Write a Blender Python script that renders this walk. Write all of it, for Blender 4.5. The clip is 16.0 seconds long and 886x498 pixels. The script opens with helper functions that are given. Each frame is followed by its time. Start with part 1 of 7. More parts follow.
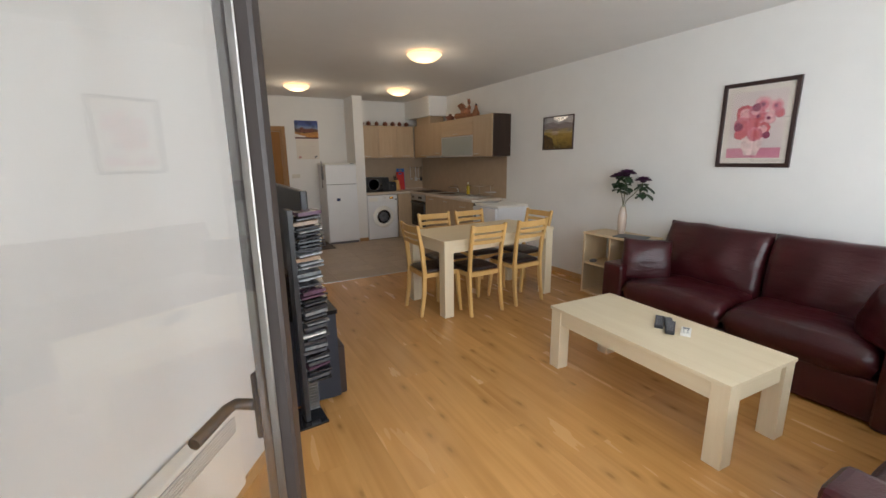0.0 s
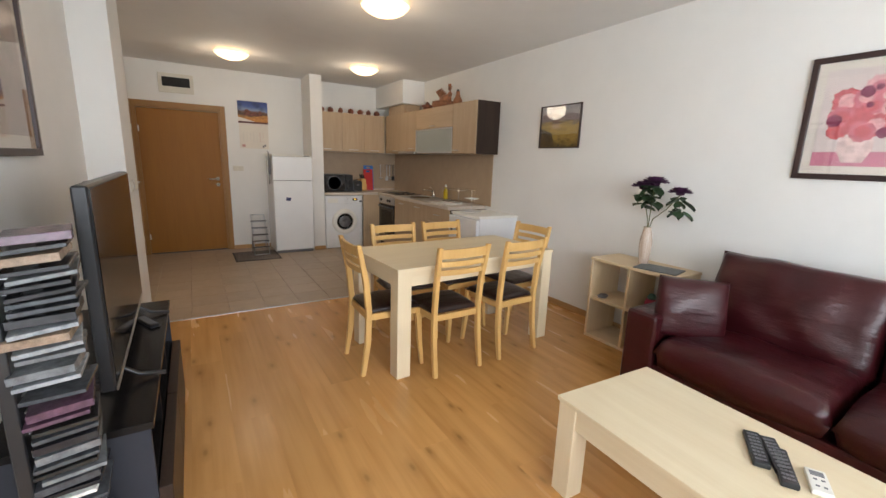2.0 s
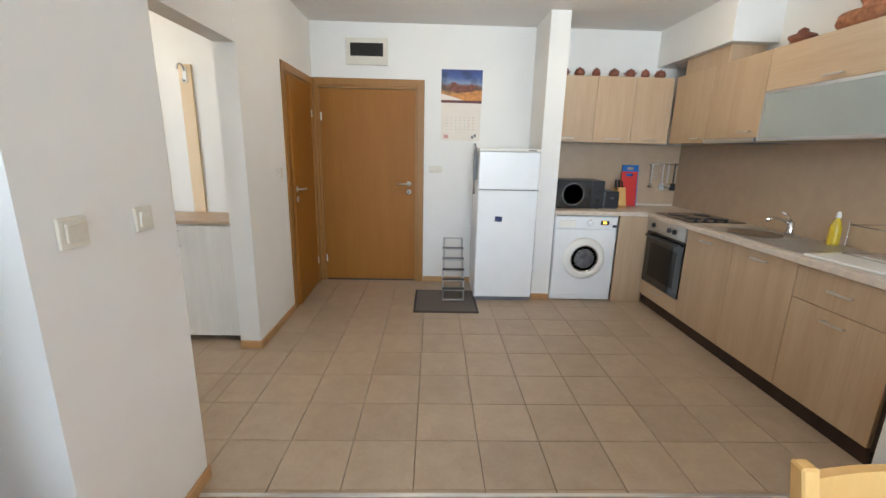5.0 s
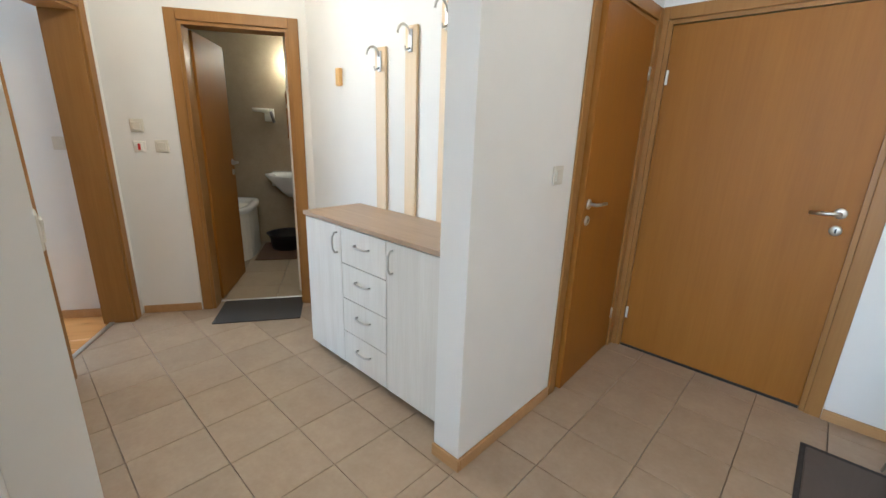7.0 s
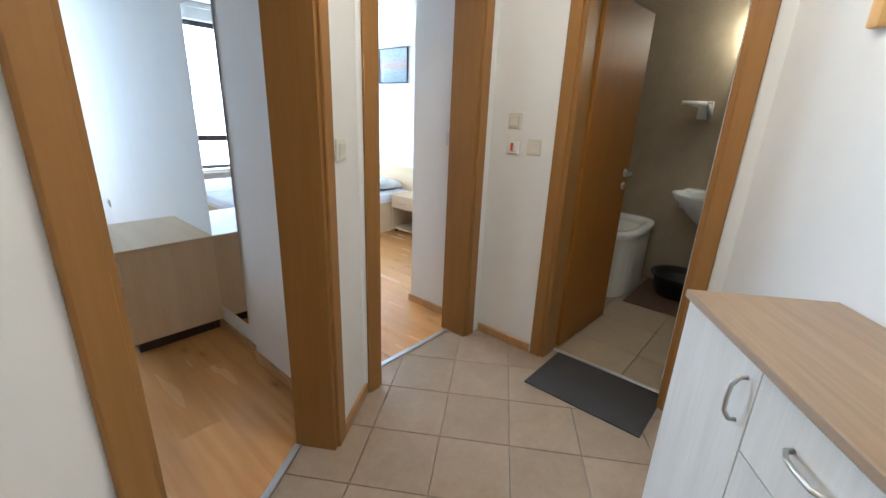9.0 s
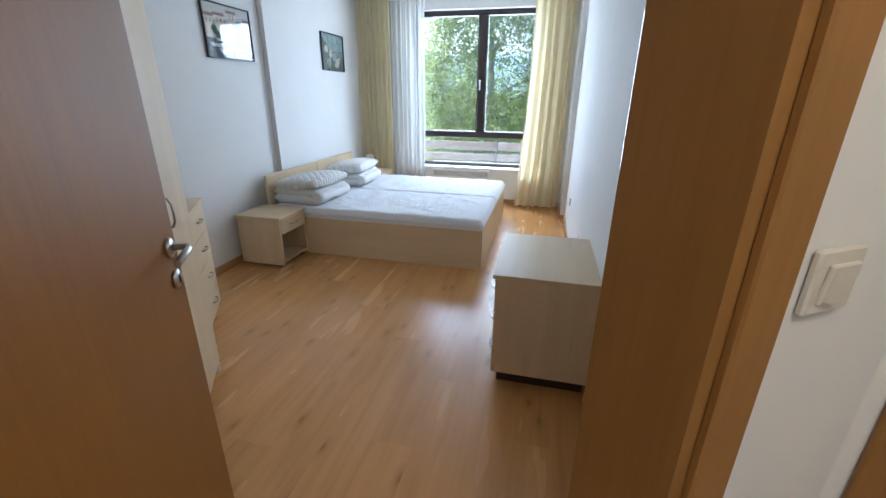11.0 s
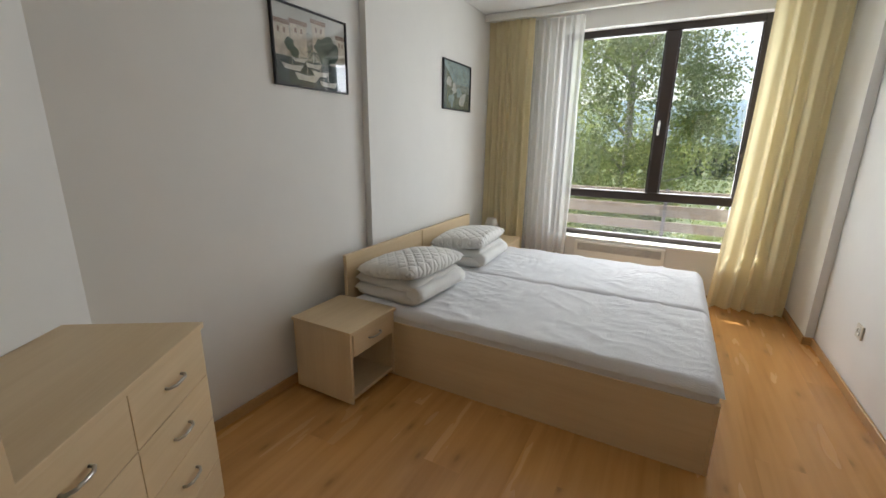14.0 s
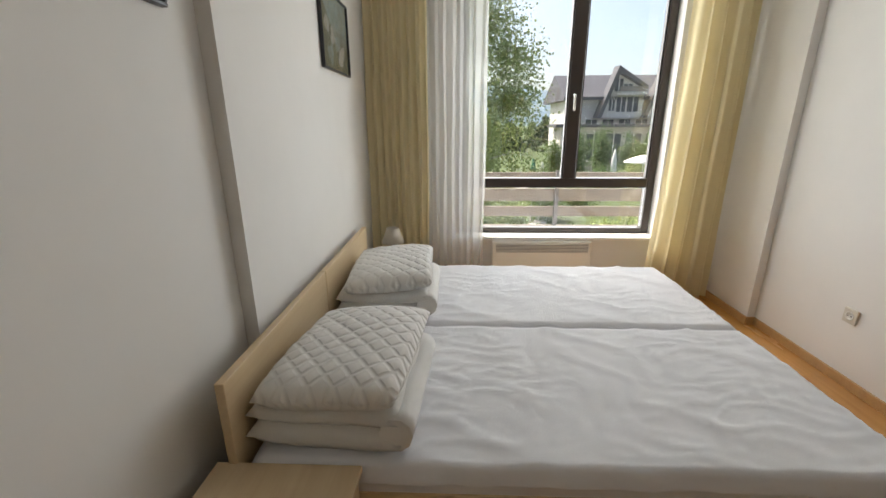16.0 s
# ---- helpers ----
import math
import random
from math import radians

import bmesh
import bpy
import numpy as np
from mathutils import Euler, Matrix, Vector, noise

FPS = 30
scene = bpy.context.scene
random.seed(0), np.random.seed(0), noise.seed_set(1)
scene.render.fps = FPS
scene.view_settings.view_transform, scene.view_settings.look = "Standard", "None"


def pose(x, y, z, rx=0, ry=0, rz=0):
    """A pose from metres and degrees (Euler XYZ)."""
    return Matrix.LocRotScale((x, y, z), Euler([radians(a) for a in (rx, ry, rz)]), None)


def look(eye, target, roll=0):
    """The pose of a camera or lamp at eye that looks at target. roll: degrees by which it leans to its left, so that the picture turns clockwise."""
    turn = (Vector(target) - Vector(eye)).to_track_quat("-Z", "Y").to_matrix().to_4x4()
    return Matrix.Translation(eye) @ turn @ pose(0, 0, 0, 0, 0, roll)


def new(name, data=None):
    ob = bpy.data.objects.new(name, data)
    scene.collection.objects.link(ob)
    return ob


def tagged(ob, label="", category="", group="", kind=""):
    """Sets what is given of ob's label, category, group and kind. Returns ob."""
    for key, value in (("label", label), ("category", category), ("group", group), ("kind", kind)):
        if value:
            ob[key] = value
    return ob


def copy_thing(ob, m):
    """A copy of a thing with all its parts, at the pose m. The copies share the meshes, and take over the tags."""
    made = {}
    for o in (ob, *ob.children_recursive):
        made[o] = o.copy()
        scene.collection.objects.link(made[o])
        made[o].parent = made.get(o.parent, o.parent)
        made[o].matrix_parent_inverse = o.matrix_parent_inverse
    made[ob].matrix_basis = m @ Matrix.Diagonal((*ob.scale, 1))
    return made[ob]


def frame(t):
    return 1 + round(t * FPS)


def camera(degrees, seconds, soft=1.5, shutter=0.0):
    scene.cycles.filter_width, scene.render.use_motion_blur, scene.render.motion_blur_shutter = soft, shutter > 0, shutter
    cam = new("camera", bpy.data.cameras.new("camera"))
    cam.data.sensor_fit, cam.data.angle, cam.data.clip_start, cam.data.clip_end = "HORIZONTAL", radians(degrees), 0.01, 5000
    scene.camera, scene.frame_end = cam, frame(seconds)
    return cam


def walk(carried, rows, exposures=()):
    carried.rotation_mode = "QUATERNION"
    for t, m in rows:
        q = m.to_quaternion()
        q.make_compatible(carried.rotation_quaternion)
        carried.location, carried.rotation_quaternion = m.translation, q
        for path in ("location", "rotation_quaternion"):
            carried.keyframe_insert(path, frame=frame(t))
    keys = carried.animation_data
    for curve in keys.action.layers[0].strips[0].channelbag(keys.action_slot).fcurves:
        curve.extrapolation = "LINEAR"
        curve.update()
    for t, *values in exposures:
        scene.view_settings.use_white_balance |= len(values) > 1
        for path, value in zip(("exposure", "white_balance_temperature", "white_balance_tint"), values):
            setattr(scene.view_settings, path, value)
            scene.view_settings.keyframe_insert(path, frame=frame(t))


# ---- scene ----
# exposure of the carried camera: seconds, stops, kelvin, tint
EXPOSURES = [(0.0, 0.5, 6200, 10), (1.0, 0.8, 6100, 10), (2.0, 1.1, 6200, 10), (3.0, 1.35, 6200, 10), (5.5, 1.9, 5250, 3), (6.0, 1.85, 5300, 3), (7.0, 2.1, 5000, 2), (8.0, 2.12, 4800, 1), (9.0, 2.02, 4850, 3), (9.5, 1.95, 4450, -4), (10.0, 1.85, 4650, 2), (12.5, 1.35, 5650, 8), (13.2, 1.25, 6150, 9), (14.0, 1.05, 6400, 9), (16.0, 0.95, 6700, 10)]
cam = camera(94.09, 16.0)
PATH = [
    (0, (-0.069, -0.059, 1.501), (0.876, 1.651, 1.074), -0.75),
    (0.5, (0.032, 0.054, 1.479), (1.146, 1.656, 1.043), -0.14),
    (1, (0.186, 0.362, 1.457), (1.347, 1.929, 1.015), 0.46),
    (1.5, (0.380, 0.634, 1.434), (1.495, 2.234, 0.990), 1.17),
    (2, (0.683, 0.921, 1.429), (1.701, 2.591, 1.014), 1.93),
    (2.5, (0.882, 1.259, 1.424), (1.766, 3.007, 1.019), 2.36),
    (3, (1.044, 1.645, 1.413), (1.773, 3.466, 1.021), 2.61),
    (3.2, (1.119, 1.816, 1.422), (1.783, 3.662, 1.032), 2.70),
    (5.3, (1.275, 3.788, 1.418), (1.180, 5.729, 0.945), 1.37),
    (5.5, (1.257, 3.960, 1.409), (1.049, 5.890, 0.928), 1.53),
    (6, (1.221, 4.415, 1.410), (0.669, 6.271, 0.910), 1.96),
    (6.5, (1.148, 4.810, 1.397), (0.199, 6.494, 0.883), 2.39),
    (7, (0.961, 5.173, 1.398), (-0.345, 6.581, 0.842), 1.97),
    (7.5, (0.775, 5.441, 1.389), (-0.808, 6.521, 0.818), 1.89),
    (8, (0.476, 5.606, 1.392), (-1.304, 6.298, 0.796), 1.86),
    (8.5, (0.209, 5.726, 1.384), (-1.681, 5.970, 0.776), 1.71),
    (9, (-0.085, 5.800, 1.374), (-1.972, 5.554, 0.756), 2.34),
    (9.5, (-0.445, 5.729, 1.431), (-2.158, 4.964, 0.736), 2.39),
    (10, (-0.687, 5.649, 1.416), (-2.040, 4.342, 0.738), 2.38),
    (10.2, (-0.768, 5.631, 1.433), (-1.923, 4.147, 0.751), 1.81),
    (12.3, (-1.165, 4.925, 1.426), (-1.495, 3.070, 0.755), 0.38),
    (12.5, (-1.166, 4.820, 1.425), (-1.430, 2.943, 0.790), 0.19),
    (13, (-1.158, 4.530, 1.442), (-1.292, 2.613, 0.890), 0.15),
    (13.5, (-1.183, 4.202, 1.438), (-1.280, 2.271, 0.924), 0.44),
    (14, (-1.145, 3.864, 1.422), (-1.296, 1.935, 0.916), 0.72),
    (14.5, (-1.012, 3.498, 1.423), (-1.277, 1.582, 0.912), 0.88),
    (15, (-0.932, 3.130, 1.419), (-1.342, 1.242, 0.901), 0.60),
    (15.5, (-0.844, 2.803, 1.410), (-1.484, 0.991, 0.856), 0.30),
    (16, (-0.758, 2.495, 1.405), (-1.736, 0.850, 0.824), -0.30),
]
walk(cam, [(t, look(eye, target, roll)) for t, eye, target, roll in PATH], EXPOSURES)

# ---- world, sun, window light ----
TURN = -33.0                      # the bedroom wing is turned against the living room
BF = pose(0, 0, 0, 0, 0, TURN)


def at(u, v, z=0.0, turn=0.0):
    """A pose in the turned wing."""
    return BF @ pose(u, v, z, 0, 0, turn)


SUN_TO = (BF.to_3x3() @ Vector((0.45, -0.46, 0.80))).normalized()
world = bpy.data.worlds.new("world")
scene.world = world
world.use_nodes = True
wn = world.node_tree.nodes
sky = wn.new("ShaderNodeTexSky")
sky.sky_type = "NISHITA"
sky.sun_disc = False
sky.sun_elevation = math.asin(SUN_TO.z)
sky.sun_rotation = math.atan2(SUN_TO.x, SUN_TO.y)
sky.air_density, sky.dust_density, sky.altitude = 1.0, 7.0, 900
world.node_tree.links.new(sky.outputs[0], wn["Background"].inputs[0])
wn["Background"].inputs[1].default_value = 0.15

sun = new("sun", bpy.data.lights.new("sun", "SUN"))
sun.data.energy, sun.data.angle, sun.data.color = 5.0, radians(0.6), (1.0, 0.95, 0.88)
sun.matrix_world = look((0, 0, 0), -SUN_TO)


def window_light(name, u, v, z, w, h, power, color=(0.93, 0.97, 1.0)):
    lamp = new(name, bpy.data.lights.new(name, "AREA"))
    lamp.data.shape, lamp.data.size, lamp.data.size_y, lamp.data.energy, lamp.data.color = "RECTANGLE", w, h, power, color
    lamp.matrix_world = at(u, v, z) @ pose(0, 0, 0, 90, 0, 0)
    return lamp


window_light("window_light_living", 2.3, -0.42, 1.45, 3.6, 1.9, 108)
window_light("window_light_door", 0.0, -0.42, 1.2, 0.8, 2.2, 11)
window_light("window_light_bedroom", -2.92, -2.0, 1.45, 1.4, 1.9, 26)
window_light("window_light_second", -5.6, -2.0, 1.45, 1.4, 1.9, 60)

# ---- materials ----
def shader(name):
    m = bpy.data.materials.new(name)
    m.use_nodes = True
    nt = m.node_tree
    return m, nt, nt.nodes["Principled BSDF"], nt.links


def node(nt, kind, **inputs):
    n = nt.nodes.new(kind)
    for k, v in inputs.items():
        n.inputs[k.replace("_", " ")].default_value = v
    return n


def coords(nt, stretch=(1, 1, 1), random_shift=True):
    tc = nt.nodes.new("ShaderNodeTexCoord")
    mp = nt.nodes.new("ShaderNodeMapping")
    mp.inputs["Scale"].default_value = stretch
    nt.links.new(tc.outputs["Object"], mp.inputs["Vector"])
    if random_shift:
        info = nt.nodes.new("ShaderNodeObjectInfo")
        mul = nt.nodes.new("ShaderNodeMath")
        mul.operation = "MULTIPLY"
        mul.inputs[1].default_value = 37.0
        nt.links.new(info.outputs["Random"], mul.inputs[0])
        nt.links.new(mul.outputs[0], mp.inputs["Location"])
    return mp.outputs[0]


def ramp(nt, fac, stops):
    r = nt.nodes.new("ShaderNodeValToRGB")
    while len(r.color_ramp.elements) < len(stops):
        r.color_ramp.elements.new(0.5)
    for e, (p, c) in zip(r.color_ramp.elements, stops):
        e.position, e.color = p, (*c, 1)
    nt.links.new(fac, r.inputs[0])
    return r.outputs[0]


def mix(nt, fac, a, b, blend="MIX"):
    n = nt.nodes.new("ShaderNodeMix")
    n.data_type, n.blend_type = "RGBA", blend
    for sock, v in ((n.inputs[0], fac), (n.inputs[6], a), (n.inputs[7], b)):
        if isinstance(v, bpy.types.NodeSocket):
            nt.links.new(v, sock)
        elif isinstance(v, tuple):
            sock.default_value = (*v, 1)
        else:
            sock.default_value = v
    return n.outputs[2]


def bumped(nt, bs, height, strength, distance):
    b = nt.nodes.new("ShaderNodeBump")
    b.inputs["Strength"].default_value, b.inputs["Distance"].default_value = strength, distance
    nt.links.new(height, b.inputs["Height"])
    nt.links.new(b.outputs[0], bs.inputs["Normal"])


def noise_of(nt, vec, scale, detail=4.0, rough=0.55):
    n = node(nt, "ShaderNodeTexNoise", Scale=scale, Detail=detail, Roughness=rough)
    nt.links.new(vec, n.inputs["Vector"])
    return n.outputs[0]


def plain(name, c, rough=0.5, metal=0.0, vary=0.06, scale=6.0, bump=0.0, bump_scale=120.0, coat=0.0, spec=0.5):
    """Paint, plastic or metal with a faint two-scale mottle."""
    m, nt, bs, ln = shader(name)
    vec = coords(nt)
    big = noise_of(nt, vec, scale, 3)
    fine = noise_of(nt, vec, scale * 9, 3)
    lo = tuple(max(0, x * (1 - vary)) for x in c)
    hi = tuple(min(1, x * (1 + vary)) for x in c)
    col = mix(nt, 0.3, ramp(nt, big, ((0.35, lo), (0.65, hi))), ramp(nt, fine, ((0.35, lo), (0.65, hi))))
    ln.new(col, bs.inputs["Base Color"])
    bs.inputs["Metallic"].default_value, bs.inputs["Roughness"].default_value = metal, rough
    bs.inputs["Coat Weight"].default_value = coat
    bs.inputs["Specular IOR Level"].default_value = spec
    if bump:
        bumped(nt, bs, noise_of(nt, vec, bump_scale, 3), bump, 0.002)
    return m


def wood(name, a, b, axis=0, rough=0.42, scale=1.0, knots=0.0, vary=0.10, bump=0.08, fine=0.5, coat=0.0, along=0.55):
    """Grained board; axis is the direction of the grain, a and b its light and dark colour."""
    m, nt, bs, ln = shader(name)
    s = [7.0 * scale] * 3
    s[axis] = along * scale
    vec = coords(nt, tuple(s))
    grain = noise_of(nt, vec, 1.6, 5, 0.6)
    s2 = [60.0 * scale] * 3
    s2[axis] = 2.2 * scale
    vec2 = coords(nt, tuple(s2))
    pores = noise_of(nt, vec2, 1.4, 3, 0.6)
    col = ramp(nt, grain, ((0.30, b), (0.50, tuple((x + y) / 2 for x, y in zip(a, b))), (0.68, a)))
    col2 = ramp(nt, pores, ((0.32, b), (0.62, a)))
    col = mix(nt, fine * 0.6, col, col2)
    if knots:
        w = [3.2 * scale] * 3
        w[axis] = 1.1 * scale
        kn = node(nt, "ShaderNodeTexVoronoi", Scale=1.0)
        ln.new(coords(nt, tuple(w)), kn.inputs["Vector"])
        spot = ramp(nt, kn.outputs[0], ((0.03, (1, 1, 1)), (0.13, (0, 0, 0))))
        k = nt.nodes.new("ShaderNodeMath")
        k.operation = "MULTIPLY"
        k.inputs[1].default_value = knots
        ln.new(spot, k.inputs[0])
        col = mix(nt, k.outputs[0], col, tuple(x * 0.45 for x in b))
    info = nt.nodes.new("ShaderNodeObjectInfo")
    tone = ramp(nt, info.outputs["Random"], ((0.0, (1 - vary,) * 3), (1.0, (1 + vary * 0.5,) * 3)))
    col = mix(nt, 1.0, col, tone, "MULTIPLY")
    ln.new(col, bs.inputs["Base Color"])
    rr = nt.nodes.new("ShaderNodeMapRange")
    rr.inputs[3].default_value, rr.inputs[4].default_value = rough - 0.05, rough + 0.07
    ln.new(grain, rr.inputs[0])
    ln.new(rr.outputs[0], bs.inputs["Roughness"])
    bs.inputs["Coat Weight"].default_value = coat
    bs.inputs["Coat Roughness"].default_value = 0.25
    bumped(nt, bs, pores, bump, 0.001)
    return m


def laminate_mat(name, a, b):
    """Oak laminate: long faint streaks, cathedral figure, sparse small knots, satin lacquer."""
    m, nt, bs, ln = shader(name)
    mid = tuple((x + y) / 2 for x, y in zip(a, b))
    figure = noise_of(nt, coords(nt, (8.0, 1.1, 8.0)), 1.4, 2, 0.45)
    streak = noise_of(nt, coords(nt, (24.0, 1.0, 24.0)), 1.3, 2, 0.5)
    col = ramp(nt, figure, ((0.30, mid), (0.52, a), (0.70, tuple(x * 1.06 for x in a))))
    col = mix(nt, 0.28, col, ramp(nt, streak, ((0.32, b), (0.58, a))))
    kn = node(nt, "ShaderNodeTexVoronoi", Scale=1.0)
    kn.voronoi_dimensions = "2D"
    ln.new(coords(nt, (4.2, 1.7, 1.0)), kn.inputs["Vector"])
    spot = ramp(nt, kn.outputs[0], ((0.02, (0.55, 0.55, 0.55)), (0.06, (0.22, 0.22, 0.22)), (0.15, (0, 0, 0))))
    col = mix(nt, spot, col, tuple(x * 0.45 for x in b))
    info = nt.nodes.new("ShaderNodeObjectInfo")
    col = mix(nt, 1.0, col, ramp(nt, info.outputs["Random"], ((0.0, (0.90,) * 3), (1.0, (1.04,) * 3))), "MULTIPLY")
    ln.new(col, bs.inputs["Base Color"])
    rr = nt.nodes.new("ShaderNodeMapRange")
    rr.inputs[3].default_value, rr.inputs[4].default_value = 0.22, 0.30
    ln.new(figure, rr.inputs[0])
    ln.new(rr.outputs[0], bs.inputs["Roughness"])
    return m


def wall_paint(name, c):
    """Rolled emulsion with faint roller texture and soft smudges."""
    m, nt, bs, ln = shader(name)
    vec = coords(nt, random_shift=False)
    big = noise_of(nt, vec, 0.8, 4)
    mid = noise_of(nt, vec, 5.0, 4)
    c2 = tuple(x * 0.95 for x in c)
    col = mix(nt, 0.4, ramp(nt, big, ((0.35, c2), (0.65, c))), ramp(nt, mid, ((0.3, c2), (0.6, c))))
    ln.new(col, bs.inputs["Base Color"])
    bs.inputs["Roughness"].default_value = 0.75
    bs.inputs["Specular IOR Level"].default_value = 0.3
    bumped(nt, bs, noise_of(nt, vec, 160, 3), 0.12, 0.001)
    return m


def tile_mat(name, a, b):
    m, nt, bs, ln = shader(name)
    vec = coords(nt)
    big = noise_of(nt, vec, 7, 5, 0.65)
    fine = noise_of(nt, vec, 45, 4, 0.6)
    col = mix(nt, 0.35, ramp(nt, big, ((0.3, b), (0.68, a))), ramp(nt, fine, ((0.3, b), (0.7, a))))
    info = nt.nodes.new("ShaderNodeObjectInfo")
    col = mix(nt, 1.0, col, ramp(nt, info.outputs["Random"], ((0, (0.93,) * 3), (1, (1.04,) * 3))), "MULTIPLY")
    ln.new(col, bs.inputs["Base Color"])
    bs.inputs["Roughness"].default_value = 0.38
    bumped(nt, bs, big, 0.10, 0.004)
    return m


def leather(name, c, dark):
    m, nt, bs, ln = shader(name)
    vec = coords(nt)
    v = node(nt, "ShaderNodeTexVoronoi", Scale=170.0)
    ln.new(vec, v.inputs["Vector"])
    big = noise_of(nt, vec, 3.5, 5)
    fold = noise_of(nt, coords(nt, (2.0, 7.0, 4.0)), 2.2, 4)
    ln.new(ramp(nt, big, ((0.3, dark), (0.7, c))), bs.inputs["Base Color"])
    bs.inputs["Roughness"].default_value = 0.29
    add = nt.nodes.new("ShaderNodeMath")
    add.operation = "MULTIPLY_ADD"
    add.inputs[1].default_value = 0.05
    ln.new(v.outputs[0], add.inputs[0])
    ln.new(fold, add.inputs[2])
    bumped(nt, bs, add.outputs[0], 0.45, 0.02)
    return m


def cloth(name, c, weave=260.0, bump=0.25, translucent=0.0, crease=0.0, rough=0.85, run=(3.0, 1.2, 3.0)):
    m, nt, bs, ln = shader(name)
    vec = coords(nt)
    w = node(nt, "ShaderNodeTexWave", Scale=weave, Distortion=1.0)
    ln.new(vec, w.inputs["Vector"])
    big = noise_of(nt, vec, 4, 4)
    lo = tuple(x * 0.93 for x in c)
    ln.new(ramp(nt, big, ((0.3, lo), (0.7, c))), bs.inputs["Base Color"])
    bs.inputs["Roughness"].default_value = rough
    bs.inputs["Sheen Weight"].default_value = 0.15
    h = w.outputs[1]
    if crease:
        cr = noise_of(nt, coords(nt, run), 4.0 if run[1] < 3 else 1.0, 5, 0.55)
        add = nt.nodes.new("ShaderNodeMath")
        add.operation = "MULTIPLY_ADD"
        add.inputs[1].default_value = crease
        ln.new(cr, add.inputs[0])
        ln.new(w.outputs[1], add.inputs[2])
        h = add.outputs[0]
    bumped(nt, bs, h, bump, 0.004)
    if translucent:
        tr = nt.nodes.new("ShaderNodeBsdfTranslucent")
        tr.inputs[0].default_value = (*c, 1)
        mx = nt.nodes.new("ShaderNodeMixShader")
        mx.inputs[0].default_value = translucent
        out = nt.nodes["Material Output"]
        ln.new(bs.outputs[0], mx.inputs[1])
        ln.new(tr.outputs[0], mx.inputs[2])
        ln.new(mx.outputs[0], out.inputs[0])
    return m


def quilted(name, c):
    """Cotton stitched in diamonds about 6 cm apart."""
    m = cloth(name, c, 220, 0.2)
    nt = m.node_tree
    bs = nt.nodes["Principled BSDF"]
    tc = nt.nodes.new("ShaderNodeTexCoord")
    rows = []
    for turn in (45, -45):
        mp = nt.nodes.new("ShaderNodeMapping")
        mp.inputs["Rotation"].default_value = (0, 0, radians(turn))
        nt.links.new(tc.outputs["Object"], mp.inputs["Vector"])
        w = node(nt, "ShaderNodeTexWave", Scale=5.6, Distortion=0.6, Detail=1.0)
        nt.links.new(mp.outputs[0], w.inputs["Vector"])
        r = ramp(nt, w.outputs[1], ((0.0, (0, 0, 0)), (0.28, (0.8, 0.8, 0.8)), (1.0, (1, 1, 1))))
        rows.append(r)
    bumped(nt, bs, mix(nt, 1.0, rows[0], rows[1], "MULTIPLY"), 0.9, 0.010)
    return m


def foliage(name, c, share=0.4):
    """Leaf: a glossy face that lets part of the light through."""
    m = plain(name, c, 0.42, vary=0.35, scale=3.0)
    nt = m.node_tree
    tr = nt.nodes.new("ShaderNodeBsdfTranslucent")
    tr.inputs[0].default_value = (c[0] * 2.2, c[1] * 2.2, c[2] * 1.3, 1)
    mx = nt.nodes.new("ShaderNodeMixShader")
    mx.inputs[0].default_value = share
    nt.links.new(nt.nodes["Principled BSDF"].outputs[0], mx.inputs[1])
    nt.links.new(tr.outputs[0], mx.inputs[2])
    nt.links.new(mx.outputs[0], nt.nodes["Material Output"].inputs[0])
    return m


def sheer(name, c, through_share):
    """Thin net curtain: part of the light passes straight through."""
    m = cloth(name, c, 400, 0.1, 0.5)
    nt = m.node_tree
    out = nt.nodes["Material Output"]
    last = out.inputs[0].links[0].from_socket
    tp = nt.nodes.new("ShaderNodeBsdfTransparent")
    mx = nt.nodes.new("ShaderNodeMixShader")
    mx.inputs[0].default_value = through_share
    nt.links.new(last, mx.inputs[1])
    nt.links.new(tp.outputs[0], mx.inputs[2])
    nt.links.new(mx.outputs[0], out.inputs[0])
    return m


def pane_mat(name):
    m, nt, bs, ln = shader(name)
    tp = nt.nodes.new("ShaderNodeBsdfTransparent")
    gl = nt.nodes.new("ShaderNodeBsdfGlossy")
    gl.inputs["Roughness"].default_value = 0.01
    lw = nt.nodes.new("ShaderNodeLayerWeight")
    lw.inputs["Blend"].default_value = 0.5
    pw = nt.nodes.new("ShaderNodeMath")
    pw.operation = "POWER"
    pw.inputs[1].default_value = 4.0
    ln.new(lw.outputs["Facing"], pw.inputs[0])
    fr = nt.nodes.new("ShaderNodeMath")
    fr.operation = "MULTIPLY_ADD"
    fr.inputs[1].default_value, fr.inputs[2].default_value = 0.9, 0.075
    ln.new(pw.outputs[0], fr.inputs[0])
    mx = nt.nodes.new("ShaderNodeMixShader")
    ln.new(fr.outputs[0], mx.inputs[0])
    ln.new(tp.outputs[0], mx.inputs[1])
    ln.new(gl.outputs[0], mx.inputs[2])
    ln.new(mx.outputs[0], nt.nodes["Material Output"].inputs[0])
    return m


def glow(name, c, strength):
    m, nt, bs, ln = shader(name)
    bs.inputs["Base Color"].default_value = (*c, 1)
    bs.inputs["Emission Color"].default_value = (*c, 1)
    bs.inputs["Emission Strength"].default_value = strength
    bs.inputs["Roughness"].default_value = 0.3
    return m


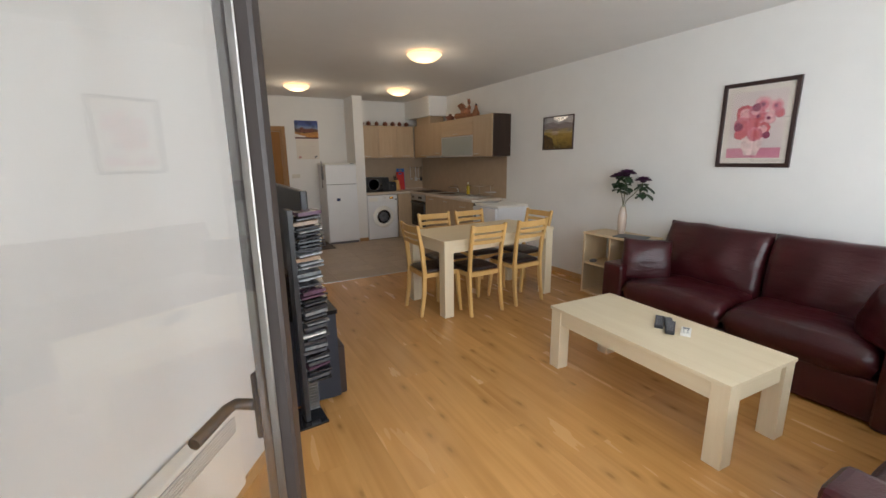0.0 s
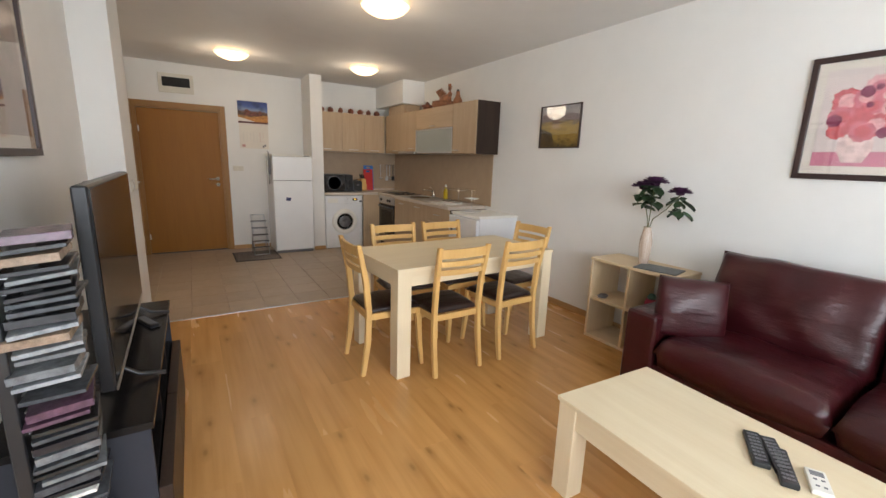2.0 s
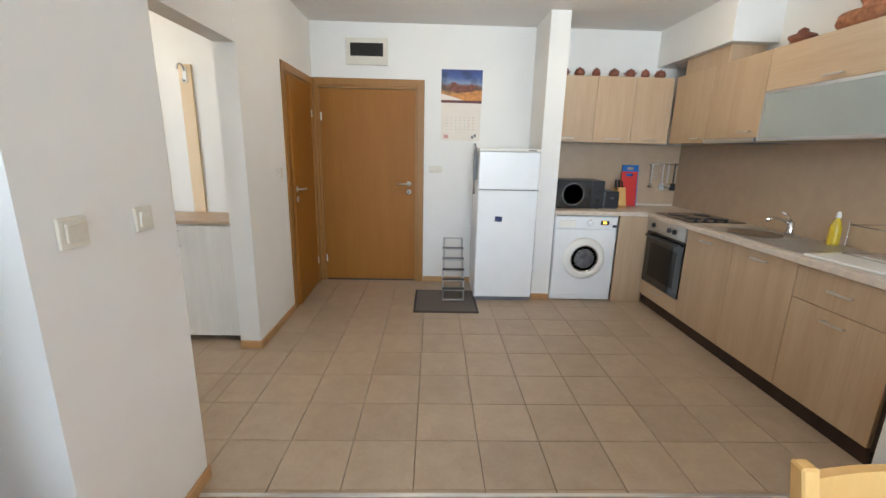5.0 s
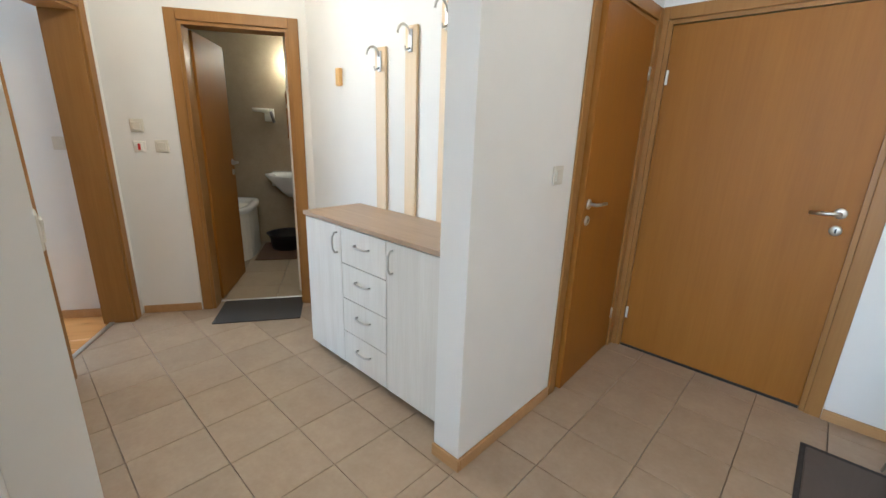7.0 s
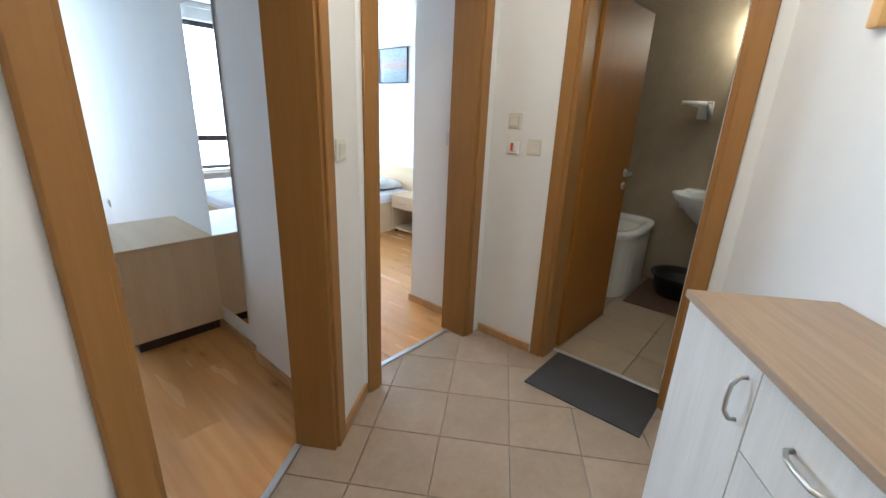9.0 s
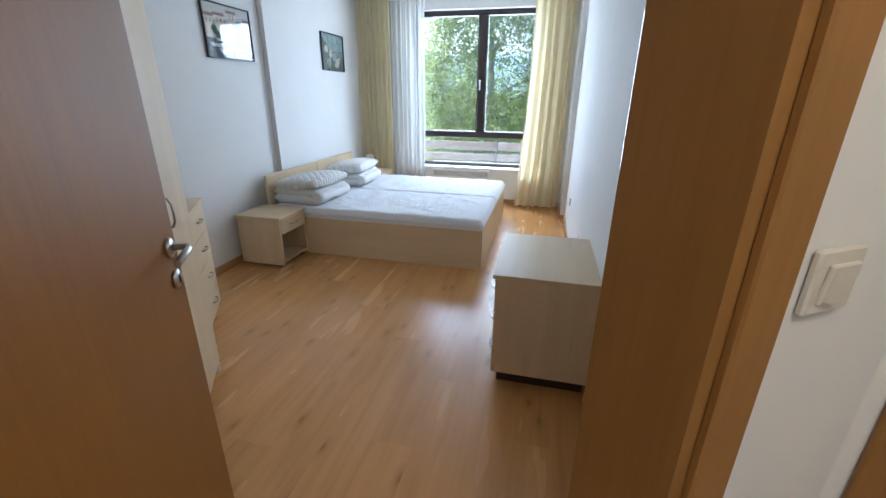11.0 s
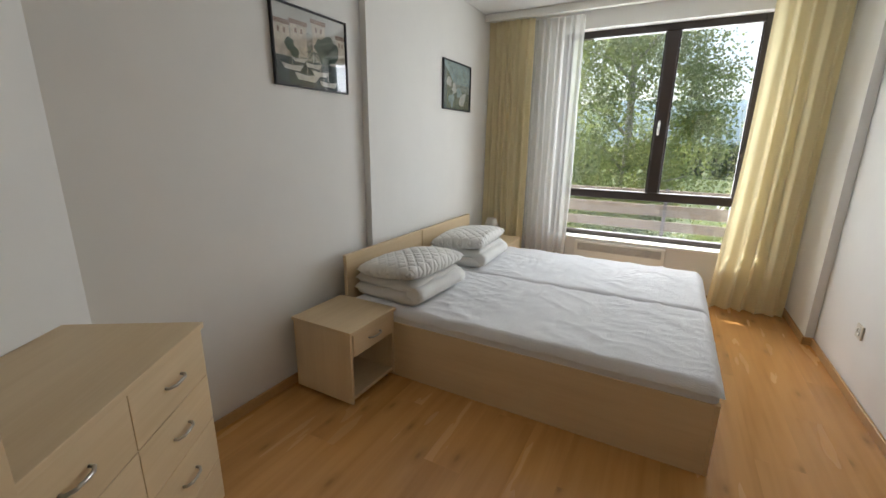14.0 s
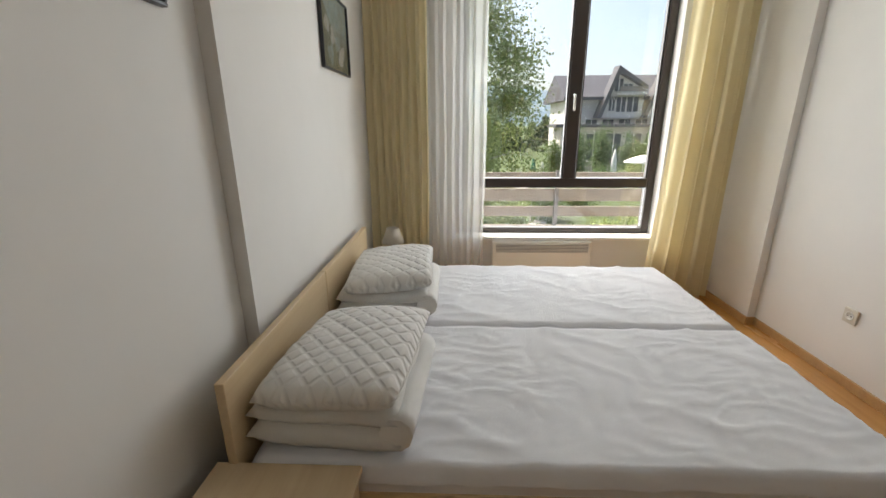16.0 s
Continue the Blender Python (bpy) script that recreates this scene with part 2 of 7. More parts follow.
WHITE = wall_paint("white_wall_paint", (0.80, 0.785, 0.755))
CEIL = wall_paint("white_ceiling_paint", (0.78, 0.77, 0.75))
FLOORWOOD_Y = laminate_mat("oak_laminate", (0.62, 0.325, 0.105), (0.42, 0.192, 0.052))
DOORWOOD = wood("beech_veneer_door", (0.30, 0.125, 0.013), (0.25, 0.098, 0.009), 2, 0.50, 1.0, 0, 0.03, 0.04, 0.6)
FRAMEWOOD = wood("beech_veneer_frame", (0.33, 0.168, 0.046), (0.265, 0.130, 0.032), 2, 0.4, 1.0, 0, 0.04, 0.04, 0.6)
SKIRT = wood("oak_skirting", (0.52, 0.31, 0.13), (0.40, 0.22, 0.08), 0, 0.4, 1.0, 0, 0.05)
MAPLE = {k: wood("maple_board_" + "xyz"[k], (0.72, 0.565, 0.36), (0.63, 0.47, 0.275), k, 0.42, 1.0, 0, 0.05, 0.03, 0.4) for k in (0, 1, 2)}
PALE = {k: wood("pale_birch_board_" + "xyz"[k], (0.79, 0.68, 0.48), (0.71, 0.585, 0.385), k, 0.36, 1.0, 0, 0.04, 0.03, 0.4) for k in (0, 1, 2)}
for m_ in (DOORWOOD, FRAMEWOOD):
    m_.node_tree.nodes["Principled BSDF"].inputs["Specular IOR Level"].default_value = 0.28
CHAIRWOOD = wood("lacquered_beech", (0.72, 0.46, 0.17), (0.62, 0.36, 0.115), 2, 0.32, 1.2, 0, 0.06, 0.03, 0.4)
OAKGREY = {k: wood("sonoma_oak_front_" + "xyz"[k], (0.52, 0.385, 0.245), (0.42, 0.295, 0.175), k, 0.45, 1.2, 0, 0.05, 0.04, 0.6) for k in (0, 1, 2)}
WHITEOAK = wood("whitewashed_pine_front", (0.80, 0.775, 0.725), (0.68, 0.645, 0.585), 2, 0.5, 1.3, 0, 0.02, 0.05, 0.6)
TOPOAK = wood("light_oak_top", (0.46, 0.345, 0.235), (0.33, 0.235, 0.155), 0, 0.4, 1.3, 0, 0.02, 0.04, 0.6)
WORKTOP = plain("pale_stone_worktop", (0.60, 0.52, 0.43), 0.35, vary=0.10, scale=20)
SPLASH = plain("tan_splashback", (0.42, 0.31, 0.205), 0.4, vary=0.05, scale=10)
WENGE = wood("dark_wenge", (0.055, 0.035, 0.026), (0.030, 0.019, 0.015), 2, 0.4, 1, 0, 0.05)
BLACKWOOD = wood("black_brown_board", (0.014, 0.012, 0.012), (0.009, 0.008, 0.008), 1, 0.24, 1, 0, 0.05, 0.03)
SLATE = plain("dark_slate_laminate", (0.035, 0.038, 0.048), 0.45)
for m_ in (BLACKWOOD, SLATE, WENGE):
    m_.node_tree.nodes["Principled BSDF"].inputs["Specular IOR Level"].default_value = 0.2
TILE = tile_mat("beige_floor_tile", (0.44, 0.345, 0.25), (0.35, 0.265, 0.185))
GROUT = plain("brown_grout", (0.26, 0.20, 0.145), 0.9, bump=0.3)
BATHTILE = tile_mat("cream_bath_tile", (0.40, 0.325, 0.225), (0.33, 0.265, 0.18))
ENAMEL = plain("white_enamel", (0.82, 0.83, 0.84), 0.22, vary=0.015)
WPLASTIC = plain("white_plastic", (0.80, 0.78, 0.72), 0.38, vary=0.02)
CREAM = plain("cream_plastic", (0.66, 0.62, 0.53), 0.45, vary=0.03)
BPLASTIC = plain("black_plastic", (0.018, 0.018, 0.02), 0.35, vary=0.1)
GPLASTIC = plain("grey_plastic", (0.16, 0.16, 0.17), 0.45, vary=0.08)
STEEL = plain("brushed_steel", (0.60, 0.60, 0.59), 0.28, 1.0, 0.05, 30)
CHROME = plain("chrome", (0.75, 0.75, 0.75), 0.10, 1.0, 0.02)
AGED = plain("aged_nickel", (0.46, 0.44, 0.40), 0.28, 1.0, 0.05)
SATIN = plain("satin_nickel", (0.60, 0.585, 0.55), 0.30, 1.0, 0.03)
ALU = plain("aluminium", (0.62, 0.63, 0.64), 0.35, 1.0, 0.04)
FRAMEPVC = plain("dark_brown_pvc", (0.040, 0.030, 0.026), 0.35, vary=0.08)
BURGUNDY = leather("burgundy_leather", (0.050, 0.006, 0.0085), (0.028, 0.0035, 0.005))
SEATHIDE = leather("dark_brown_leatherette", (0.032, 0.017, 0.014), (0.020, 0.011, 0.010))
SHEET = cloth("white_cotton_sheet", (0.85, 0.85, 0.87), 900, 0.34, 0, 5.0, 0.85, (3.0, 16.0, 3.0))
QUILT = cloth("white_cotton_duvet", (0.80, 0.785, 0.745), 220, 0.35, 0, 2.0)
DIAMOND = quilted("diamond_quilted_cotton", (0.80, 0.785, 0.745))
CURTAIN = cloth("yellow_cream_curtain", (0.80, 0.70, 0.45), 500, 0.12, 0.42)
NET = sheer("grey_white_net", (0.78, 0.77, 0.74), 0.40)
PANE = pane_mat("window_glass")
FROST = plain("frosted_glass", (0.35, 0.38, 0.36), 0.35, vary=0.03)
DARKGLASS = plain("black_glass", (0.012, 0.012, 0.014), 0.06, vary=0.05, coat=0.4)
SCREEN = plain("tv_screen", (0.006, 0.0065, 0.0075), 0.10, vary=0.02, spec=0.28)
MIRROR = plain("mirror_silver", (0.86, 0.87, 0.87), 0.012, 1.0, 0.0)
LAMPGLASS = glow("lit_opal_glass", (1.0, 0.68, 0.36), 1.1)
BULB = glow("lit_bulb", (1.0, 0.82, 0.55), 30.0)
MAT_BROWN = cloth("brown_doormat", (0.15, 0.11, 0.085), 90, 0.9)
MAT_DARK = cloth("dark_bath_mat", (0.022, 0.013, 0.009), 90, 0.9)
TERRA = plain("brown_glazed_pottery", (0.20, 0.065, 0.035), 0.3, vary=0.25)
RED = plain("red_plastic", (0.55, 0.03, 0.025), 0.4)
BLUE = plain("blue_plastic", (0.03, 0.16, 0.48), 0.4)
NAVY = plain("navy_plastic", (0.02, 0.03, 0.12), 0.4)

# ---- mesh helpers ----
def put_box(bm, x0, x1, y0, y1, z0, z1, bevel=0.0, m=None, seg=1):
    r = bmesh.ops.create_cube(bm, size=1)
    vs = r["verts"]
    t = Matrix.Translation(((x0 + x1) / 2, (y0 + y1) / 2, (z0 + z1) / 2)) @ Matrix.Diagonal((abs(x1 - x0), abs(y1 - y0), abs(z1 - z0), 1))
    bmesh.ops.transform(bm, matrix=(m @ t if m else t), verts=vs)
    if bevel:
        es = {e for v in vs for e in v.link_edges}
        bmesh.ops.bevel(bm, geom=list(es), offset=bevel, segments=seg, affect="EDGES", profile=0.6)
    return bm


def box(x0, x1, y0, y1, z0, z1, bevel=0.0, m=None, seg=1):
    return put_box(bmesh.new(), x0, x1, y0, y1, z0, z1, bevel, m, seg)


def put_lathe(bm, profile, segs=24, m=None, squash=(1, 1)):
    """Turned body from (radius, height) pairs about z."""
    rings = []
    for r, z in profile:
        ring = []
        for k in range(segs):
            a = 2 * math.pi * k / segs
            p = Vector((r * math.cos(a) * squash[0], r * math.sin(a) * squash[1], z))
            ring.append(bm.verts.new(m @ p if m else p))
        rings.append(ring)
    for a, b in zip(rings, rings[1:]):
        for k in range(segs):
            f = bm.faces.new((a[k], a[(k + 1) % segs], b[(k + 1) % segs], b[k]))
            f.smooth = True
    for ring, flip in ((rings[0], True), (rings[-1], False)):
        if (ring[0].co - ring[segs // 2].co).length > 1e-4:
            bm.faces.new(ring[::-1] if flip else ring)
    return bm


def lathe(profile, segs=24, m=None, squash=(1, 1)):
    return put_lathe(bmesh.new(), profile, segs, m, squash)


def put_tube(bm, pts, r, segs=8, r2=None):
    """Round bar along a line of points."""
    pts = [Vector(p) for p in pts]
    rings = []
    for i, p in enumerate(pts):
        d = (pts[min(i + 1, len(pts) - 1)] - pts[max(i - 1, 0)]).normalized()
        side = d.cross(Vector((0, 0, 1)))
        if side.length < 1e-3:
            side = d.cross(Vector((1, 0, 0)))
        side.normalize()
        up = side.cross(d)
        rr = r if r2 is None else r + (r2 - r) * i / max(1, len(pts) - 1)
        rings.append([bm.verts.new(p + rr * (math.cos(2 * math.pi * k / segs) * side + math.sin(2 * math.pi * k / segs) * up)) for k in range(segs)])
    for a, b in zip(rings, rings[1:]):
        for k in range(segs):
            f = bm.faces.new((a[k], a[(k + 1) % segs], b[(k + 1) % segs], b[k]))
            f.smooth = True
    bm.faces.new(rings[0][::-1])
    bm.faces.new(rings[-1])
    return bm


def tube(pts, r, segs=8, r2=None):
    return put_tube(bmesh.new(), pts, r, segs, r2)


def prism(poly, z0, z1, bevel=0.0):
    bm = bmesh.new()
    lo = [bm.verts.new((x, y, z0)) for x, y in poly]
    hi = [bm.verts.new((x, y, z1)) for x, y in poly]
    n = len(poly)
    bm.faces.new(lo[::-1])
    bm.faces.new(hi)
    for k in range(n):
        bm.faces.new((lo[k], lo[(k + 1) % n], hi[(k + 1) % n], hi[k]))
    bmesh.ops.recalc_face_normals(bm, faces=bm.faces)
    if bevel:
        bmesh.ops.bevel(bm, geom=list(bm.edges), offset=bevel, segments=1, affect="EDGES")
    return bm


def puff(sx, sy, sz, n=14, power=0.55, wrinkle=0.0, seed=0, pinch=0.35):
    """Stuffed cushion: a flat pillow shape with full middle and thin, slightly wavy seams."""
    bm = bmesh.new()
    grid = {}
    for side in (1, -1):
        for i in range(n + 1):
            for j in range(n + 1):
                a, b = 2 * i / n - 1, 2 * j / n - 1
                rim = (i in (0, n)) or (j in (0, n))
                if rim and side == -1:
                    grid[(side, i, j)] = grid[(1, i, j)]
                    continue
                full = max(0.0, (1 - a * a) * (1 - b * b)) ** power
                pull = 1 - pinch * 0.12 * (1 - full)
                x, y = a * sx / 2 * (1 - 0.05 * (1 - b * b) * 0 - 0.04 * abs(b) ** 2 * 0) * pull, b * sy / 2 * pull
                z = side * sz / 2 * full
                if wrinkle:
                    z += wrinkle * noise.noise(Vector((x * 6 + seed, y * 6, side * 3.0 + seed)))
                    x += wrinkle * 0.6 * noise.noise(Vector((x * 4, y * 4, seed + 7.0)))
                    y += wrinkle * 0.6 * noise.noise(Vector((x * 4, y * 4, seed + 17.0)))
                grid[(side, i, j)] = bm.verts.new((x, y, z))
    for side in (1, -1):
        for i in range(n):
            for j in range(n):
                q = [grid[(side, i, j)], grid[(side, i + 1, j)], grid[(side, i + 1, j + 1)], grid[(side, i, j + 1)]]
                f = bm.faces.new(q if side == 1 else q[::-1])
                f.smooth = True
    return bm


def mesh_of(name, bm, material, smooth=False):
    me = bpy.data.meshes.new(name)
    bmesh.ops.recalc_face_normals(bm, faces=bm.faces)
    bm.to_mesh(me)
    bm.free()
    me.materials.append(material)
    if smooth:
        for p in me.polygons:
            p.use_smooth = True
    return me


def part(name, bm, material, parent, label="", m=None):
    ob = new(name, mesh_of(name, bm, material))
    ob.parent = parent
    if m is not None:
        ob.matrix_basis = m
    if label:
        ob["label"] = label
    return ob


def thing(name, label, category, m=None, group="", kind=""):
    ob = new(name)
    ob.empty_display_size = 0.1
    if m is not None:
        ob.matrix_basis = m
    return tagged(ob, label, category, group, kind)


def solid(name, bm, material, label, category, m=None, group="", kind=""):
    ob = new(name, mesh_of(name, bm, material))
    if m is not None:
        ob.matrix_basis = m
    return tagged(ob, label, category, group, kind)


def structure(name, bm, material, label, category, m=None):
    return solid(name, bm, material, label, category, m, kind="structure")


# ---- the shell ----
H = 2.61
E_X, N_Y = 3.868, 7.92
PLAN = [(-7.45, -1.985), (-1.085, -1.985), (-1.085, -0.395), (5.15, -0.395), (-1.02, 9.0), (-6.34, 5.54), (-7.45, 5.6)]
structure("subfloor", prism(PLAN, -0.22, -0.012), GROUT, "brown screed below tiles and laminate", "floor", BF)
structure("ceiling", prism(PLAN, H, H + 0.14), CEIL, "plain white painted ceiling", "ceiling", BF)


def wall(name, boxes, m=None, label="white painted plaster wall"):
    bm = bmesh.new()
    for b in boxes:
        put_box(bm, *b)
    return structure(name, bm, WHITE, label, "wall", m)


wall("wall_east", [(E_X, 4.03, -4.4, 8.10, 0, H)])
wall("wall_north", [(-0.09, 0.075, N_Y, 8.08, 0, H), (1.125, E_X, N_Y, 8.08, 0, H), (0.075, 1.125, N_Y, 8.08, 2.055, H)], label="white painted wall around the entrance door")
wall("wall_closet", [(-0.09, 0.052, 6.29, 7.085, 0, H), (-0.09, 0.052, 7.865, N_Y - 0.002, 0, H), (-0.09, 0.052, 7.085, 7.865, 2.05, H)], label="white painted wall around the closet door")
wall("wall_stub", [(2.262, 2.436, 7.395, N_Y - 0.001, 0, H)], label="narrow white partition between fridge and washing machine")
wall("wall_column", [(-0.01, 0.308, 4.49, 5.078, 0, H)], label="white painted wall pier with light switches")
wall("wall_television", [(0.055, 0.098, 2.10, 4.489, 0, H)], label="white painted wall behind the television")
wall("wall_beam", [(-0.085, 0.048, 5.079, 6.289, 2.035, H - 0.001)], label="white painted beam over the hall opening")
wall("wall_coats", [(-2.25, -0.091, 6.80, 6.95, 0, H)], label="white painted wall behind the coat boards")
wall("wall_closet_back", [(-2.25, -2.10, 6.951, 8.08, 0, H), (-2.10, -0.092, N_Y, 8.08, 0, H)])
wall("wall_hall", [(-1.87, -1.439, 5.03, 5.200, 0, H), (-0.605, -0.011, 5.03, 5.200, 0, H), (-1.439, -0.605, 5.03, 5.200, 2.045, H)], label="white painted wall around the bedroom door")
party = prism([(-1.23, -1.76), (-1.085, -1.76), (-1.085, 1.86), (-1.187, 1.86), (-1.187, 2.0), (-1.23, 2.0)], 0, H)
put_box(party, -1.28, -1.231, -1.75, 0.373, 0, H)
structure("wall_party", party, WHITE, "white painted party wall with a shallow step", "wall", BF)
wall("wall_facade_living", [(-1.084, -0.43, -0.40, -0.15, 0, H), (-0.43, 4.3, -0.40, -0.15, 2.44, H), (0.43, 0.52, -0.40, -0.15, 0, 2.44), (0.52, 4.3, -0.40, -0.15, 0, 0.5), (4.3, 5.2, -0.40, -0.15, 0, H)], BF, "white painted outer wall with balcony door and window")
wall("wall_bedroom_west", [(-4.29, -4.14, -1.75, 3.39, 0, H), (-4.139, -4.085, -1.75, -1.12, 0, H), (-4.139, -4.115, 2.70, 3.26, 0, H)], BF, "white painted bedroom wall with shallow pilasters")
wall("wall_bedroom_window", [(-4.29, -3.635, -1.98, -1.751, 0, H), (-1.98, -1.086, -1.98, -1.751, 0, H), (-3.635, -1.98, -1.98, -1.75, 0, 0.485), (-3.635, -1.98, -1.98, -1.75, 2.452, H)], BF, "white painted outer wall around the bedroom window")
wall("wall_second_door", [(-4.43, -4.291, 3.20, 3.385, 0, H), (-5.30, -5.17, 3.20, 3.385, 0, H), (-5.17, -4.43, 3.20, 3.385, 2.045, H)], BF, "white painted wall around the second bedroom door")
wall("wall_bath", [(-5.45, -5.301, 2.75, 3.865, 0, H), (-5.45, -5.301, 4.545, 4.80, 0, H), (-5.45, -5.301, 3.865, 4.545, 2.04, H)], BF, "white painted wall around the bathroom door")
wall("wall_second_bedroom", [(-7.10, -6.95, -1.98, 2.90, 0, H), (-6.95, -5.451, 2.75, 2.90, 0, H), (-6.95, -6.30, -1.98, -1.751, 0, H), (-4.90, -4.291, -1.98, -1.751, 0, H), (-6.30, -4.90, -1.98, -1.75, 0, 0.485), (-6.30, -4.90, -1.98, -1.75, 2.452, H)], BF, "white painted walls of the second bedroom")
bath = bmesh.new()
for b in ((-7.45, -7.30, 2.90, 5.75, 0, H), (-7.30, -5.451, 5.60, 5.75, 0, H), (-7.30, -5.451, 2.901, 2.92, 0, H)):
    put_box(bath, *b)
structure("wall_bathroom", bath, BATHTILE, "cream tiled bathroom walls", "wall", BF)
structure("duct_box", box(3.50, E_X - 0.001, 6.85, N_Y - 0.001, 2.27, H - 0.001), WHITE, "white boxed duct under the ceiling corner", "duct")

# skirting boards
skirt_bm = bmesh.new()
for b in ((E_X - 0.016, E_X - 0.001, -3.0, 5.12, 0, 0.058), (1.175, 1.70, N_Y - 0.016, N_Y - 0.001, 0, 0.058), (0.053, 0.068, 6.29, 7.03, 0, 0.058), (-0.09, 0.068, 6.274, 6.289, 0, 0.058),
          (2.262, 2.436, 7.379, 7.394, 0, 0.058), (0.309, 0.324, 4.475, 5.078, 0, 0.058), (0.099, 0.308, 4.474, 4.489, 0, 0.058), (0.099, 0.114, 2.12, 4.474, 0, 0.058),
          (-1.84, -1.508, 5.201, 5.216, 0, 0.058), (-0.536, -0.012, 5.201, 5.216, 0, 0.058), (-1.95, -1.32, 6.784, 6.799, 0, 0.058), (0.0, 0.308, 5.079, 5.094, 0, 0.058)):
    put_box(skirt_bm, *b, 0.003)
structure("baseboard_living", skirt_bm, SKIRT, "oak coloured skirting board", "skirting")
skirt_bm = bmesh.new()
for b in ((-1.246, -1.231, 0.374, 1.70, 0, 0.058), (-1.296, -1.281, -1.70, 0.374, 0, 0.058), (-4.139, -4.124, -1.12, 2.70, 0, 0.058), (-4.084, -4.069, -1.75, -1.105, 0, 0.058), (-4.139, -4.084, -1.119, -1.104, 0, 0.058),
          (-4.114, -4.099, 2.70, 3.26, 0, 0.058), (-4.05, -1.30, -1.749, -1.734, 0, 0.058), (-5.300, -5.285, 2.75, 3.19, 0, 0.058), (-5.45, -5.285, 2.734, 2.749, 0, 0.058), (-5.300, -5.285, 3.40, 3.785, 0, 0.058),
          (-1.084, -1.069, -0.14, 1.85, 0, 0.058)):
    put_box(skirt_bm, *b, 0.003)
structure("baseboard_bedroom", skirt_bm, SKIRT, "oak coloured skirting board", "skirting", BF)


# ---- doors ----
def lever(parent, m, length=0.115):
    """Lever on a round rose with a key rose below; x runs along the lever, y out of the leaf."""
    h = part("door_handle", lathe(((0.026, 0), (0.026, 0.007), (0.022, 0.010), (0.0, 0.010)), 20, pose(0, 0, 0, -90, 0, 0)), SATIN, parent, "satin metal lever handle", m)
    part("lever", tube(((0, 0.008, 0), (0, 0.045, 0), (0.02, 0.052, 0), (length, 0.050, -0.004)), 0.009, 8), SATIN, h)
    key = lathe(((0.025, 0), (0.025, 0.007), (0.021, 0.010), (0.0, 0.010)), 20, pose(0, 0, -0.085, -90, 0, 0))
    part("key_rose", key, SATIN, h)
    part("keyhole", box(-0.004, 0.004, 0.0095, 0.0115, -0.097, -0.075), BPLASTIC, h)
    return h


def door_frame(name, x0, x1, depth, top, m, label):
    """Lining and architrave of an opening from x0 to x1; y runs through the wall from 0 to depth."""
    t = thing(name, label, "door frame", m, kind="structure")
    w = 0.068
    for side in (0, 1):
        y = depth + 0.001 if side else -0.015
        part("architrave", box(x0 - w, x0, y, y + 0.014, 0, top + w, 0.003), FRAMEWOOD, t)
        part("architrave", box(x1, x1 + w, y, y + 0.014, 0, top + w, 0.003), FRAMEWOOD, t)
        part("architrave", box(x0 + 0.0005, x1 - 0.0005, y, y + 0.014, top, top + w, 0.003), FRAMEWOOD, t)
    part("lining", box(x0 - 0.002, x0 + 0.022, -0.002, depth + 0.002, 0, top), FRAMEWOOD, t)
    part("lining", box(x1 - 0.022, x1 + 0.002, -0.002, depth + 0.002, 0, top), FRAMEWOOD, t)
    part("lining", box(x0 + 0.0225, x1 - 0.0225, -0.002, depth + 0.002, top - 0.022, top + 0.002), FRAMEWOOD, t)
    return t


def leaf(name, width, height, m, label, side=1, handle_sides=(1, -1), from_hinge=True):
    """Veneered door leaf; hinge edge at the origin, leaf along +x, 4 cm thick in y."""
    d = thing(name, label, "door", m)
    part("leaf", box(0, width, -0.02, 0.02, 0.012, height, 0.002), DOORWOOD, d)
    for s in handle_sides:
        mm = pose(width - 0.06, 0.0205 * s, 1.06) @ (pose(0, 0, 0, 0, 0, 180) if s > 0 else pose(0, 0, 0, 0, 0, 0))
        mm = pose(width - 0.06, 0.0205 * s, 1.06, 0, 0, 0) @ Matrix.Diagonal((-1, s, 1, 1))
        lever(d, mm)
    for z in (0.25, height - 0.25):
        part("hinge", lathe(((0.008, -0.035), (0.008, 0.035)), 10, pose(-0.006, 0.024 * side, z)), SATIN, d)
    return d


door_frame("door_1", 0.095, 1.105, 0.155, 2.03, pose(0, N_Y, 0), "beech veneer frame of the entrance door")
entry = thing("entrance_door", "closed flush beech veneer entrance door with satin handle", "door", pose(0.118, 7.955, 0))
part("leaf", box(0, 0.965, -0.022, 0.022, 0.016, 2.004, 0.002), DOORWOOD, entry)
lever(entry, pose(0.90, -0.0225, 1.07) @ Matrix.Diagonal((-1, -1, 1, 1)))
for z in (0.25, 1.73):
    part("hinge", box(0.002, 0.016, -0.030, -0.0225, z - 0.04, z + 0.04, 0.002), WPLASTIC, entry)
part("weather_seal", box(0.002, 0.963, -0.024, 0.02, 0.0, 0.0155), BPLASTIC, entry, "black rubber door seal")

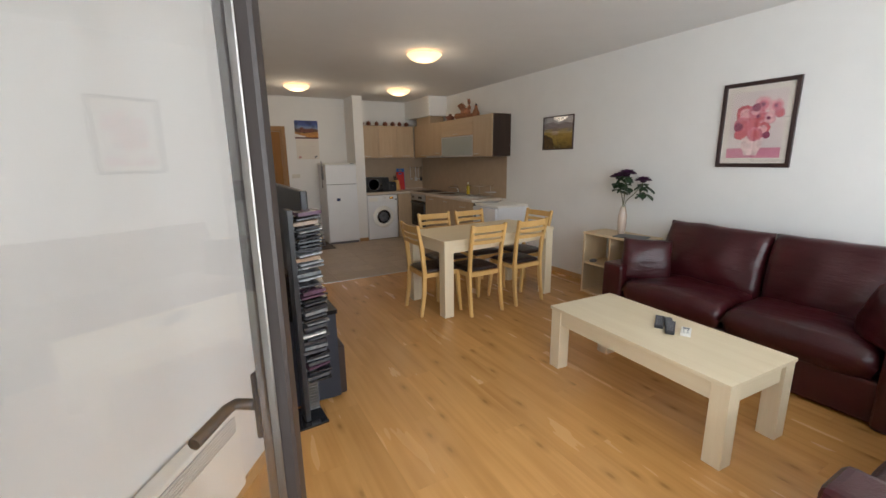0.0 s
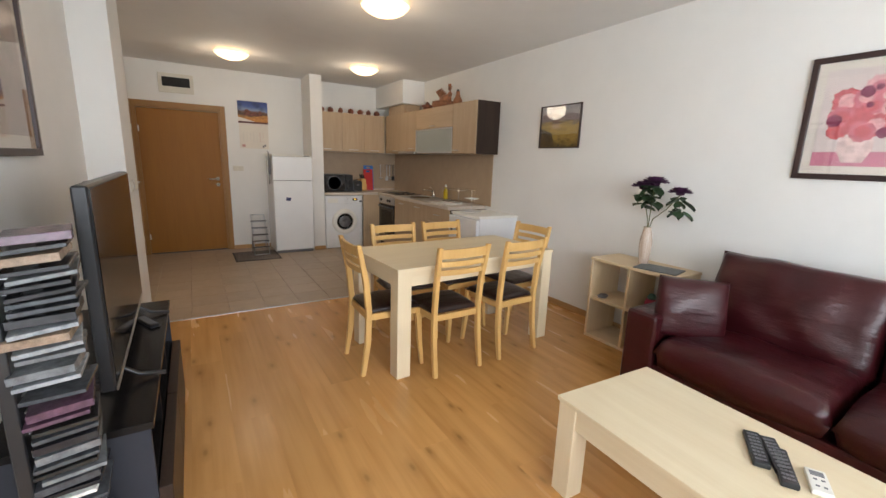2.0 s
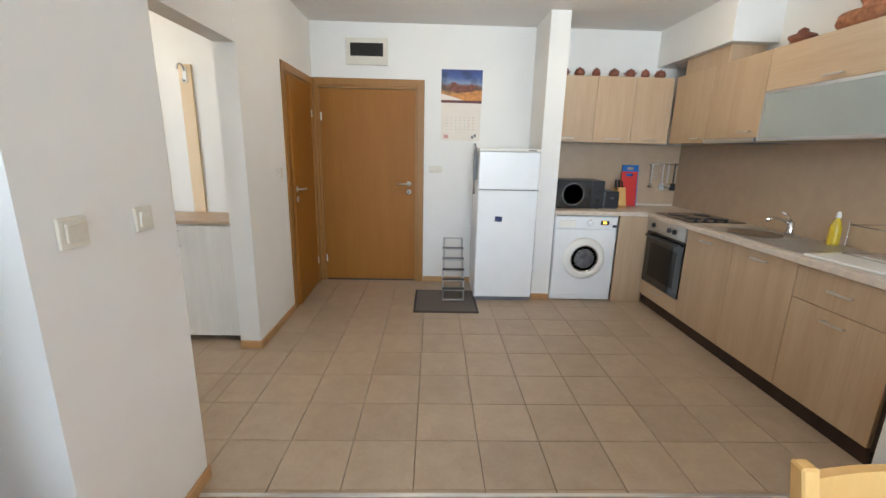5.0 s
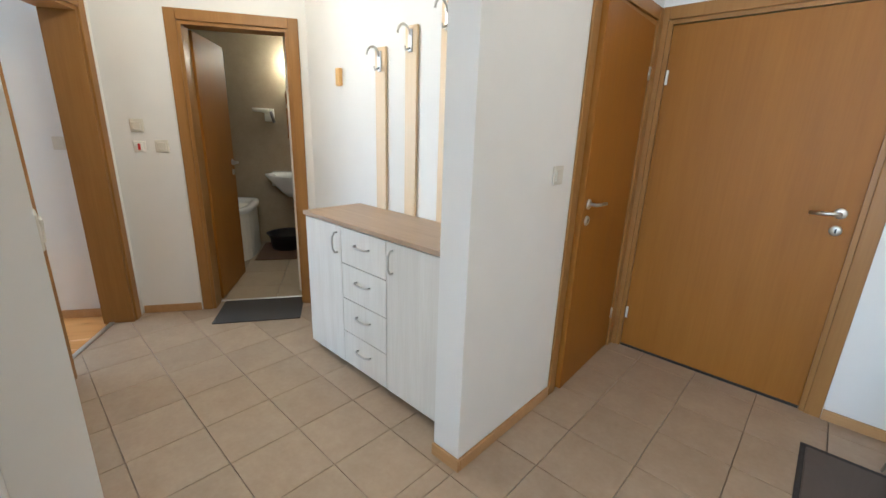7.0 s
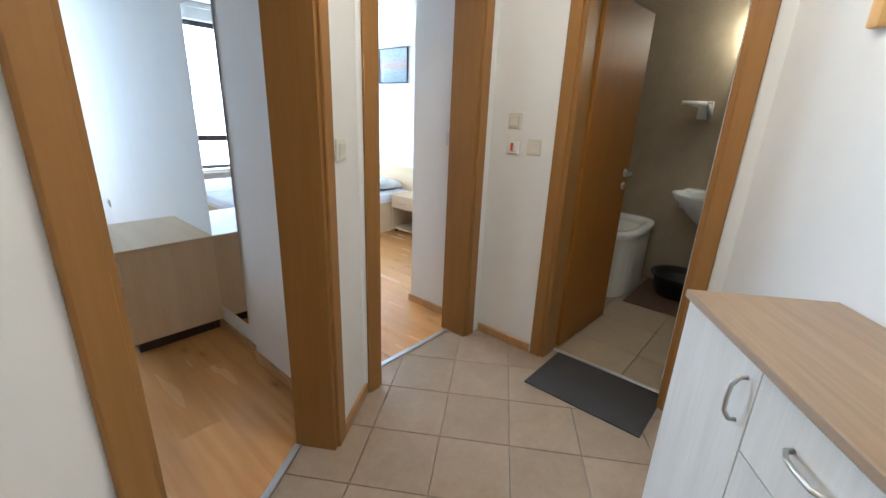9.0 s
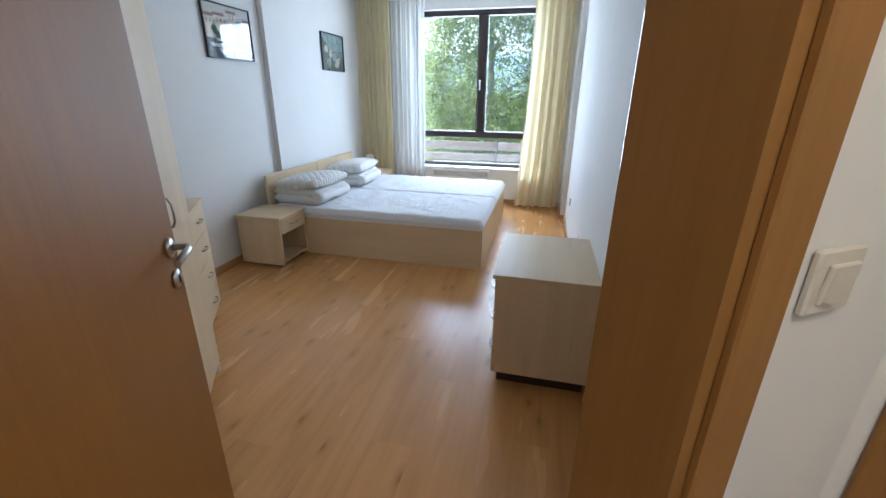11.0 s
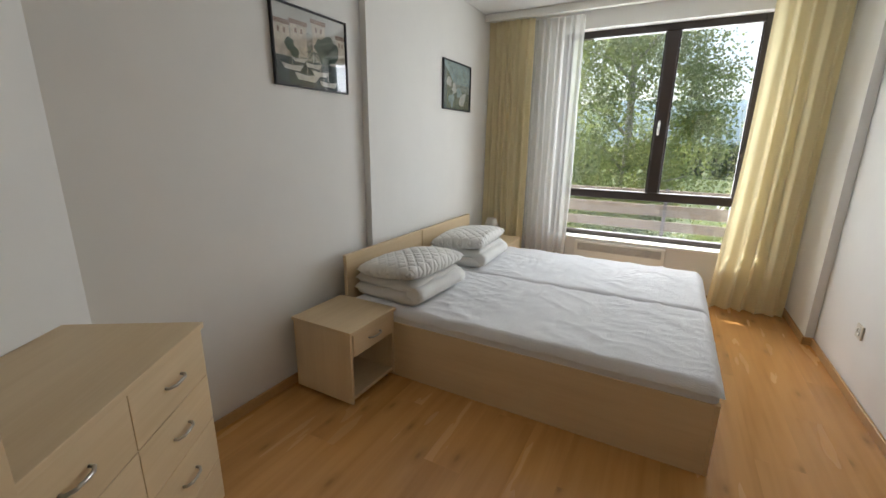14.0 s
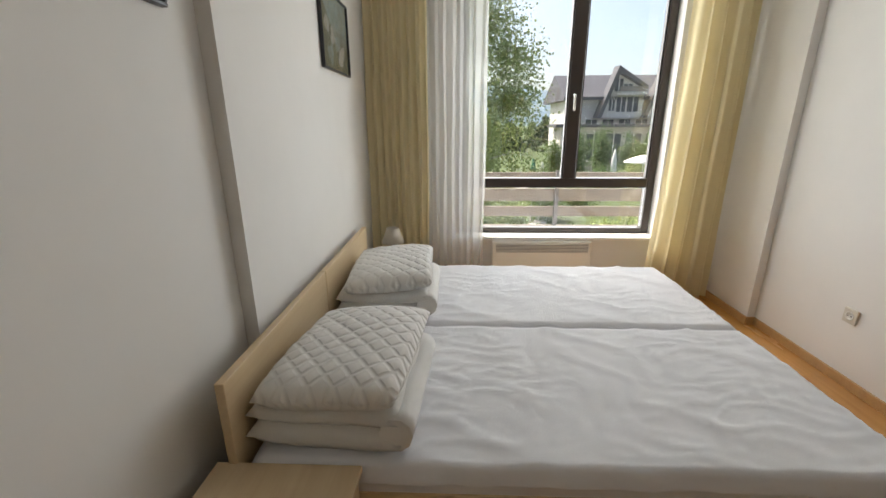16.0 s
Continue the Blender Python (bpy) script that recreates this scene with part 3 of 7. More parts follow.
door_frame("door_2", 7.105, 7.845, 0.14, 2.02, pose(-0.089, 0, 0, 0, 0, 90) @ Matrix.Diagonal((1, -1, 1, 1)), "beech veneer frame of the closet door")
leaf("closet_door", 0.70, 1.995, pose(0.035, 7.825, 0, 0, 0, -90 + 2.5), "beech veneer closet door standing slightly ajar", 1, (1,))
door_frame("door_3", -1.439, -0.605, 0.170, 2.02, pose(0, 5.030, 0), "beech veneer frame of the bedroom door")
leaf("bedroom_door", 0.765, 1.995, pose(-0.628, 5.006, 0, 0, 0, -92.6), "beech veneer bedroom door standing wide open", -1)
door_frame("door_4", -5.17, -4.43, 0.185, 2.02, BF @ pose(0, 3.20, 0), "beech veneer frame of the second bedroom door")
leaf("second_bedroom_door", 0.68, 1.995, at(-4.395, 3.17, 0, -88), "beech veneer second bedroom door, open", -1)
door_frame("door_5", 3.865, 4.545, 0.149, 2.02, BF @ pose(-5.301, 0, 0, 0, 0, 90), "beech veneer frame of the bathroom door")
leaf("bathroom_door", 0.66, 1.995, at(-5.47, 3.880, 0, 177), "beech veneer bathroom door standing open inwards", 1)
for nm, b, m in (("threshold_1", (-1.416, -0.628, 5.02, 5.05, 0, 0.008), None), ("threshold_2", (-5.147, -4.453, 3.235, 3.265, 0, 0.008), BF), ("threshold_3", (-5.447, -5.424, 3.888, 4.522, 0, 0.010), BF), ("threshold_4", (0.325, E_X - 0.02, 4.965, 4.985, -0.002, 0.006), None)):
    structure(nm, box(*b, 0.002), ALU, "narrow metal threshold strip between floor coverings", "threshold", m)


# ---- windows ----
def window(name, u0, u1, z0, z1, mull, transom, m, label):
    """Dark framed window; x across, y out through the wall."""
    t = thing(name, label, "window", m, kind="structure")
    w, d0, d1 = 0.062, -0.04, 0.04
    part("window_frame", box(u0, u0 + w, d0, d1, z0, z1, 0.005), FRAMEPVC, t)
    part("window_frame", box(u1 - w, u1, d0, d1, z0, z1, 0.005), FRAMEPVC, t)
    part("window_frame", box(u0 + w, u1 - w, d0, d1, z1 - w, z1, 0.005), FRAMEPVC, t)
    part("window_frame", box(u0 + w, u1 - w, d0, d1, z0, z0 + 0.045, 0.005), FRAMEPVC, t)
    zb = z0 + 0.045
    if transom:
        part("transom", box(u0 + w, u1 - w, d0, d1, transom - 0.04, transom + 0.04, 0.005), FRAMEPVC, t)
        g = part("pane", box(u0 + w, u1 - w, -0.006, 0.006, zb, transom - 0.04), PANE, t)
        g.visible_shadow = False
        zb = transom + 0.04
    edges = [u0 + w]
    for mx in mull:
        part("mullion", box(mx - 0.052, mx + 0.052, d0 - 0.01, d1, zb, z1 - w, 0.006), FRAMEPVC, t)
        edges += [mx - 0.052, mx + 0.052]
    edges.append(u1 - w)
    for a, b in zip(edges[::2], edges[1::2]):
        for c in ((a, a + 0.012), (b - 0.012, b)):
            part("glazing_bead", box(c[0], c[1], -0.02, 0.02, zb, z1 - w), FRAMEPVC, t)
        g = part("pane", box(a + 0.012, b - 0.012, -0.006, 0.006, zb, z1 - w), PANE, t)
        g.visible_shadow = False
    part("window_sill", box(u0 - 0.02, u1 + 0.02, 0.045, 0.20, z0 - 0.028, z0 - 0.001, 0.004), WPLASTIC, t)
    return t


WIN = window("window_1", -3.635, -1.98, 0.485, 2.452, (-2.92,), 0.92, BF @ pose(0, -1.90, 0), "dark brown framed bedroom window with lower fixed pane")
part("window_handle", tube(((-2.905, 0.055, 1.62), (-2.905, 0.085, 1.62), (-2.905, 0.09, 1.50)), 0.009, 8), SATIN, WIN)
window("window_2", -6.30, -4.90, 0.485, 2.452, (-5.6,), 0.92, BF @ pose(0, -1.90, 0), "dark brown framed window of the second bedroom")
window("window_3", 0.52, 4.30, 0.50, 2.44, (1.46, 2.41, 3.36), 0.0, BF @ pose(0, -0.28, 0), "wide dark framed living room window")

# balcony door leaf, opened at a right angle into the room
bal = thing("balcony_door", "open dark brown framed glass balcony door", "door", at(-0.428, -0.17, 0, 90))
L, TW = 0.849, 0.036
part("stile", box(0, TW, -0.035, 0.035, 0.03, 2.40, 0.006), FRAMEPVC, bal)
part("stile", box(L - TW, L, -0.035, 0.035, 0.03, 2.40, 0.006), FRAMEPVC, bal)
part("rail", box(TW, L - TW, -0.035, 0.035, 0.03, 0.12, 0.006), FRAMEPVC, bal)
part("rail", box(TW, L - TW, -0.035, 0.035, 2.31, 2.40, 0.006), FRAMEPVC, bal)
part("gasket", box(L - TW - 0.006, L - TW - 0.0005, -0.008, 0.008, 0.121, 2.309, 0.002), AGED, bal, "grey glazing spacer")
g = part("pane", box(TW + 0.0005, L - TW - 0.0065, -0.010, 0.010, 0.121, 2.309), PANE, bal)
g.visible_shadow = False
hb = part("door_handle", box(L - 0.034, L - 0.008, 0.0355, 0.047, 0.93, 1.08, 0.004), BPLASTIC, bal, "black lever handle")
part("lever", tube(((L - 0.03, 0.045, 1.01), (L - 0.03, 0.085, 1.01), (L - 0.05, 0.092, 1.01), (L - 0.15, 0.095, 1.005)), 0.012, 8), BPLASTIC, hb)
jamb = bmesh.new()
for b in ((-0.43, -0.38, -0.31, -0.24, 0, 2.44), (0.38, 0.43, -0.31, -0.24, 0, 2.44), (-0.38, 0.38, -0.31, -0.24, 2.40, 2.44)):
    put_box(jamb, *b, 0.004)
structure("door_6", jamb, FRAMEPVC, "dark brown frame of the balcony door", "door frame", BF)

# ---- living room ----
def bow_handle(parent, m, length=0.10, r=0.005, out=0.028, material=None):
    """Curved bow handle along x, standing out in -y."""
    pts = [(-length / 2, 0, 0), (-length / 2, -out * 0.5, 0), (-length * 0.3, -out * 0.95, 0), (0, -out, 0), (length * 0.3, -out * 0.95, 0), (length / 2, -out * 0.5, 0), (length / 2, 0, 0)]
    return part("handle", tube(pts, r, 6), material or SATIN, parent, "", m)


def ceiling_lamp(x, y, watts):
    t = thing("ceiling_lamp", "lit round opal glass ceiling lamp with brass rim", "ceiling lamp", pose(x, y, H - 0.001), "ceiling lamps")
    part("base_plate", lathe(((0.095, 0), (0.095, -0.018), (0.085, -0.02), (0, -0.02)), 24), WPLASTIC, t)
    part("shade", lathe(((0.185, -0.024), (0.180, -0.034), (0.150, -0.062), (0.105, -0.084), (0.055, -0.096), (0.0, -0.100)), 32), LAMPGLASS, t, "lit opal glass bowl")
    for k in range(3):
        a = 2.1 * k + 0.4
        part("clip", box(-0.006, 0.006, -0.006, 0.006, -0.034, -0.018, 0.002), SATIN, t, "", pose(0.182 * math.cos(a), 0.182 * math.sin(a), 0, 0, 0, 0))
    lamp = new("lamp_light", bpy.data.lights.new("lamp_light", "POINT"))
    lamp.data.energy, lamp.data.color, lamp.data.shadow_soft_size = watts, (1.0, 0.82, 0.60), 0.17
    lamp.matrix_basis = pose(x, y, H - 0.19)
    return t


# the last one hangs unseen in the hall, added to brighten it
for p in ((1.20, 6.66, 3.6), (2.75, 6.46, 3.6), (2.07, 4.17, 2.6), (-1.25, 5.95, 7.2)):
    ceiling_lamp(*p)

# dining table
TBL = pose(2.435, 3.60, 0, 0, 0, 3.2)
t = thing("dining_table", "pale birch dining table with thick square legs", "table", TBL)
part("tabletop", box(-0.715, 0.715, -0.37, 0.37, 0.733, 0.755, 0.002), PALE[0], t)
for sx in (-1, 1):
    part("apron", box(sx * 0.69 - 0.010, sx * 0.69 + 0.010, -0.27, 0.27, 0.63, 0.7325), PALE[1], t)
    for sy in (-1, 1):
        part("leg", box(sx * 0.66 - 0.05, sx * 0.66 + 0.05, sy * 0.315 - 0.05, sy * 0.315 + 0.05, 0, 0.7325, 0.002), PALE[2], t)
for sy in (-1, 1):
    part("apron", box(-0.61, 0.61, sy * 0.345 - 0.010, sy * 0.345 + 0.010, 0.63, 0.7325), PALE[0], t)


# dining chairs
def chair(m):
    t = thing("dining_chair", "lacquered beech dining chair with dark brown leatherette seat", "chair", m, "chairs round the dining table")
    # x across, seat towards +y, backrest at -y
    for sx in (-1, 1):
        pts = [(sx * 0.185, -0.23, 0.0), (sx * 0.182, -0.195, 0.22), (sx * 0.178, -0.185, 0.44), (sx * 0.18, -0.205, 0.66), (sx * 0.19, -0.255, 0.90)]
        bm = bmesh.new()
        rows = []
        for i, (x, y, z) in enumerate(pts):
            w, d = 0.016, 0.020 if 0 < i < 4 else 0.015
            rows.append([bm.verts.new((x + a * w, y + b * d, z)) for a, b in ((-1, -1), (1, -1), (1, 1), (-1, 1))])
        for a, b in zip(rows, rows[1:]):
            for k in range(4):
                bm.faces.new((a[k], a[(k + 1) % 4], b[(k + 1) % 4], b[k]))
        bm.faces.new(rows[0][::-1])
        bm.faces.new(rows[-1])
        bmesh.ops.bevel(bm, geom=[e for e in bm.edges], offset=0.004, segments=1, affect="EDGES")
        part("back_post", bm, CHAIRWOOD, t)
        bm = bmesh.new()
        rows = []
        for x, y, z, w in ((sx * 0.195, 0.205, 0.0, 0.013), (sx * 0.187, 0.185, 0.2, 0.017), (sx * 0.18, 0.175, 0.425, 0.019)):
            rows.append([bm.verts.new((x + a * w, y + b * w, z)) for a, b in ((-1, -1), (1, -1), (1, 1), (-1, 1))])
        for a, b in zip(rows, rows[1:]):
            for k in range(4):
                bm.faces.new((a[k], a[(k + 1) % 4], b[(k + 1) % 4], b[k]))
        bm.faces.new(rows[0][::-1])
        bm.faces.new(rows[-1])
        bmesh.ops.bevel(bm, geom=[e for e in bm.edges], offset=0.003, segments=1, affect="EDGES")
        part("leg", bm, CHAIRWOOD, t)
        part("side_rail", box(sx * 0.178 - 0.010, sx * 0.178 + 0.010, -0.17, 0.16, 0.385, 0.428, 0.002), CHAIRWOOD, t)
    part("front_rail", box(-0.16, 0.16, 0.165, 0.185, 0.385, 0.428, 0.002), CHAIRWOOD, t)
    part("rear_rail", box(-0.16, 0.16, -0.195, -0.177, 0.385, 0.428, 0.002), CHAIRWOOD, t)
    for z, hh, dy in ((0.855, 0.030, -0.245), (0.785, 0.017, -0.230), (0.725, 0.017, -0.218)):
        bm = bmesh.new()
        n = 8
        rows = []
        for i in range(n + 1):
            a = 2 * i / n - 1
            x, y = a * 0.182, dy - 0.022 * (1 - a * a)
            rows.append([bm.verts.new((x, y + b * 0.009, z + c * hh)) for b, c in ((-1, -1), (1, -1), (1, 1), (-1, 1))])
        for a, b in zip(rows, rows[1:]):
            for k in range(4):
                bm.faces.new((a[k], a[(k + 1) % 4], b[(k + 1) % 4], b[k]))
        bm.faces.new(rows[0][::-1])
        bm.faces.new(rows[-1])
        part("back_slat", bm, CHAIRWOOD, t)
    seat = puff(0.41, 0.40, 0.075, 12, 0.28)
    for v in seat.verts:
        v.co.z = v.co.z if v.co.z > 0 else v.co.z * 0.25
        v.co.x *= 1 + 0.05 * (v.co.y / 0.2)
    part("seat", seat, SEATHIDE, t, "dark brown leatherette seat pad", pose(0, 0.005, 0.438))
    return t


CH = [(2.165, 3.335, 1), (2.71, 3.36, 4), (1.80, 3.53, -91), (2.12, 3.865, 179), (2.62, 3.885, 182), (3.07, 3.665, 94)]
first = chair(pose(CH[0][0], CH[0][1], 0, 0, 0, CH[0][2]))
for x, y, a in CH[1:]:
    copy_thing(first, pose(x, y, 0, 0, 0, a))

# coffee table
t = thing("coffee_table", "long pale birch coffee table with thick plank legs", "table", pose(2.238, 1.405, 0, 0, 0, -2.4))
part("tabletop", box(-0.298, 0.298, -0.615, 0.615, 0.438, 0.460, 0.002), PALE[1], t)
for sy in (-1, 1):
    part("apron", box(-0.19, 0.19, sy * 0.585 - 0.01, sy * 0.585 + 0.01, 0.34, 0.4375), PALE[0], t)
    for sx in (-1, 1):
        part("leg", box(sx * 0.243 - 0.045, sx * 0.243 + 0.045, sy * 0.565 - 0.045, sy * 0.565 + 0.045, 0, 0.4375, 0.002), PALE[2], t)
for sx in (-1, 1):
    part("apron", box(sx * 0.27 - 0.01, sx * 0.27 + 0.01, -0.52, 0.52, 0.34, 0.4375), PALE[1], t)


def remote(m, w, l, material, label, key_mat, rows, cols):
    t = thing("remote_control", label, "remote control", m, "remotes on the coffee table")
    part("body", box(-w / 2, w / 2, -l / 2, l / 2, 0, 0.018, 0.005, None, 2), material, t)
    for i in range(rows):
        for j in range(cols):
            x, y = (j - (cols - 1) / 2) * w * 0.72 / cols, (i - (rows - 1) / 2) * l * 0.86 / rows
            part("key", box(x - w * 0.09, x + w * 0.09, y - l * 0.02, y + l * 0.02, 0.0175, 0.0205), key_mat, t)
    return t


for k, (x, y, a) in enumerate(((2.325, 1.435, -58), (2.345, 1.385, -54), (2.30, 1.345, -60))):
    remote(pose(x, y, 0.4605, 0, 0, a), 0.05, 0.20, BPLASTIC, "black television remote control lying on the coffee table", GPLASTIC, 8, 3)
rc = remote(pose(2.315, 1.258, 0.4605, 0, 0, -62), 0.055, 0.12, WPLASTIC, "small white air conditioner remote on the coffee table", GPLASTIC, 3, 2)
part("display", box(-0.018, 0.018, 0.02, 0.045, 0.0178, 0.0195), GPLASTIC, rc)


# sofas
def sofa(m, length, label, seats=2, pillows=(1, -1)):
    """Leather sofa; x along its length, seat facing -y, back at +y, depth 0.9."""
    t = thing("sofa", label, "sofa", m, "burgundy leather sofas")
    half = length / 2
    part("base", box(-half + 0.20, half - 0.20, -0.42, 0.42, 0.02, 0.27, 0.02, None, 2), BURGUNDY, t)
    part("back_frame", box(-half + 0.20, half - 0.20, 0.25, 0.44, 0.272, 0.70, 0.04, None, 3), BURGUNDY, t)
    for s in (-1, 1):
        part("armrest", box(s * (half - 0.105) - 0.10, s * (half - 0.105) + 0.10, -0.45, 0.44, 0.0, 0.575, 0.035, None, 3), BURGUNDY, t)
    w = (length - 0.42) / seats
    for k in range(seats):
        x = -half + 0.21 + w * (k + 0.5)
        c = puff(w + 0.03, 0.76, 0.26, 22, 0.16, 0.012, 3.0 + k)
        part("seat_cushion", c, BURGUNDY, t, "", pose(x, -0.09, 0.355))
        b = puff(w + 0.04, 0.57, 0.27, 24, 0.36, 0.022, 9.0 + k)
        part("back_cushion", b, BURGUNDY, t, "", pose(x, 0.145, 0.655, 76, 0, 0))
    return t


sofa(pose(3.41, 1.40, 0, 0, 0, -90), 2.05, "burgundy leather two-seat sofa with loose cushions along the wall")
sofa(pose(2.37, -0.14, 0, 0, 0, 180), 2.05, "burgundy leather two-seat sofa facing the room")
for m, lab in ((pose(3.20, 2.16, 0.61, 76, 4, -40), 0), (pose(3.13, 0.62, 0.61, 74, -6, -142), 1), (pose(1.72, 0.02, 0.62, 78, 12, 158), 2)):
    solid("cushion", puff(0.42, 0.38, 0.16, 18, 0.42, 0.012, 21.0 + lab), BURGUNDY, "square burgundy leather scatter cushion on the sofa", "cushion", m, "burgundy scatter cushions")

# cube shelf with vase
t = thing("cube_shelf", "pale maple cube shelf with four open compartments", "shelf", pose(3.50, 2.45, 0))
part("top", box(-0.005, 0.362, -0.005, 0.70, 0.668, 0.690, 0.002), MAPLE[1], t)
part("bottom", box(0, 0.36, 0.022, 0.673, 0.0, 0.022, 0.001), MAPLE[1], t)
for y in (0.0, 0.673):
    part("side_panel", box(0, 0.36, y, y + 0.022, 0.0, 0.6675, 0.001), MAPLE[2], t)
part("divider", box(0.002, 0.358, 0.337, 0.357, 0.0225, 0.6675, 0.001), MAPLE[2], t)
for y in (0.0225, 0.3575):
    part("shelf_board", box(0.002, 0.358, y, y + 0.314, 0.335, 0.355, 0.001), MAPLE[1], t)

t = thing("vase", "tall slender cream and brown streaked ceramic vase with purple roses", "vase", pose(3.69, 2.81, 0.6905))
vase_mat = wood("streaked_ceramic", (0.66, 0.56, 0.47), (0.42, 0.30, 0.22), 2, 0.25, 2.5, 0, 0, 0.02)
part("body", lathe(((0.030, 0), (0.034, 0.004), (0.040, 0.06), (0.046, 0.13), (0.045, 0.19), (0.034, 0.25), (0.027, 0.285), (0.031, 0.295), (0.026, 0.293), (0.022, 0.26), (0.0, 0.25)), 24), vase_mat, t)
PETAL = plain("dusky_purple_petal", (0.085, 0.022, 0.07), 0.6, vary=0.35, scale=30)
LEAFG = plain("dark_green_leaf", (0.035, 0.065, 0.028), 0.45, vary=0.3, scale=25)
STEM = plain("pale_green_stem", (0.16, 0.17, 0.09), 0.5)
rng = random.Random(4)


def rose_head(parent, c, r):
    bm = bmesh.new()
    for ring, (rr, hh, n) in enumerate(((0.25, 0.55, 4), (0.55, 0.5, 5), (0.85, 0.38, 6), (1.05, 0.2, 7))):
        for k in range(n):
            a = 2 * math.pi * k / n + ring * 0.6
            m = pose(*c, 0, 0, math.degrees(a)) @ pose(rr * r * 0.55, 0, 0, 0, 28 + 22 * ring * 0.8, 0)
            vs = []
            for i in range(4):
                for j in range(5):
                    s, w = i / 3, j / 4 - 0.5
                    vs.append(bm.verts.new(m @ Vector((r * 0.35 * (w * w * 2.0) * -1 + r * 0.18 * s * s, w * r * (0.9 + 0.5 * math.sin(s * 2.4)), (s - 0.35) * r * 1.25))))
            for i in range(3):
                for j in range(4):
                    f = bm.faces.new((vs[i * 5 + j], vs[i * 5 + j + 1], vs[(i + 1) * 5 + j + 1], vs[(i + 1) * 5 + j]))
                    f.smooth = True
    return part("rose", bm, PETAL, parent, "dusky purple artificial rose")


def leaf_cluster(parent, points):
    for x, y, z, a, tilt, s in points:
        bm = bmesh.new()
        m = pose(x, y, z, 0, tilt, a)
        rows = []
        for i in range(6):
            q = i / 5
            w = s * 0.42 * math.sin(math.pi * min(1, q * 0.96 + 0.04)) ** 0.8
            rows.append([bm.verts.new(m @ Vector((q * s, k * w, 0.18 * s * (abs(k) - q * q * 0.9)))) for k in (-1, 0, 1)])
        for p, q in zip(rows, rows[1:]):
            for k in range(2):
                f = bm.faces.new((p[k], p[k + 1], q[k + 1], q[k]))
                f.smooth = True
        part("leaf", bm, LEAFG, parent)


heads = ((-0.02, 0.065, 0.60, 0.062), (0.0, -0.01, 0.635, 0.066), (-0.01, -0.215, 0.575, 0.055))
for x, y, z, r in heads:
    part("stem", tube(((0, 0, 0.25), (x * 0.3, y * 0.15, 0.36), (x * 0.7, y * 0.6, z - 0.13), (x, y, z - 0.02)), 0.004, 6), STEM, t)
    rose_head(t, (x, y, z), r)
    leaf_cluster(t, [(x + rng.uniform(-0.02, 0.02), y + rng.uniform(-0.03, 0.03), z - rng.uniform(0.04, 0.17), rng.uniform(0, 360), rng.uniform(-25, 35), rng.uniform(0.07, 0.11)) for _ in range(12)])
solid("magazine", box(-0.105, 0.105, -0.15, 0.15, 0, 0.008, 0.001), plain("dark_printed_cover", (0.06, 0.075, 0.085), 0.35, vary=0.6, scale=18), "dark glossy magazine lying on the cube shelf", "magazine", pose(3.63, 2.64, 0.6905, 0, 0, 12))
solid("stone", lathe(((0.0, 0), (0.035, 0.002), (0.045, 0.014), (0.03, 0.028), (0.0, 0.032)), 14, None, (1.2, 0.8)), plain("grey_stone", (0.14, 0.14, 0.16), 0.6, vary=0.3, scale=40), "smooth grey stone in a shelf compartment", "stone", pose(3.57, 3.05, 0.3555))
t = thing("toy", "small red toy with a green top in the shelf", "toy", pose(3.66, 2.68, 0.3555))
part("body", lathe(((0.03, 0), (0.048, 0.02), (0.05, 0.05), (0.038, 0.085), (0.0, 0.09)), 16), plain("crimson_toy", (0.30, 0.02, 0.05), 0.5, vary=0.2), t)
part("top", lathe(((0.03, 0.085), (0.035, 0.10), (0.02, 0.125), (0.0, 0.13)), 12), plain("green_toy", (0.04, 0.12, 0.09), 0.5), t)


# framed pictures
def picture(name, w, h, m, paint, label, frame_mat, fw=0.03, mount=0.0, glazed=True, fd=0.02):
    """x across, z up, facing -y, back at y = 0."""
    t = thing(name, label, "picture", m)
    part("picture_frame", box(-w / 2, w / 2, -fd, 0, -h / 2, -h / 2 + fw, 0.002), frame_mat, t)
    part("picture_frame", box(-w / 2, w / 2, -fd, 0, h / 2 - fw, h / 2, 0.002), frame_mat, t)
    for s in (-1, 1):
        x = s * (w / 2 - fw / 2)
        part("picture_frame", box(x - fw / 2, x + fw / 2, -fd, 0, -h / 2 + fw, h / 2 - fw, 0.002), frame_mat, t)
    iw, ih = w - 2 * fw, h - 2 * fw
    part("backing", box(-iw / 2, iw / 2, -0.006, -0.001, -ih / 2, ih / 2), PAPER, t)
    paint(t, iw - 2 * mount, ih - 2 * mount)
    if glazed:
        part("glass", box(-iw / 2, iw / 2, -0.0125, -0.0115, -ih / 2, ih / 2), PANE, t).visible_shadow = False
    return t


PAPER = plain("cream_paper", (0.74, 0.68, 0.60), 0.8, vary=0.03)


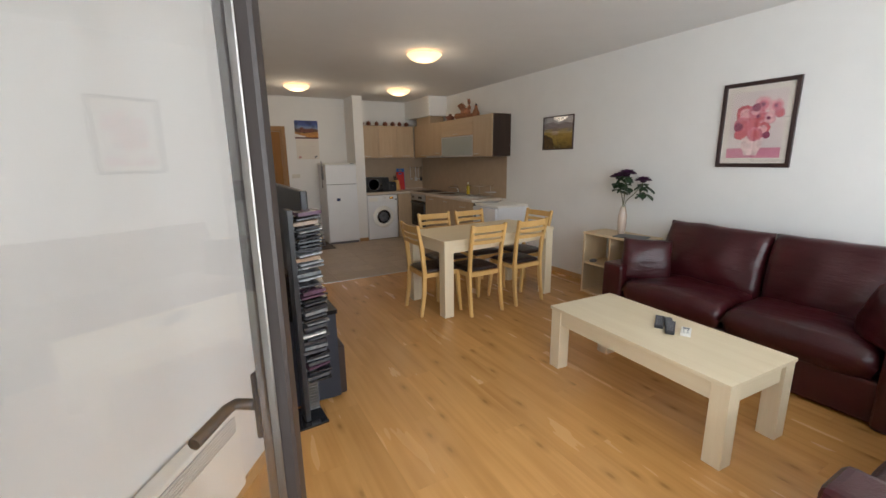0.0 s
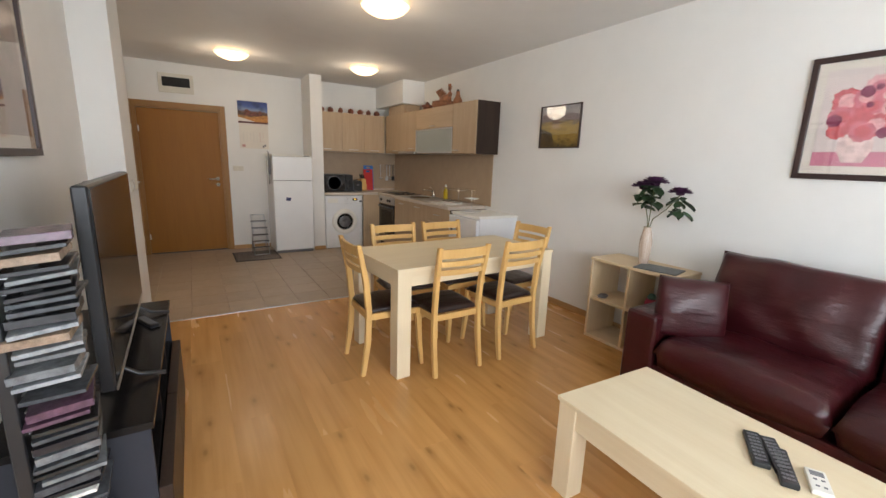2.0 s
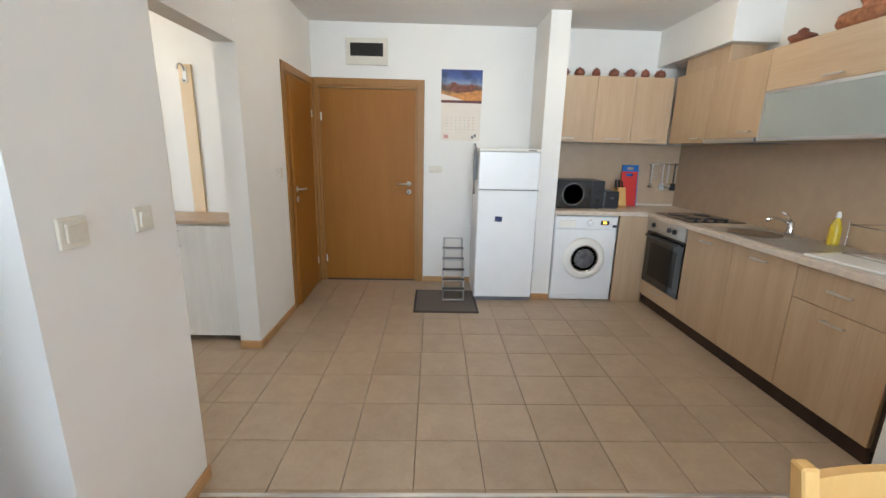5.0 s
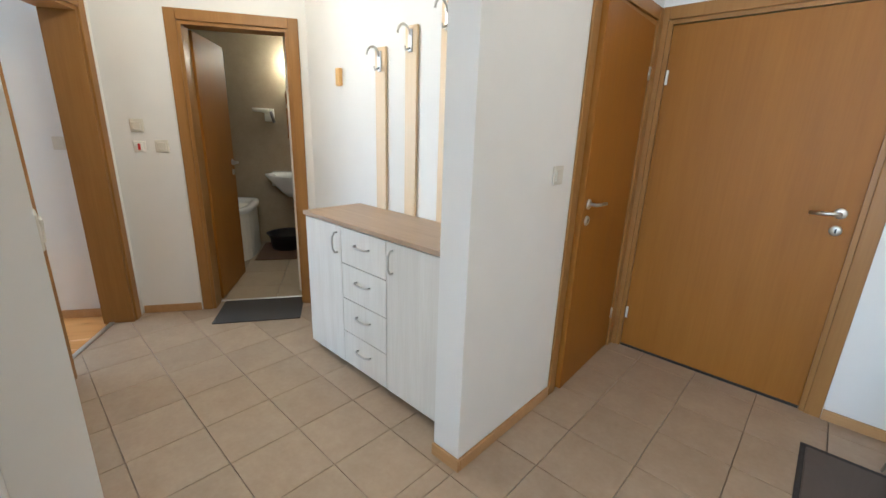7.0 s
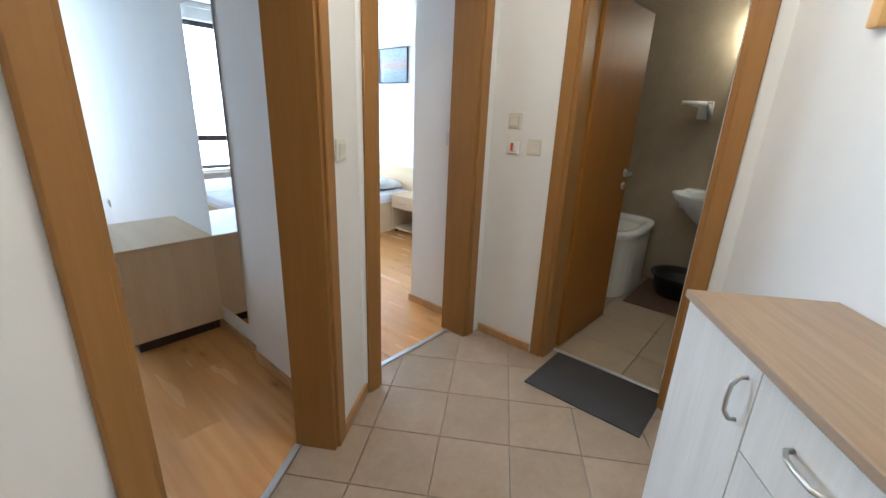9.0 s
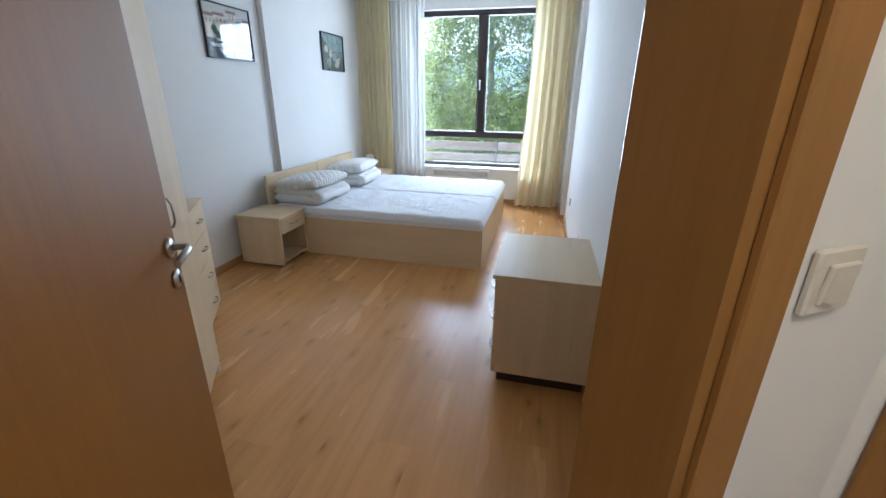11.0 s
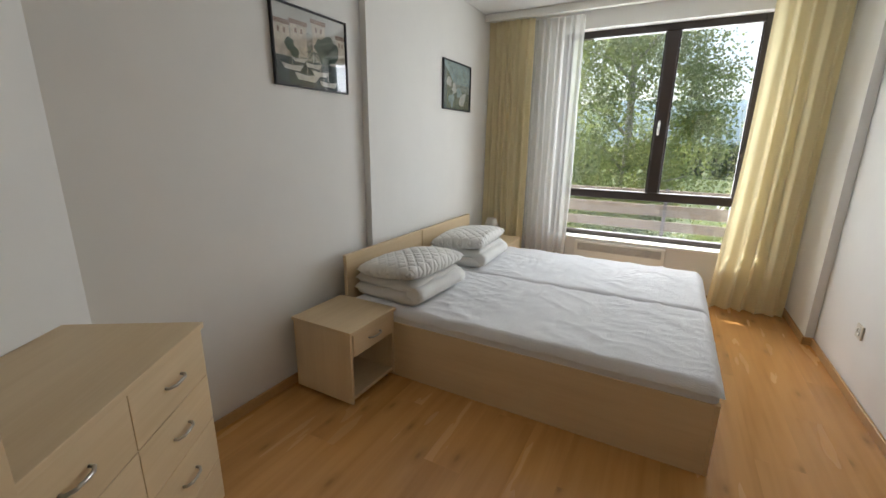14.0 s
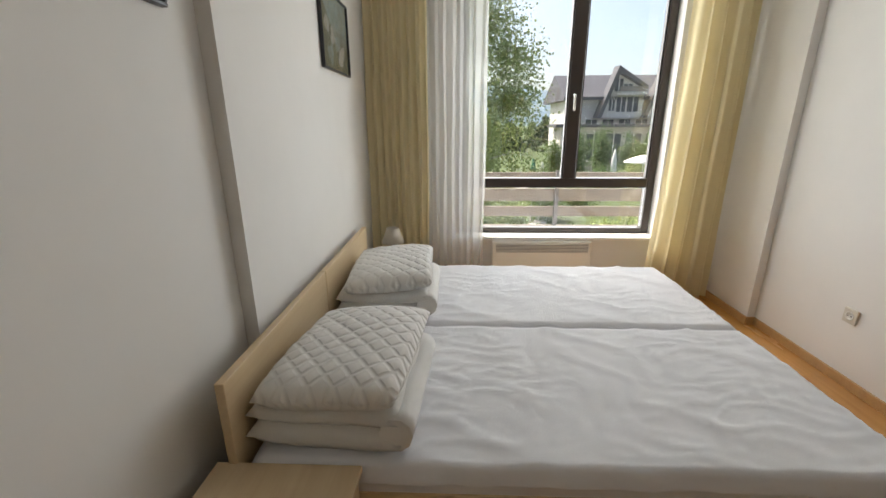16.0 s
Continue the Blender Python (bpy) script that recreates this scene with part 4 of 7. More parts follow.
def art(name, stops, scale, stretch, rot=0.0, noise_scale=7.0):
    """Painted field: bands of colour broken up by brush-like noise."""
    m, nt, bs, ln = shader(name)
    tc = nt.nodes.new("ShaderNodeTexCoord")
    mp = nt.nodes.new("ShaderNodeMapping")
    mp.inputs["Scale"].default_value = stretch
    ln.new(tc.outputs["Object"], mp.inputs["Vector"])
    n1 = noise_of(nt, mp.outputs[0], noise_scale, 6, 0.65)
    v = node(nt, "ShaderNodeTexVoronoi", Scale=noise_scale * 2.2)
    ln.new(mp.outputs[0], v.inputs["Vector"])
    sep = nt.nodes.new("ShaderNodeSeparateXYZ")
    ln.new(tc.outputs["Object"], sep.inputs[0])
    ma = nt.nodes.new("ShaderNodeMath")
    ma.operation = "MULTIPLY_ADD"
    ma.inputs[1].default_value, ma.inputs[2].default_value = scale, 0.5
    ln.new(sep.outputs[2], ma.inputs[0])
    mb = nt.nodes.new("ShaderNodeMath")
    mb.operation = "MULTIPLY_ADD"
    mb.inputs[1].default_value = 0.55
    ln.new(n1, mb.inputs[0])
    mc = nt.nodes.new("ShaderNodeMath")
    mc.operation = "ADD"
    mc.inputs[1].default_value = -0.27
    ln.new(ma.outputs[0], mc.inputs[0])
    ln.new(mc.outputs[0], mb.inputs[2])
    col = ramp(nt, mb.outputs[0], stops)
    col = mix(nt, 0.75, col, ramp(nt, v.outputs[0], ((0.08, (0.25, 0.25, 0.25)), (0.5, (1.0, 1.0, 1.0)))), "MULTIPLY")
    ln.new(col, bs.inputs["Base Color"])
    bs.inputs["Roughness"].default_value = 0.55
    return m


def paint_field(material):
    return lambda t, w, h: part("print", box(-w / 2, w / 2, -0.009, -0.0065, -h / 2, h / 2), material, t)


PINKS = [plain("print_rose_%s" % n, c, 0.6, vary=0.22, scale=45) for n, c in (("pale", (0.72, 0.40, 0.42)), ("mid", (0.62, 0.20, 0.25)), ("coral", (0.60, 0.14, 0.16)), ("deep", (0.26, 0.05, 0.11)))]


def paint_flowers(t, w, h):
    """A vase on a pink table with a loose bunch of large ragged flowers above it."""
    part("print", box(-w / 2, w / 2, -0.009, -0.0065, -h / 2, h / 2), plain("print_ground", (0.70, 0.61, 0.58), 0.7, vary=0.05), t, "pale grey-pink ground")
    part("table_band", box(-w / 2, w / 2, -0.0095, -0.0091, -h / 2, -h / 2 + 0.15 * h), plain("print_band", (0.62, 0.24, 0.32), 0.7, vary=0.10, scale=14), t)
    vs = prism([(-0.045, 0), (0.045, 0), (0.075, 0.07), (0.075, 0.12), (0.060, 0.16), (-0.060, 0.16), (-0.075, 0.12), (-0.075, 0.07)], 0, 0.0005)
    part("painted_vase", vs, plain("print_vase", (0.72, 0.55, 0.52), 0.7, vary=0.22, scale=26), t, "", pose(-0.015, -0.0096, -h / 2 + 0.02, 90, 0, 0))
    r = random.Random(11)
    blooms = ((-0.09, 0.085, 0.065, 2), (0.035, 0.145, 0.062, 0), (0.125, 0.125, 0.050, 0), (0.085, 0.035, 0.052, 0), (0.01, 0.055, 0.060, 1), (-0.035, -0.03, 0.066, 2), (0.045, -0.05, 0.060, 2), (-0.105, -0.075, 0.046, 2), (-0.10, 0.0, 0.055, 1), (-0.015, 0.10, 0.048, 1), (0.0, -0.085, 0.055, 1), (0.155, 0.07, 0.036, 1), (-0.125, -0.02, 0.034, 3), (0.085, -0.095, 0.026, 3), (-0.01, 0.125, 0.030, 3))
    for k, (x, z, rad, tone) in enumerate(blooms):
        n = 22
        ragged = [rad * (1 + (0.05 if i % 2 else -0.04) + r.uniform(-0.10, 0.12)) for i in range(n)]
        poly = [(q * math.cos(2 * math.pi * i / n), q * math.sin(2 * math.pi * i / n)) for i, q in enumerate(ragged)]
        f = part("painted_flower", prism(poly, 0, 0.0004), PINKS[tone], t, "", pose(x, -0.0101 - 0.00004 * k, z + 0.01, 90, 0, 0))
        if tone < 3:
            inner = PINKS[min(2, tone + 1)] if k % 3 else PINKS[0]
            part("painted_petals", prism([(0.62 * a + 0.004, 0.62 * b - 0.003) for a, b in poly], 0.0004, 0.00055), inner, f)
            if k in (1, 3, 2, 4):
                part("painted_heart", prism([(0.26 * a, 0.26 * b) for a, b in poly], 0.00055, 0.0007), PINKS[3], f)


DARKFRAME = plain("dark_brown_frame", (0.040, 0.022, 0.020), 0.35, vary=0.15)
BLACKFRAME = plain("thin_black_frame", (0.02, 0.02, 0.022), 0.3)
picture("flower_picture", 0.545, 0.68, pose(E_X - 0.001, 1.757, 1.74, 0, 0, -90), paint_flowers, "dark framed print of pink flowers in a vase", DARKFRAME, 0.032, 0.045)
FIELD = art("yellow_landscape", ((0.0, (0.12, 0.09, 0.03)), (0.35, (0.42, 0.28, 0.06)), (0.55, (0.50, 0.34, 0.10)), (0.64, (0.22, 0.17, 0.10)), (0.72, (0.30, 0.27, 0.28)), (0.85, (0.45, 0.43, 0.43))), 2.4, (1, 1, 1.6), 0, 9)
p = picture("landscape_picture", 0.53, 0.415, pose(E_X - 0.001, 3.985, 1.805, 0, 0, -90), paint_field(FIELD), "thin framed painting of yellow fields with a cottage", DARKFRAME, 0.012)
part("painted_cottage", prism([(-0.05, 0), (0.05, 0), (0.05, 0.05), (0.0, 0.085), (-0.05, 0.05)], 0, 0.0006), plain("print_cottage", (0.55, 0.40, 0.26), 0.7, vary=0.2), p, "", pose(-0.05, -0.0095, -0.02, 90, 0, 0))
part("painted_roof", prism([(-0.06, 0.045), (0.06, 0.045), (0.03, 0.085), (-0.03, 0.088)], 0.0006, 0.0009), plain("print_roof", (0.20, 0.13, 0.10), 0.7, vary=0.2), p, "", pose(-0.05, -0.0095, -0.02, 90, 0, 0))
part("painted_sky", box(-0.252, 0.252, -0.0094, -0.0091, 0.10, 0.195), plain("print_sky", (0.42, 0.40, 0.40), 0.7, vary=0.25, scale=9), p)
part("painted_hills", prism([(-0.252, 0.0), (0.252, 0.0), (0.252, 0.05), (0.12, 0.07), (0.0, 0.055), (-0.10, 0.085), (-0.252, 0.06)], 0, 0.0004), plain("print_far_hills", (0.24, 0.19, 0.20), 0.7, vary=0.3, scale=16), p, "", pose(0, -0.0095, 0.055, 90, 0, 0))
part("painted_bank", prism([(-0.252, -0.19), (-0.05, -0.19), (-0.10, -0.06), (-0.252, -0.01)], 0, 0.0003), plain("print_shadow_bank", (0.10, 0.07, 0.035), 0.7, vary=0.4, scale=30), p, "", pose(0, -0.0095, 0.0, 90, 0, 0))
DUSK = art("brown_print", ((0.0, (0.20, 0.13, 0.12)), (0.4, (0.34, 0.22, 0.20)), (0.7, (0.42, 0.30, 0.28)), (1.0, (0.30, 0.2, 0.2))), 1.2, (1, 1, 1), 0, 5)
picture("portrait_picture", 0.54, 0.68, pose(0.099, 3.225, 1.735, 0, 0, 90), paint_field(DUSK), "dark framed brownish print above the television", DARKFRAME, 0.03, 0.05)

# television on its stand
t = thing("tv_stand", "low black-brown television stand with open bays and drawers", "tv stand", pose(0.125, 2.37, 0))
part("top", box(-0.005, 0.395, -0.004, 1.284, 0.575, 0.600, 0.002), BLACKWOOD, t)
for y in (0.0, 1.26):
    part("side_panel", box(0, 0.385, y, y + 0.02, 0.02, 0.5745, 0.001), SLATE, t)
part("bottom", box(0, 0.385, 0.0205, 1.2595, 0.03, 0.05), BLACKWOOD, t)
part("back", box(0, 0.006, 0.0205, 1.2595, 0.0505, 0.5745), BLACKWOOD, t)
part("middle_shelf", box(0.007, 0.38, 0.0205, 1.2595, 0.34, 0.36), BLACKWOOD, t)
for y in (0.42, 0.84):
    part("divider", box(0.007, 0.38, y - 0.009, y + 0.009, 0.3605, 0.5745), BLACKWOOD, t)
for k in range(2):
    part("drawer_front", box(0.386, 0.425, 0.004 + 0.638 * k, 0.636 + 0.638 * k, 0.03, 0.352, 0.002), WENGE, t)
for x, y in ((0.04, 0.05), (0.34, 0.05), (0.04, 1.23), (0.34, 1.23)):
    part("foot", box(x - 0.02, x + 0.02, y - 0.02, y + 0.02, 0, 0.0205), BPLASTIC, t)
t = thing("television", "large black flat-screen television, switched off, on the stand", "television", pose(0.415, 3.05, 0.6005, 0, 0, 91))
part("housing", box(-0.555, 0.555, 0.004, 0.045, 0.065, 0.725, 0.006), BPLASTIC, t)
part("screen", box(-0.543, 0.543, 0.001, 0.0035, 0.085, 0.715), SCREEN, t, "dark glossy screen")
part("bottom_bezel", box(-0.555, 0.555, -0.002, 0.0035, 0.065, 0.079, 0.002), SATIN, t)
for sx in (-0.36, 0.36):
    part("stand_foot", tube(((sx, -0.12, 0.008), (sx, -0.04, 0.020), (sx, 0.02, 0.068), (sx, 0.08, 0.02), (sx, 0.13, 0.008)), 0.008, 6), BPLASTIC, t)
t = thing("tv_remote", "black remote control on the television stand", "remote control", pose(0.44, 3.30, 0.6005, 0, 0, 25))
part("body", box(-0.022, 0.022, -0.09, 0.09, 0, 0.016, 0.004), BPLASTIC, t)
part("key_field", box(-0.015, 0.015, -0.07, 0.07, 0.0158, 0.0175), GPLASTIC, t)


# towers of CDs
CDM = [plain("cd_case_%d" % k, c, 0.25, vary=0.3, scale=40) for k, c in enumerate(((0.02, 0.02, 0.025), (0.06, 0.065, 0.075), (0.16, 0.17, 0.18), (0.72, 0.72, 0.70), (0.30, 0.32, 0.34), (0.10, 0.05, 0.08), (0.06, 0.08, 0.12), (0.28, 0.20, 0.14), (0.02, 0.02, 0.02)))]


def cd_tower(m, seed, label, full=0.24):
    t = thing("cd_tower", label, "cd rack", m, "towers of discs")
    part("base_plate", box(-0.185, 0.035, -0.10, 0.12, 0, 0.014, 0.002), DARKGLASS, t)
    part("column", box(-0.085, -0.055, -0.05, 0.05, 0.0145, 1.25, 0.003), BPLASTIC, t)
    r = random.Random(seed)
    z, k = 0.06, 0
    while z < 1.235:
        part("prong", box(-0.0545, 0.012, -0.012, 0.012, z, z + 0.0025), ALU, t)
        if z > full and r.random() > 0.06:
            h = 0.0105 if r.random() < 0.75 else 0.020
            m2 = pose(0.012 + r.uniform(-0.008, 0.014), r.uniform(-0.006, 0.006), z + 0.003, r.uniform(-1, 2), r.uniform(-7, -2), r.uniform(-6, 6))
            part("disc_case", box(-0.062, 0.064, -0.071, 0.071, 0, h, 0.001), CDM[min(8, int(r.random() ** 1.4 * 9))] if r.random() > 0.45 else CDM[k % 3], t, "", m2)
            z += h + 0.009
            k += 1
        else:
            z += 0.018
    return t


cd_tower(pose(0.335, 2.248, 0, 0, 0, 4), 5, "black tower full of plastic disc cases on a glass base")
cd_tower(pose(0.235, 4.05, 0, 0, 0, 0), 9, "second black tower of disc cases beside the television", 0.05)

# convector heater on the near wall
def heater(name, length, height, m, label):
    """x along the wall, facing -y, back plane at y = 0."""
    t = thing(name, label, "heater", m)
    part("body", box(0, length, -0.075, -0.012, 0, height, 0.008, None, 2), WPLASTIC, t)
    part("bracket", box(0.1, length - 0.1, -0.0115, 0, 0.05, height - 0.08), WPLASTIC, t)
    part("grille_recess", box(0.03, length - 0.03, -0.0765, -0.0752, height - 0.095, height - 0.02), GPLASTIC, t)
    for k in range(6):
        z = height - 0.09 + 0.0125 * k
        part("slat", box(0.03, length - 0.03, -0.082, -0.0766, z, z + 0.005), WPLASTIC, t)
    return t


heater("convector_heater", 1.25, 0.37, BF @ pose(-1.084, 0.15, 0.12, 0, 0, 90), "white wall convector heater beside the balcony door")


# switches and sockets
def plate(name, m, label, w=0.082, h=0.082, rockers=1, socket=False, material=None):
    """Wall plate; faces -y."""
    t = thing(name, label, "socket" if socket else "switch", m)
    part("frame", box(-w / 2, w / 2, -0.010, 0, -h / 2, h / 2, 0.003), material or CREAM, t)
    if socket:
        part("well", lathe(((0.024, 0), (0.024, 0.003), (0.019, 0.003), (0.019, 0.001), (0.0, 0.001)), 20, pose(0, -0.010, 0, 90, 0, 0)), WPLASTIC, t)
        for s in (-1, 1):
            part("hole", lathe(((0.0035, 0), (0.0035, 0.0018)), 8, pose(s * 0.0095, -0.0110, 0, 90, 0, 0)), BPLASTIC, t)
    else:
        for k in range(rockers):
            x = (k - (rockers - 1) / 2) * (w * 0.9 / rockers)
            ww = w * 0.62 / rockers if rockers == 1 else w * 0.4 / rockers * 1.6
            part("rocker", box(x - ww / 2, x + ww / 2, -0.016, -0.0095, -h * 0.31, h * 0.31, 0.002, pose(0, 0, 0, 3, 0, 0)), material or CREAM, t)
    return t


plate("light_switch", pose(0.309, 4.90, 1.178, 0, 0, 90), "cream single light switch on the wall pier")
plate("light_switch", pose(0.309, 4.625, 1.185, 0, 0, 90), "cream single light switch on the wall pier", 0.095, 0.085)
plate("light_switch", pose(1.30, N_Y - 0.001, 1.226), "cream double light switch beside the entrance door", 0.14, 0.07, 2)
plate("light_switch", pose(0.053, 6.885, 1.218, 0, 0, 90), "cream light switch beside the closet door")
plate("wall_socket", pose(0.099, 2.30, 0.30, 0, 0, 90), "cream wall socket near the television", socket=True)

t = thing("breaker_panel", "cream electrical breaker box with smoked door over the entrance", "breaker box", pose(0.605, N_Y - 0.001, 2.345))
part("housing", box(-0.205, 0.205, -0.022, 0, -0.125, 0.125, 0.005), CREAM, t)
part("window", box(-0.16, 0.16, -0.030, -0.0215, -0.045, 0.075, 0.003), DARKGLASS, t, "smoked plastic door")
part("latch", box(0.10, 0.15, -0.027, -0.0215, -0.10, -0.085, 0.002), CREAM, t)

t = thing("wall_calendar", "hanging wall calendar with a photo of a castle ruin", "calendar", pose(1.545, N_Y - 0.001, 1.86, 0, 0, 0))
part("photo", box(-0.205, 0.205, -0.006, -0.002, -0.1575, 0.1575), art("ruin_photo", ((0.0, (0.45, 0.17, 0.03)), (0.30, (0.52, 0.24, 0.06)), (0.42, (0.10, 0.05, 0.03)), (0.52, (0.16, 0.08, 0.05)), (0.58, (0.22, 0.27, 0.42)), (0.75, (0.06, 0.10, 0.30)), (1.0, (0.03, 0.05, 0.20))), 3.3, (1, 1, 1), 0, 4), t, "", pose(0, 0, 0.1875))
part("ruin", prism([(-0.13, -0.05), (0.12, -0.05), (0.13, 0.0), (0.10, 0.03), (0.07, 0.0), (0.02, 0.01), (-0.02, -0.005), (-0.06, 0.035), (-0.10, 0.04), (-0.12, 0.0)], 0, 0.0004), plain("ruin_print", (0.16, 0.05, 0.03), 0.6, vary=0.5, scale=40), t, "", pose(0, -0.0061, 0.19, 90, 0, 0))
part("band", box(-0.205, 0.205, -0.0065, -0.0061, 0.03, 0.055), plain("maroon_print", (0.10, 0.03, 0.03), 0.6), t)
part("month_sheet", box(-0.20, 0.20, -0.005, -0.001, -0.335, 0.0295), PAPER, t)
FAINT = plain("faint_grey_print", (0.50, 0.48, 0.46), 0.8)
FAINTRED = plain("faint_red_print", (0.55, 0.30, 0.27), 0.8)
for r_ in range(5):
    for c_ in range(7):
        part("date_mark", box(-0.150 + 0.045 * c_, -0.136 + 0.045 * c_, -0.0056, -0.0051, -0.110 - 0.030 * r_, -0.104 - 0.030 * r_), FAINT if c_ < 5 else FAINTRED, t)
part("printed_mark", box(-0.17, -0.125, -0.0056, -0.0051, -0.315, -0.28), FAINTRED, t)
part("printed_mark", box(0.11, 0.135, -0.0056, -0.0051, -0.315, -0.285), GPLASTIC, t)
part("printed_mark", box(0.138, 0.16, -0.0056, -0.0051, -0.300, -0.270), GPLASTIC, t)
part("painted_snow", prism([(-0.205, 0.0), (0.02, 0.0), (-0.10, 0.035), (-0.205, 0.06)], 0, 0.0003), PAPER, t, "", pose(0, -0.0063, 0.056, 90, 0, 0))
part("painted_meadow", prism([(0.02, 0.0), (0.205, 0.0), (0.205, 0.10), (-0.10, 0.055), (-0.10, 0.035)], 0, 0.0003), plain("orange_meadow", (0.52, 0.22, 0.05), 0.6, vary=0.3, scale=25), t, "", pose(0, -0.0063, 0.056, 90, 0, 0))

# ---- kitchen ----
def bar_handle(parent, m, length=0.13):
    """Slim bar handle along x, standing out in -y."""
    h = part("handle", box(-length / 2, length / 2, -0.030, -0.022, -0.005, 0.005, 0.002), SATIN, parent, "", m)
    for s in (-1, 1):
        part("post", box(s * length * 0.4 - 0.004, s * length * 0.4 + 0.004, -0.0219, 0, -0.004, 0.004), SATIN, h)
    return h


def unit(name, m, w, d, z0, z1, fronts, label, body_mat=None, group="", handles=True, plinth=0.0):
    """Cabinet: x across, front at y = 0 facing -y, depth d. fronts: (x0, x1, z0, z1, handle x, handle z, vertical)."""
    t = thing(name, label, "cabinet", m, group)
    part("body", box(0.001, w - 0.001, 0.019, d, z0, z1, 0.001), body_mat or OAKGREY[2], t)
    if plinth:
        part("plinth", box(0.001, w - 0.001, 0.03, 0.05, 0, z0 - 0.001), WENGE, t, "dark plinth")
    for x0, x1, a, b, hx, hz in fronts:
        f = part("door", box(x0 + 0.0015, x1 - 0.0015, 0, 0.018, a + 0.0015, b - 0.0015, 0.001), OAKGREY[2], t)
        if handles:
            bar_handle(f, pose(hx, 0, hz))
    return t


KE = pose(3.33, 7.355, 0, 0, 0, -90)          # east run: x grows towards the balcony
# base units of the east run (x measured from the corner towards the freezer)
t = thing("oven_unit", "sonoma oak oven housing with drawer under it", "cabinet", KE, "kitchen base units")
part("body", box(0.001, 0.619, 0.019, 0.535, 0.10, 0.853), OAKGREY[2], t)
part("plinth", box(0.001, 0.619, 0.03, 0.05, 0, 0.099), WENGE, t, "dark plinth")
f = part("drawer_front", box(0.002, 0.618, 0, 0.018, 0.102, 0.238, 0.001), OAKGREY[0], t)
bar_handle(f, pose(0.31, 0, 0.20))
ov = thing("oven", "built-in electric oven with dark glass door and steel panel", "oven", KE @ pose(0.012, 0, 0))
part("control_panel", box(0, 0.595, -0.004, 0.0185, 0.735, 0.85, 0.003), STEEL, ov, "brushed steel control panel")
for x in (0.10, 0.36, 0.44):
    k = part("knob", lathe(((0.022, 0), (0.020, 0.016), (0.0, 0.017)), 16, pose(x, -0.0045, 0.792, 90, 0, 0)), BPLASTIC, ov)
d = part("oven_door", box(0, 0.595, -0.004, 0.0185, 0.245, 0.728, 0.003), DARKGLASS, ov, "dark glass oven door")
part("door_handle", tube(((0.05, -0.004, 0.695), (0.05, -0.040, 0.695), (0.08, -0.045, 0.695), (0.515, -0.045, 0.695), (0.545, -0.040, 0.695), (0.545, -0.004, 0.695)), 0.009, 8), BPLASTIC, d)
part("inner_window", box(0.09, 0.505, -0.0052, -0.0041, 0.31, 0.63), SCREEN, d)
unit("base_unit", KE @ pose(0.62, 0, 0), 1.03, 0.535, 0.10, 0.853, ((0, 0.515, 0.10, 0.853, 0.26, 0.80), (0.515, 1.03, 0.10, 0.853, 0.77, 0.80)), "sonoma oak double base cabinet under the sink", group="kitchen base units", plinth=1)
unit("base_unit", KE @ pose(1.65, 0, 0), 0.56, 0.535, 0.10, 0.853, ((0, 0.56, 0.66, 0.853, 0.28, 0.76), (0, 0.56, 0.10, 0.658, 0.28, 0.60)), "sonoma oak base cabinet with top drawer", group="kitchen base units", plinth=1)
# dark board gives the black of the gap between worktop and freezer
solid("end_panel", box(3.335, E_X - 0.003, 5.116, 5.134, 0.10, 0.853, 0.001), WENGE, "dark board standing in for the shaded gap beside the freezer", "panel")
solid("filler_panel", box(3.055, 3.348, 7.362, 7.385, 0.0, 0.853, 0.001), OAKGREY[2], "sonoma oak filler panel beside the washing machine", "panel")
# worktop with cut-in hob and sink
wt = prism([(2.437, 7.345), (3.305, 7.345), (3.305, 5.135), (E_X - 0.002, 5.135), (E_X - 0.002, N_Y - 0.002), (2.437, N_Y - 0.002)], 0.855, 0.893, 0.003)
solid("worktop", wt, WORKTOP, "pale stone-look corner worktop of the kitchen", "worktop")
bsp = bmesh.new()
put_box(bsp, 2.437, E_X - 0.008, N_Y - 0.008, N_Y - 0.001, 0.894, 1.528)
put_box(bsp, E_X - 0.008, E_X - 0.001, 5.03, N_Y - 0.0085, 0.894, 1.528)
structure("splashback", bsp, SPLASH, "tan laminate splashback panel", "splashback")
solid("wall_trim", box(2.437, E_X - 0.02, N_Y - 0.022, N_Y - 0.0085, 0.8935, 0.915, 0.002), WORKTOP, "pale upstand strip along the worktop", "trim", kind="structure")
t = thing("hob", "black glass electric hob with knobs, set in the worktop", "hob", pose(3.60, 7.06, 0.8935))
part("glass", box(-0.235, 0.235, -0.27, 0.27, 0, 0.007, 0.002), DARKGLASS, t)
for x, y, r in ((-0.10, 0.13, 0.085), (0.12, 0.13, 0.07), (-0.09, -0.07, 0.07), (0.12, -0.08, 0.085)):
    part("plate", lathe(((r, 0.0072), (r * 0.96, 0.011), (0, 0.011)), 24, pose(x, y, 0)), BPLASTIC, t)
for k in range(4):
    part("knob", lathe(((0.018, 0.0072), (0.016, 0.024), (0, 0.026)), 14, pose(-0.16 + 0.085 * k, -0.225, 0)), BPLASTIC, t)
t = thing("kitchen_sink", "steel inset sink with drainer and mixer tap", "sink", pose(3.59, 6.18, 0.8935))
rim = bmesh.new()
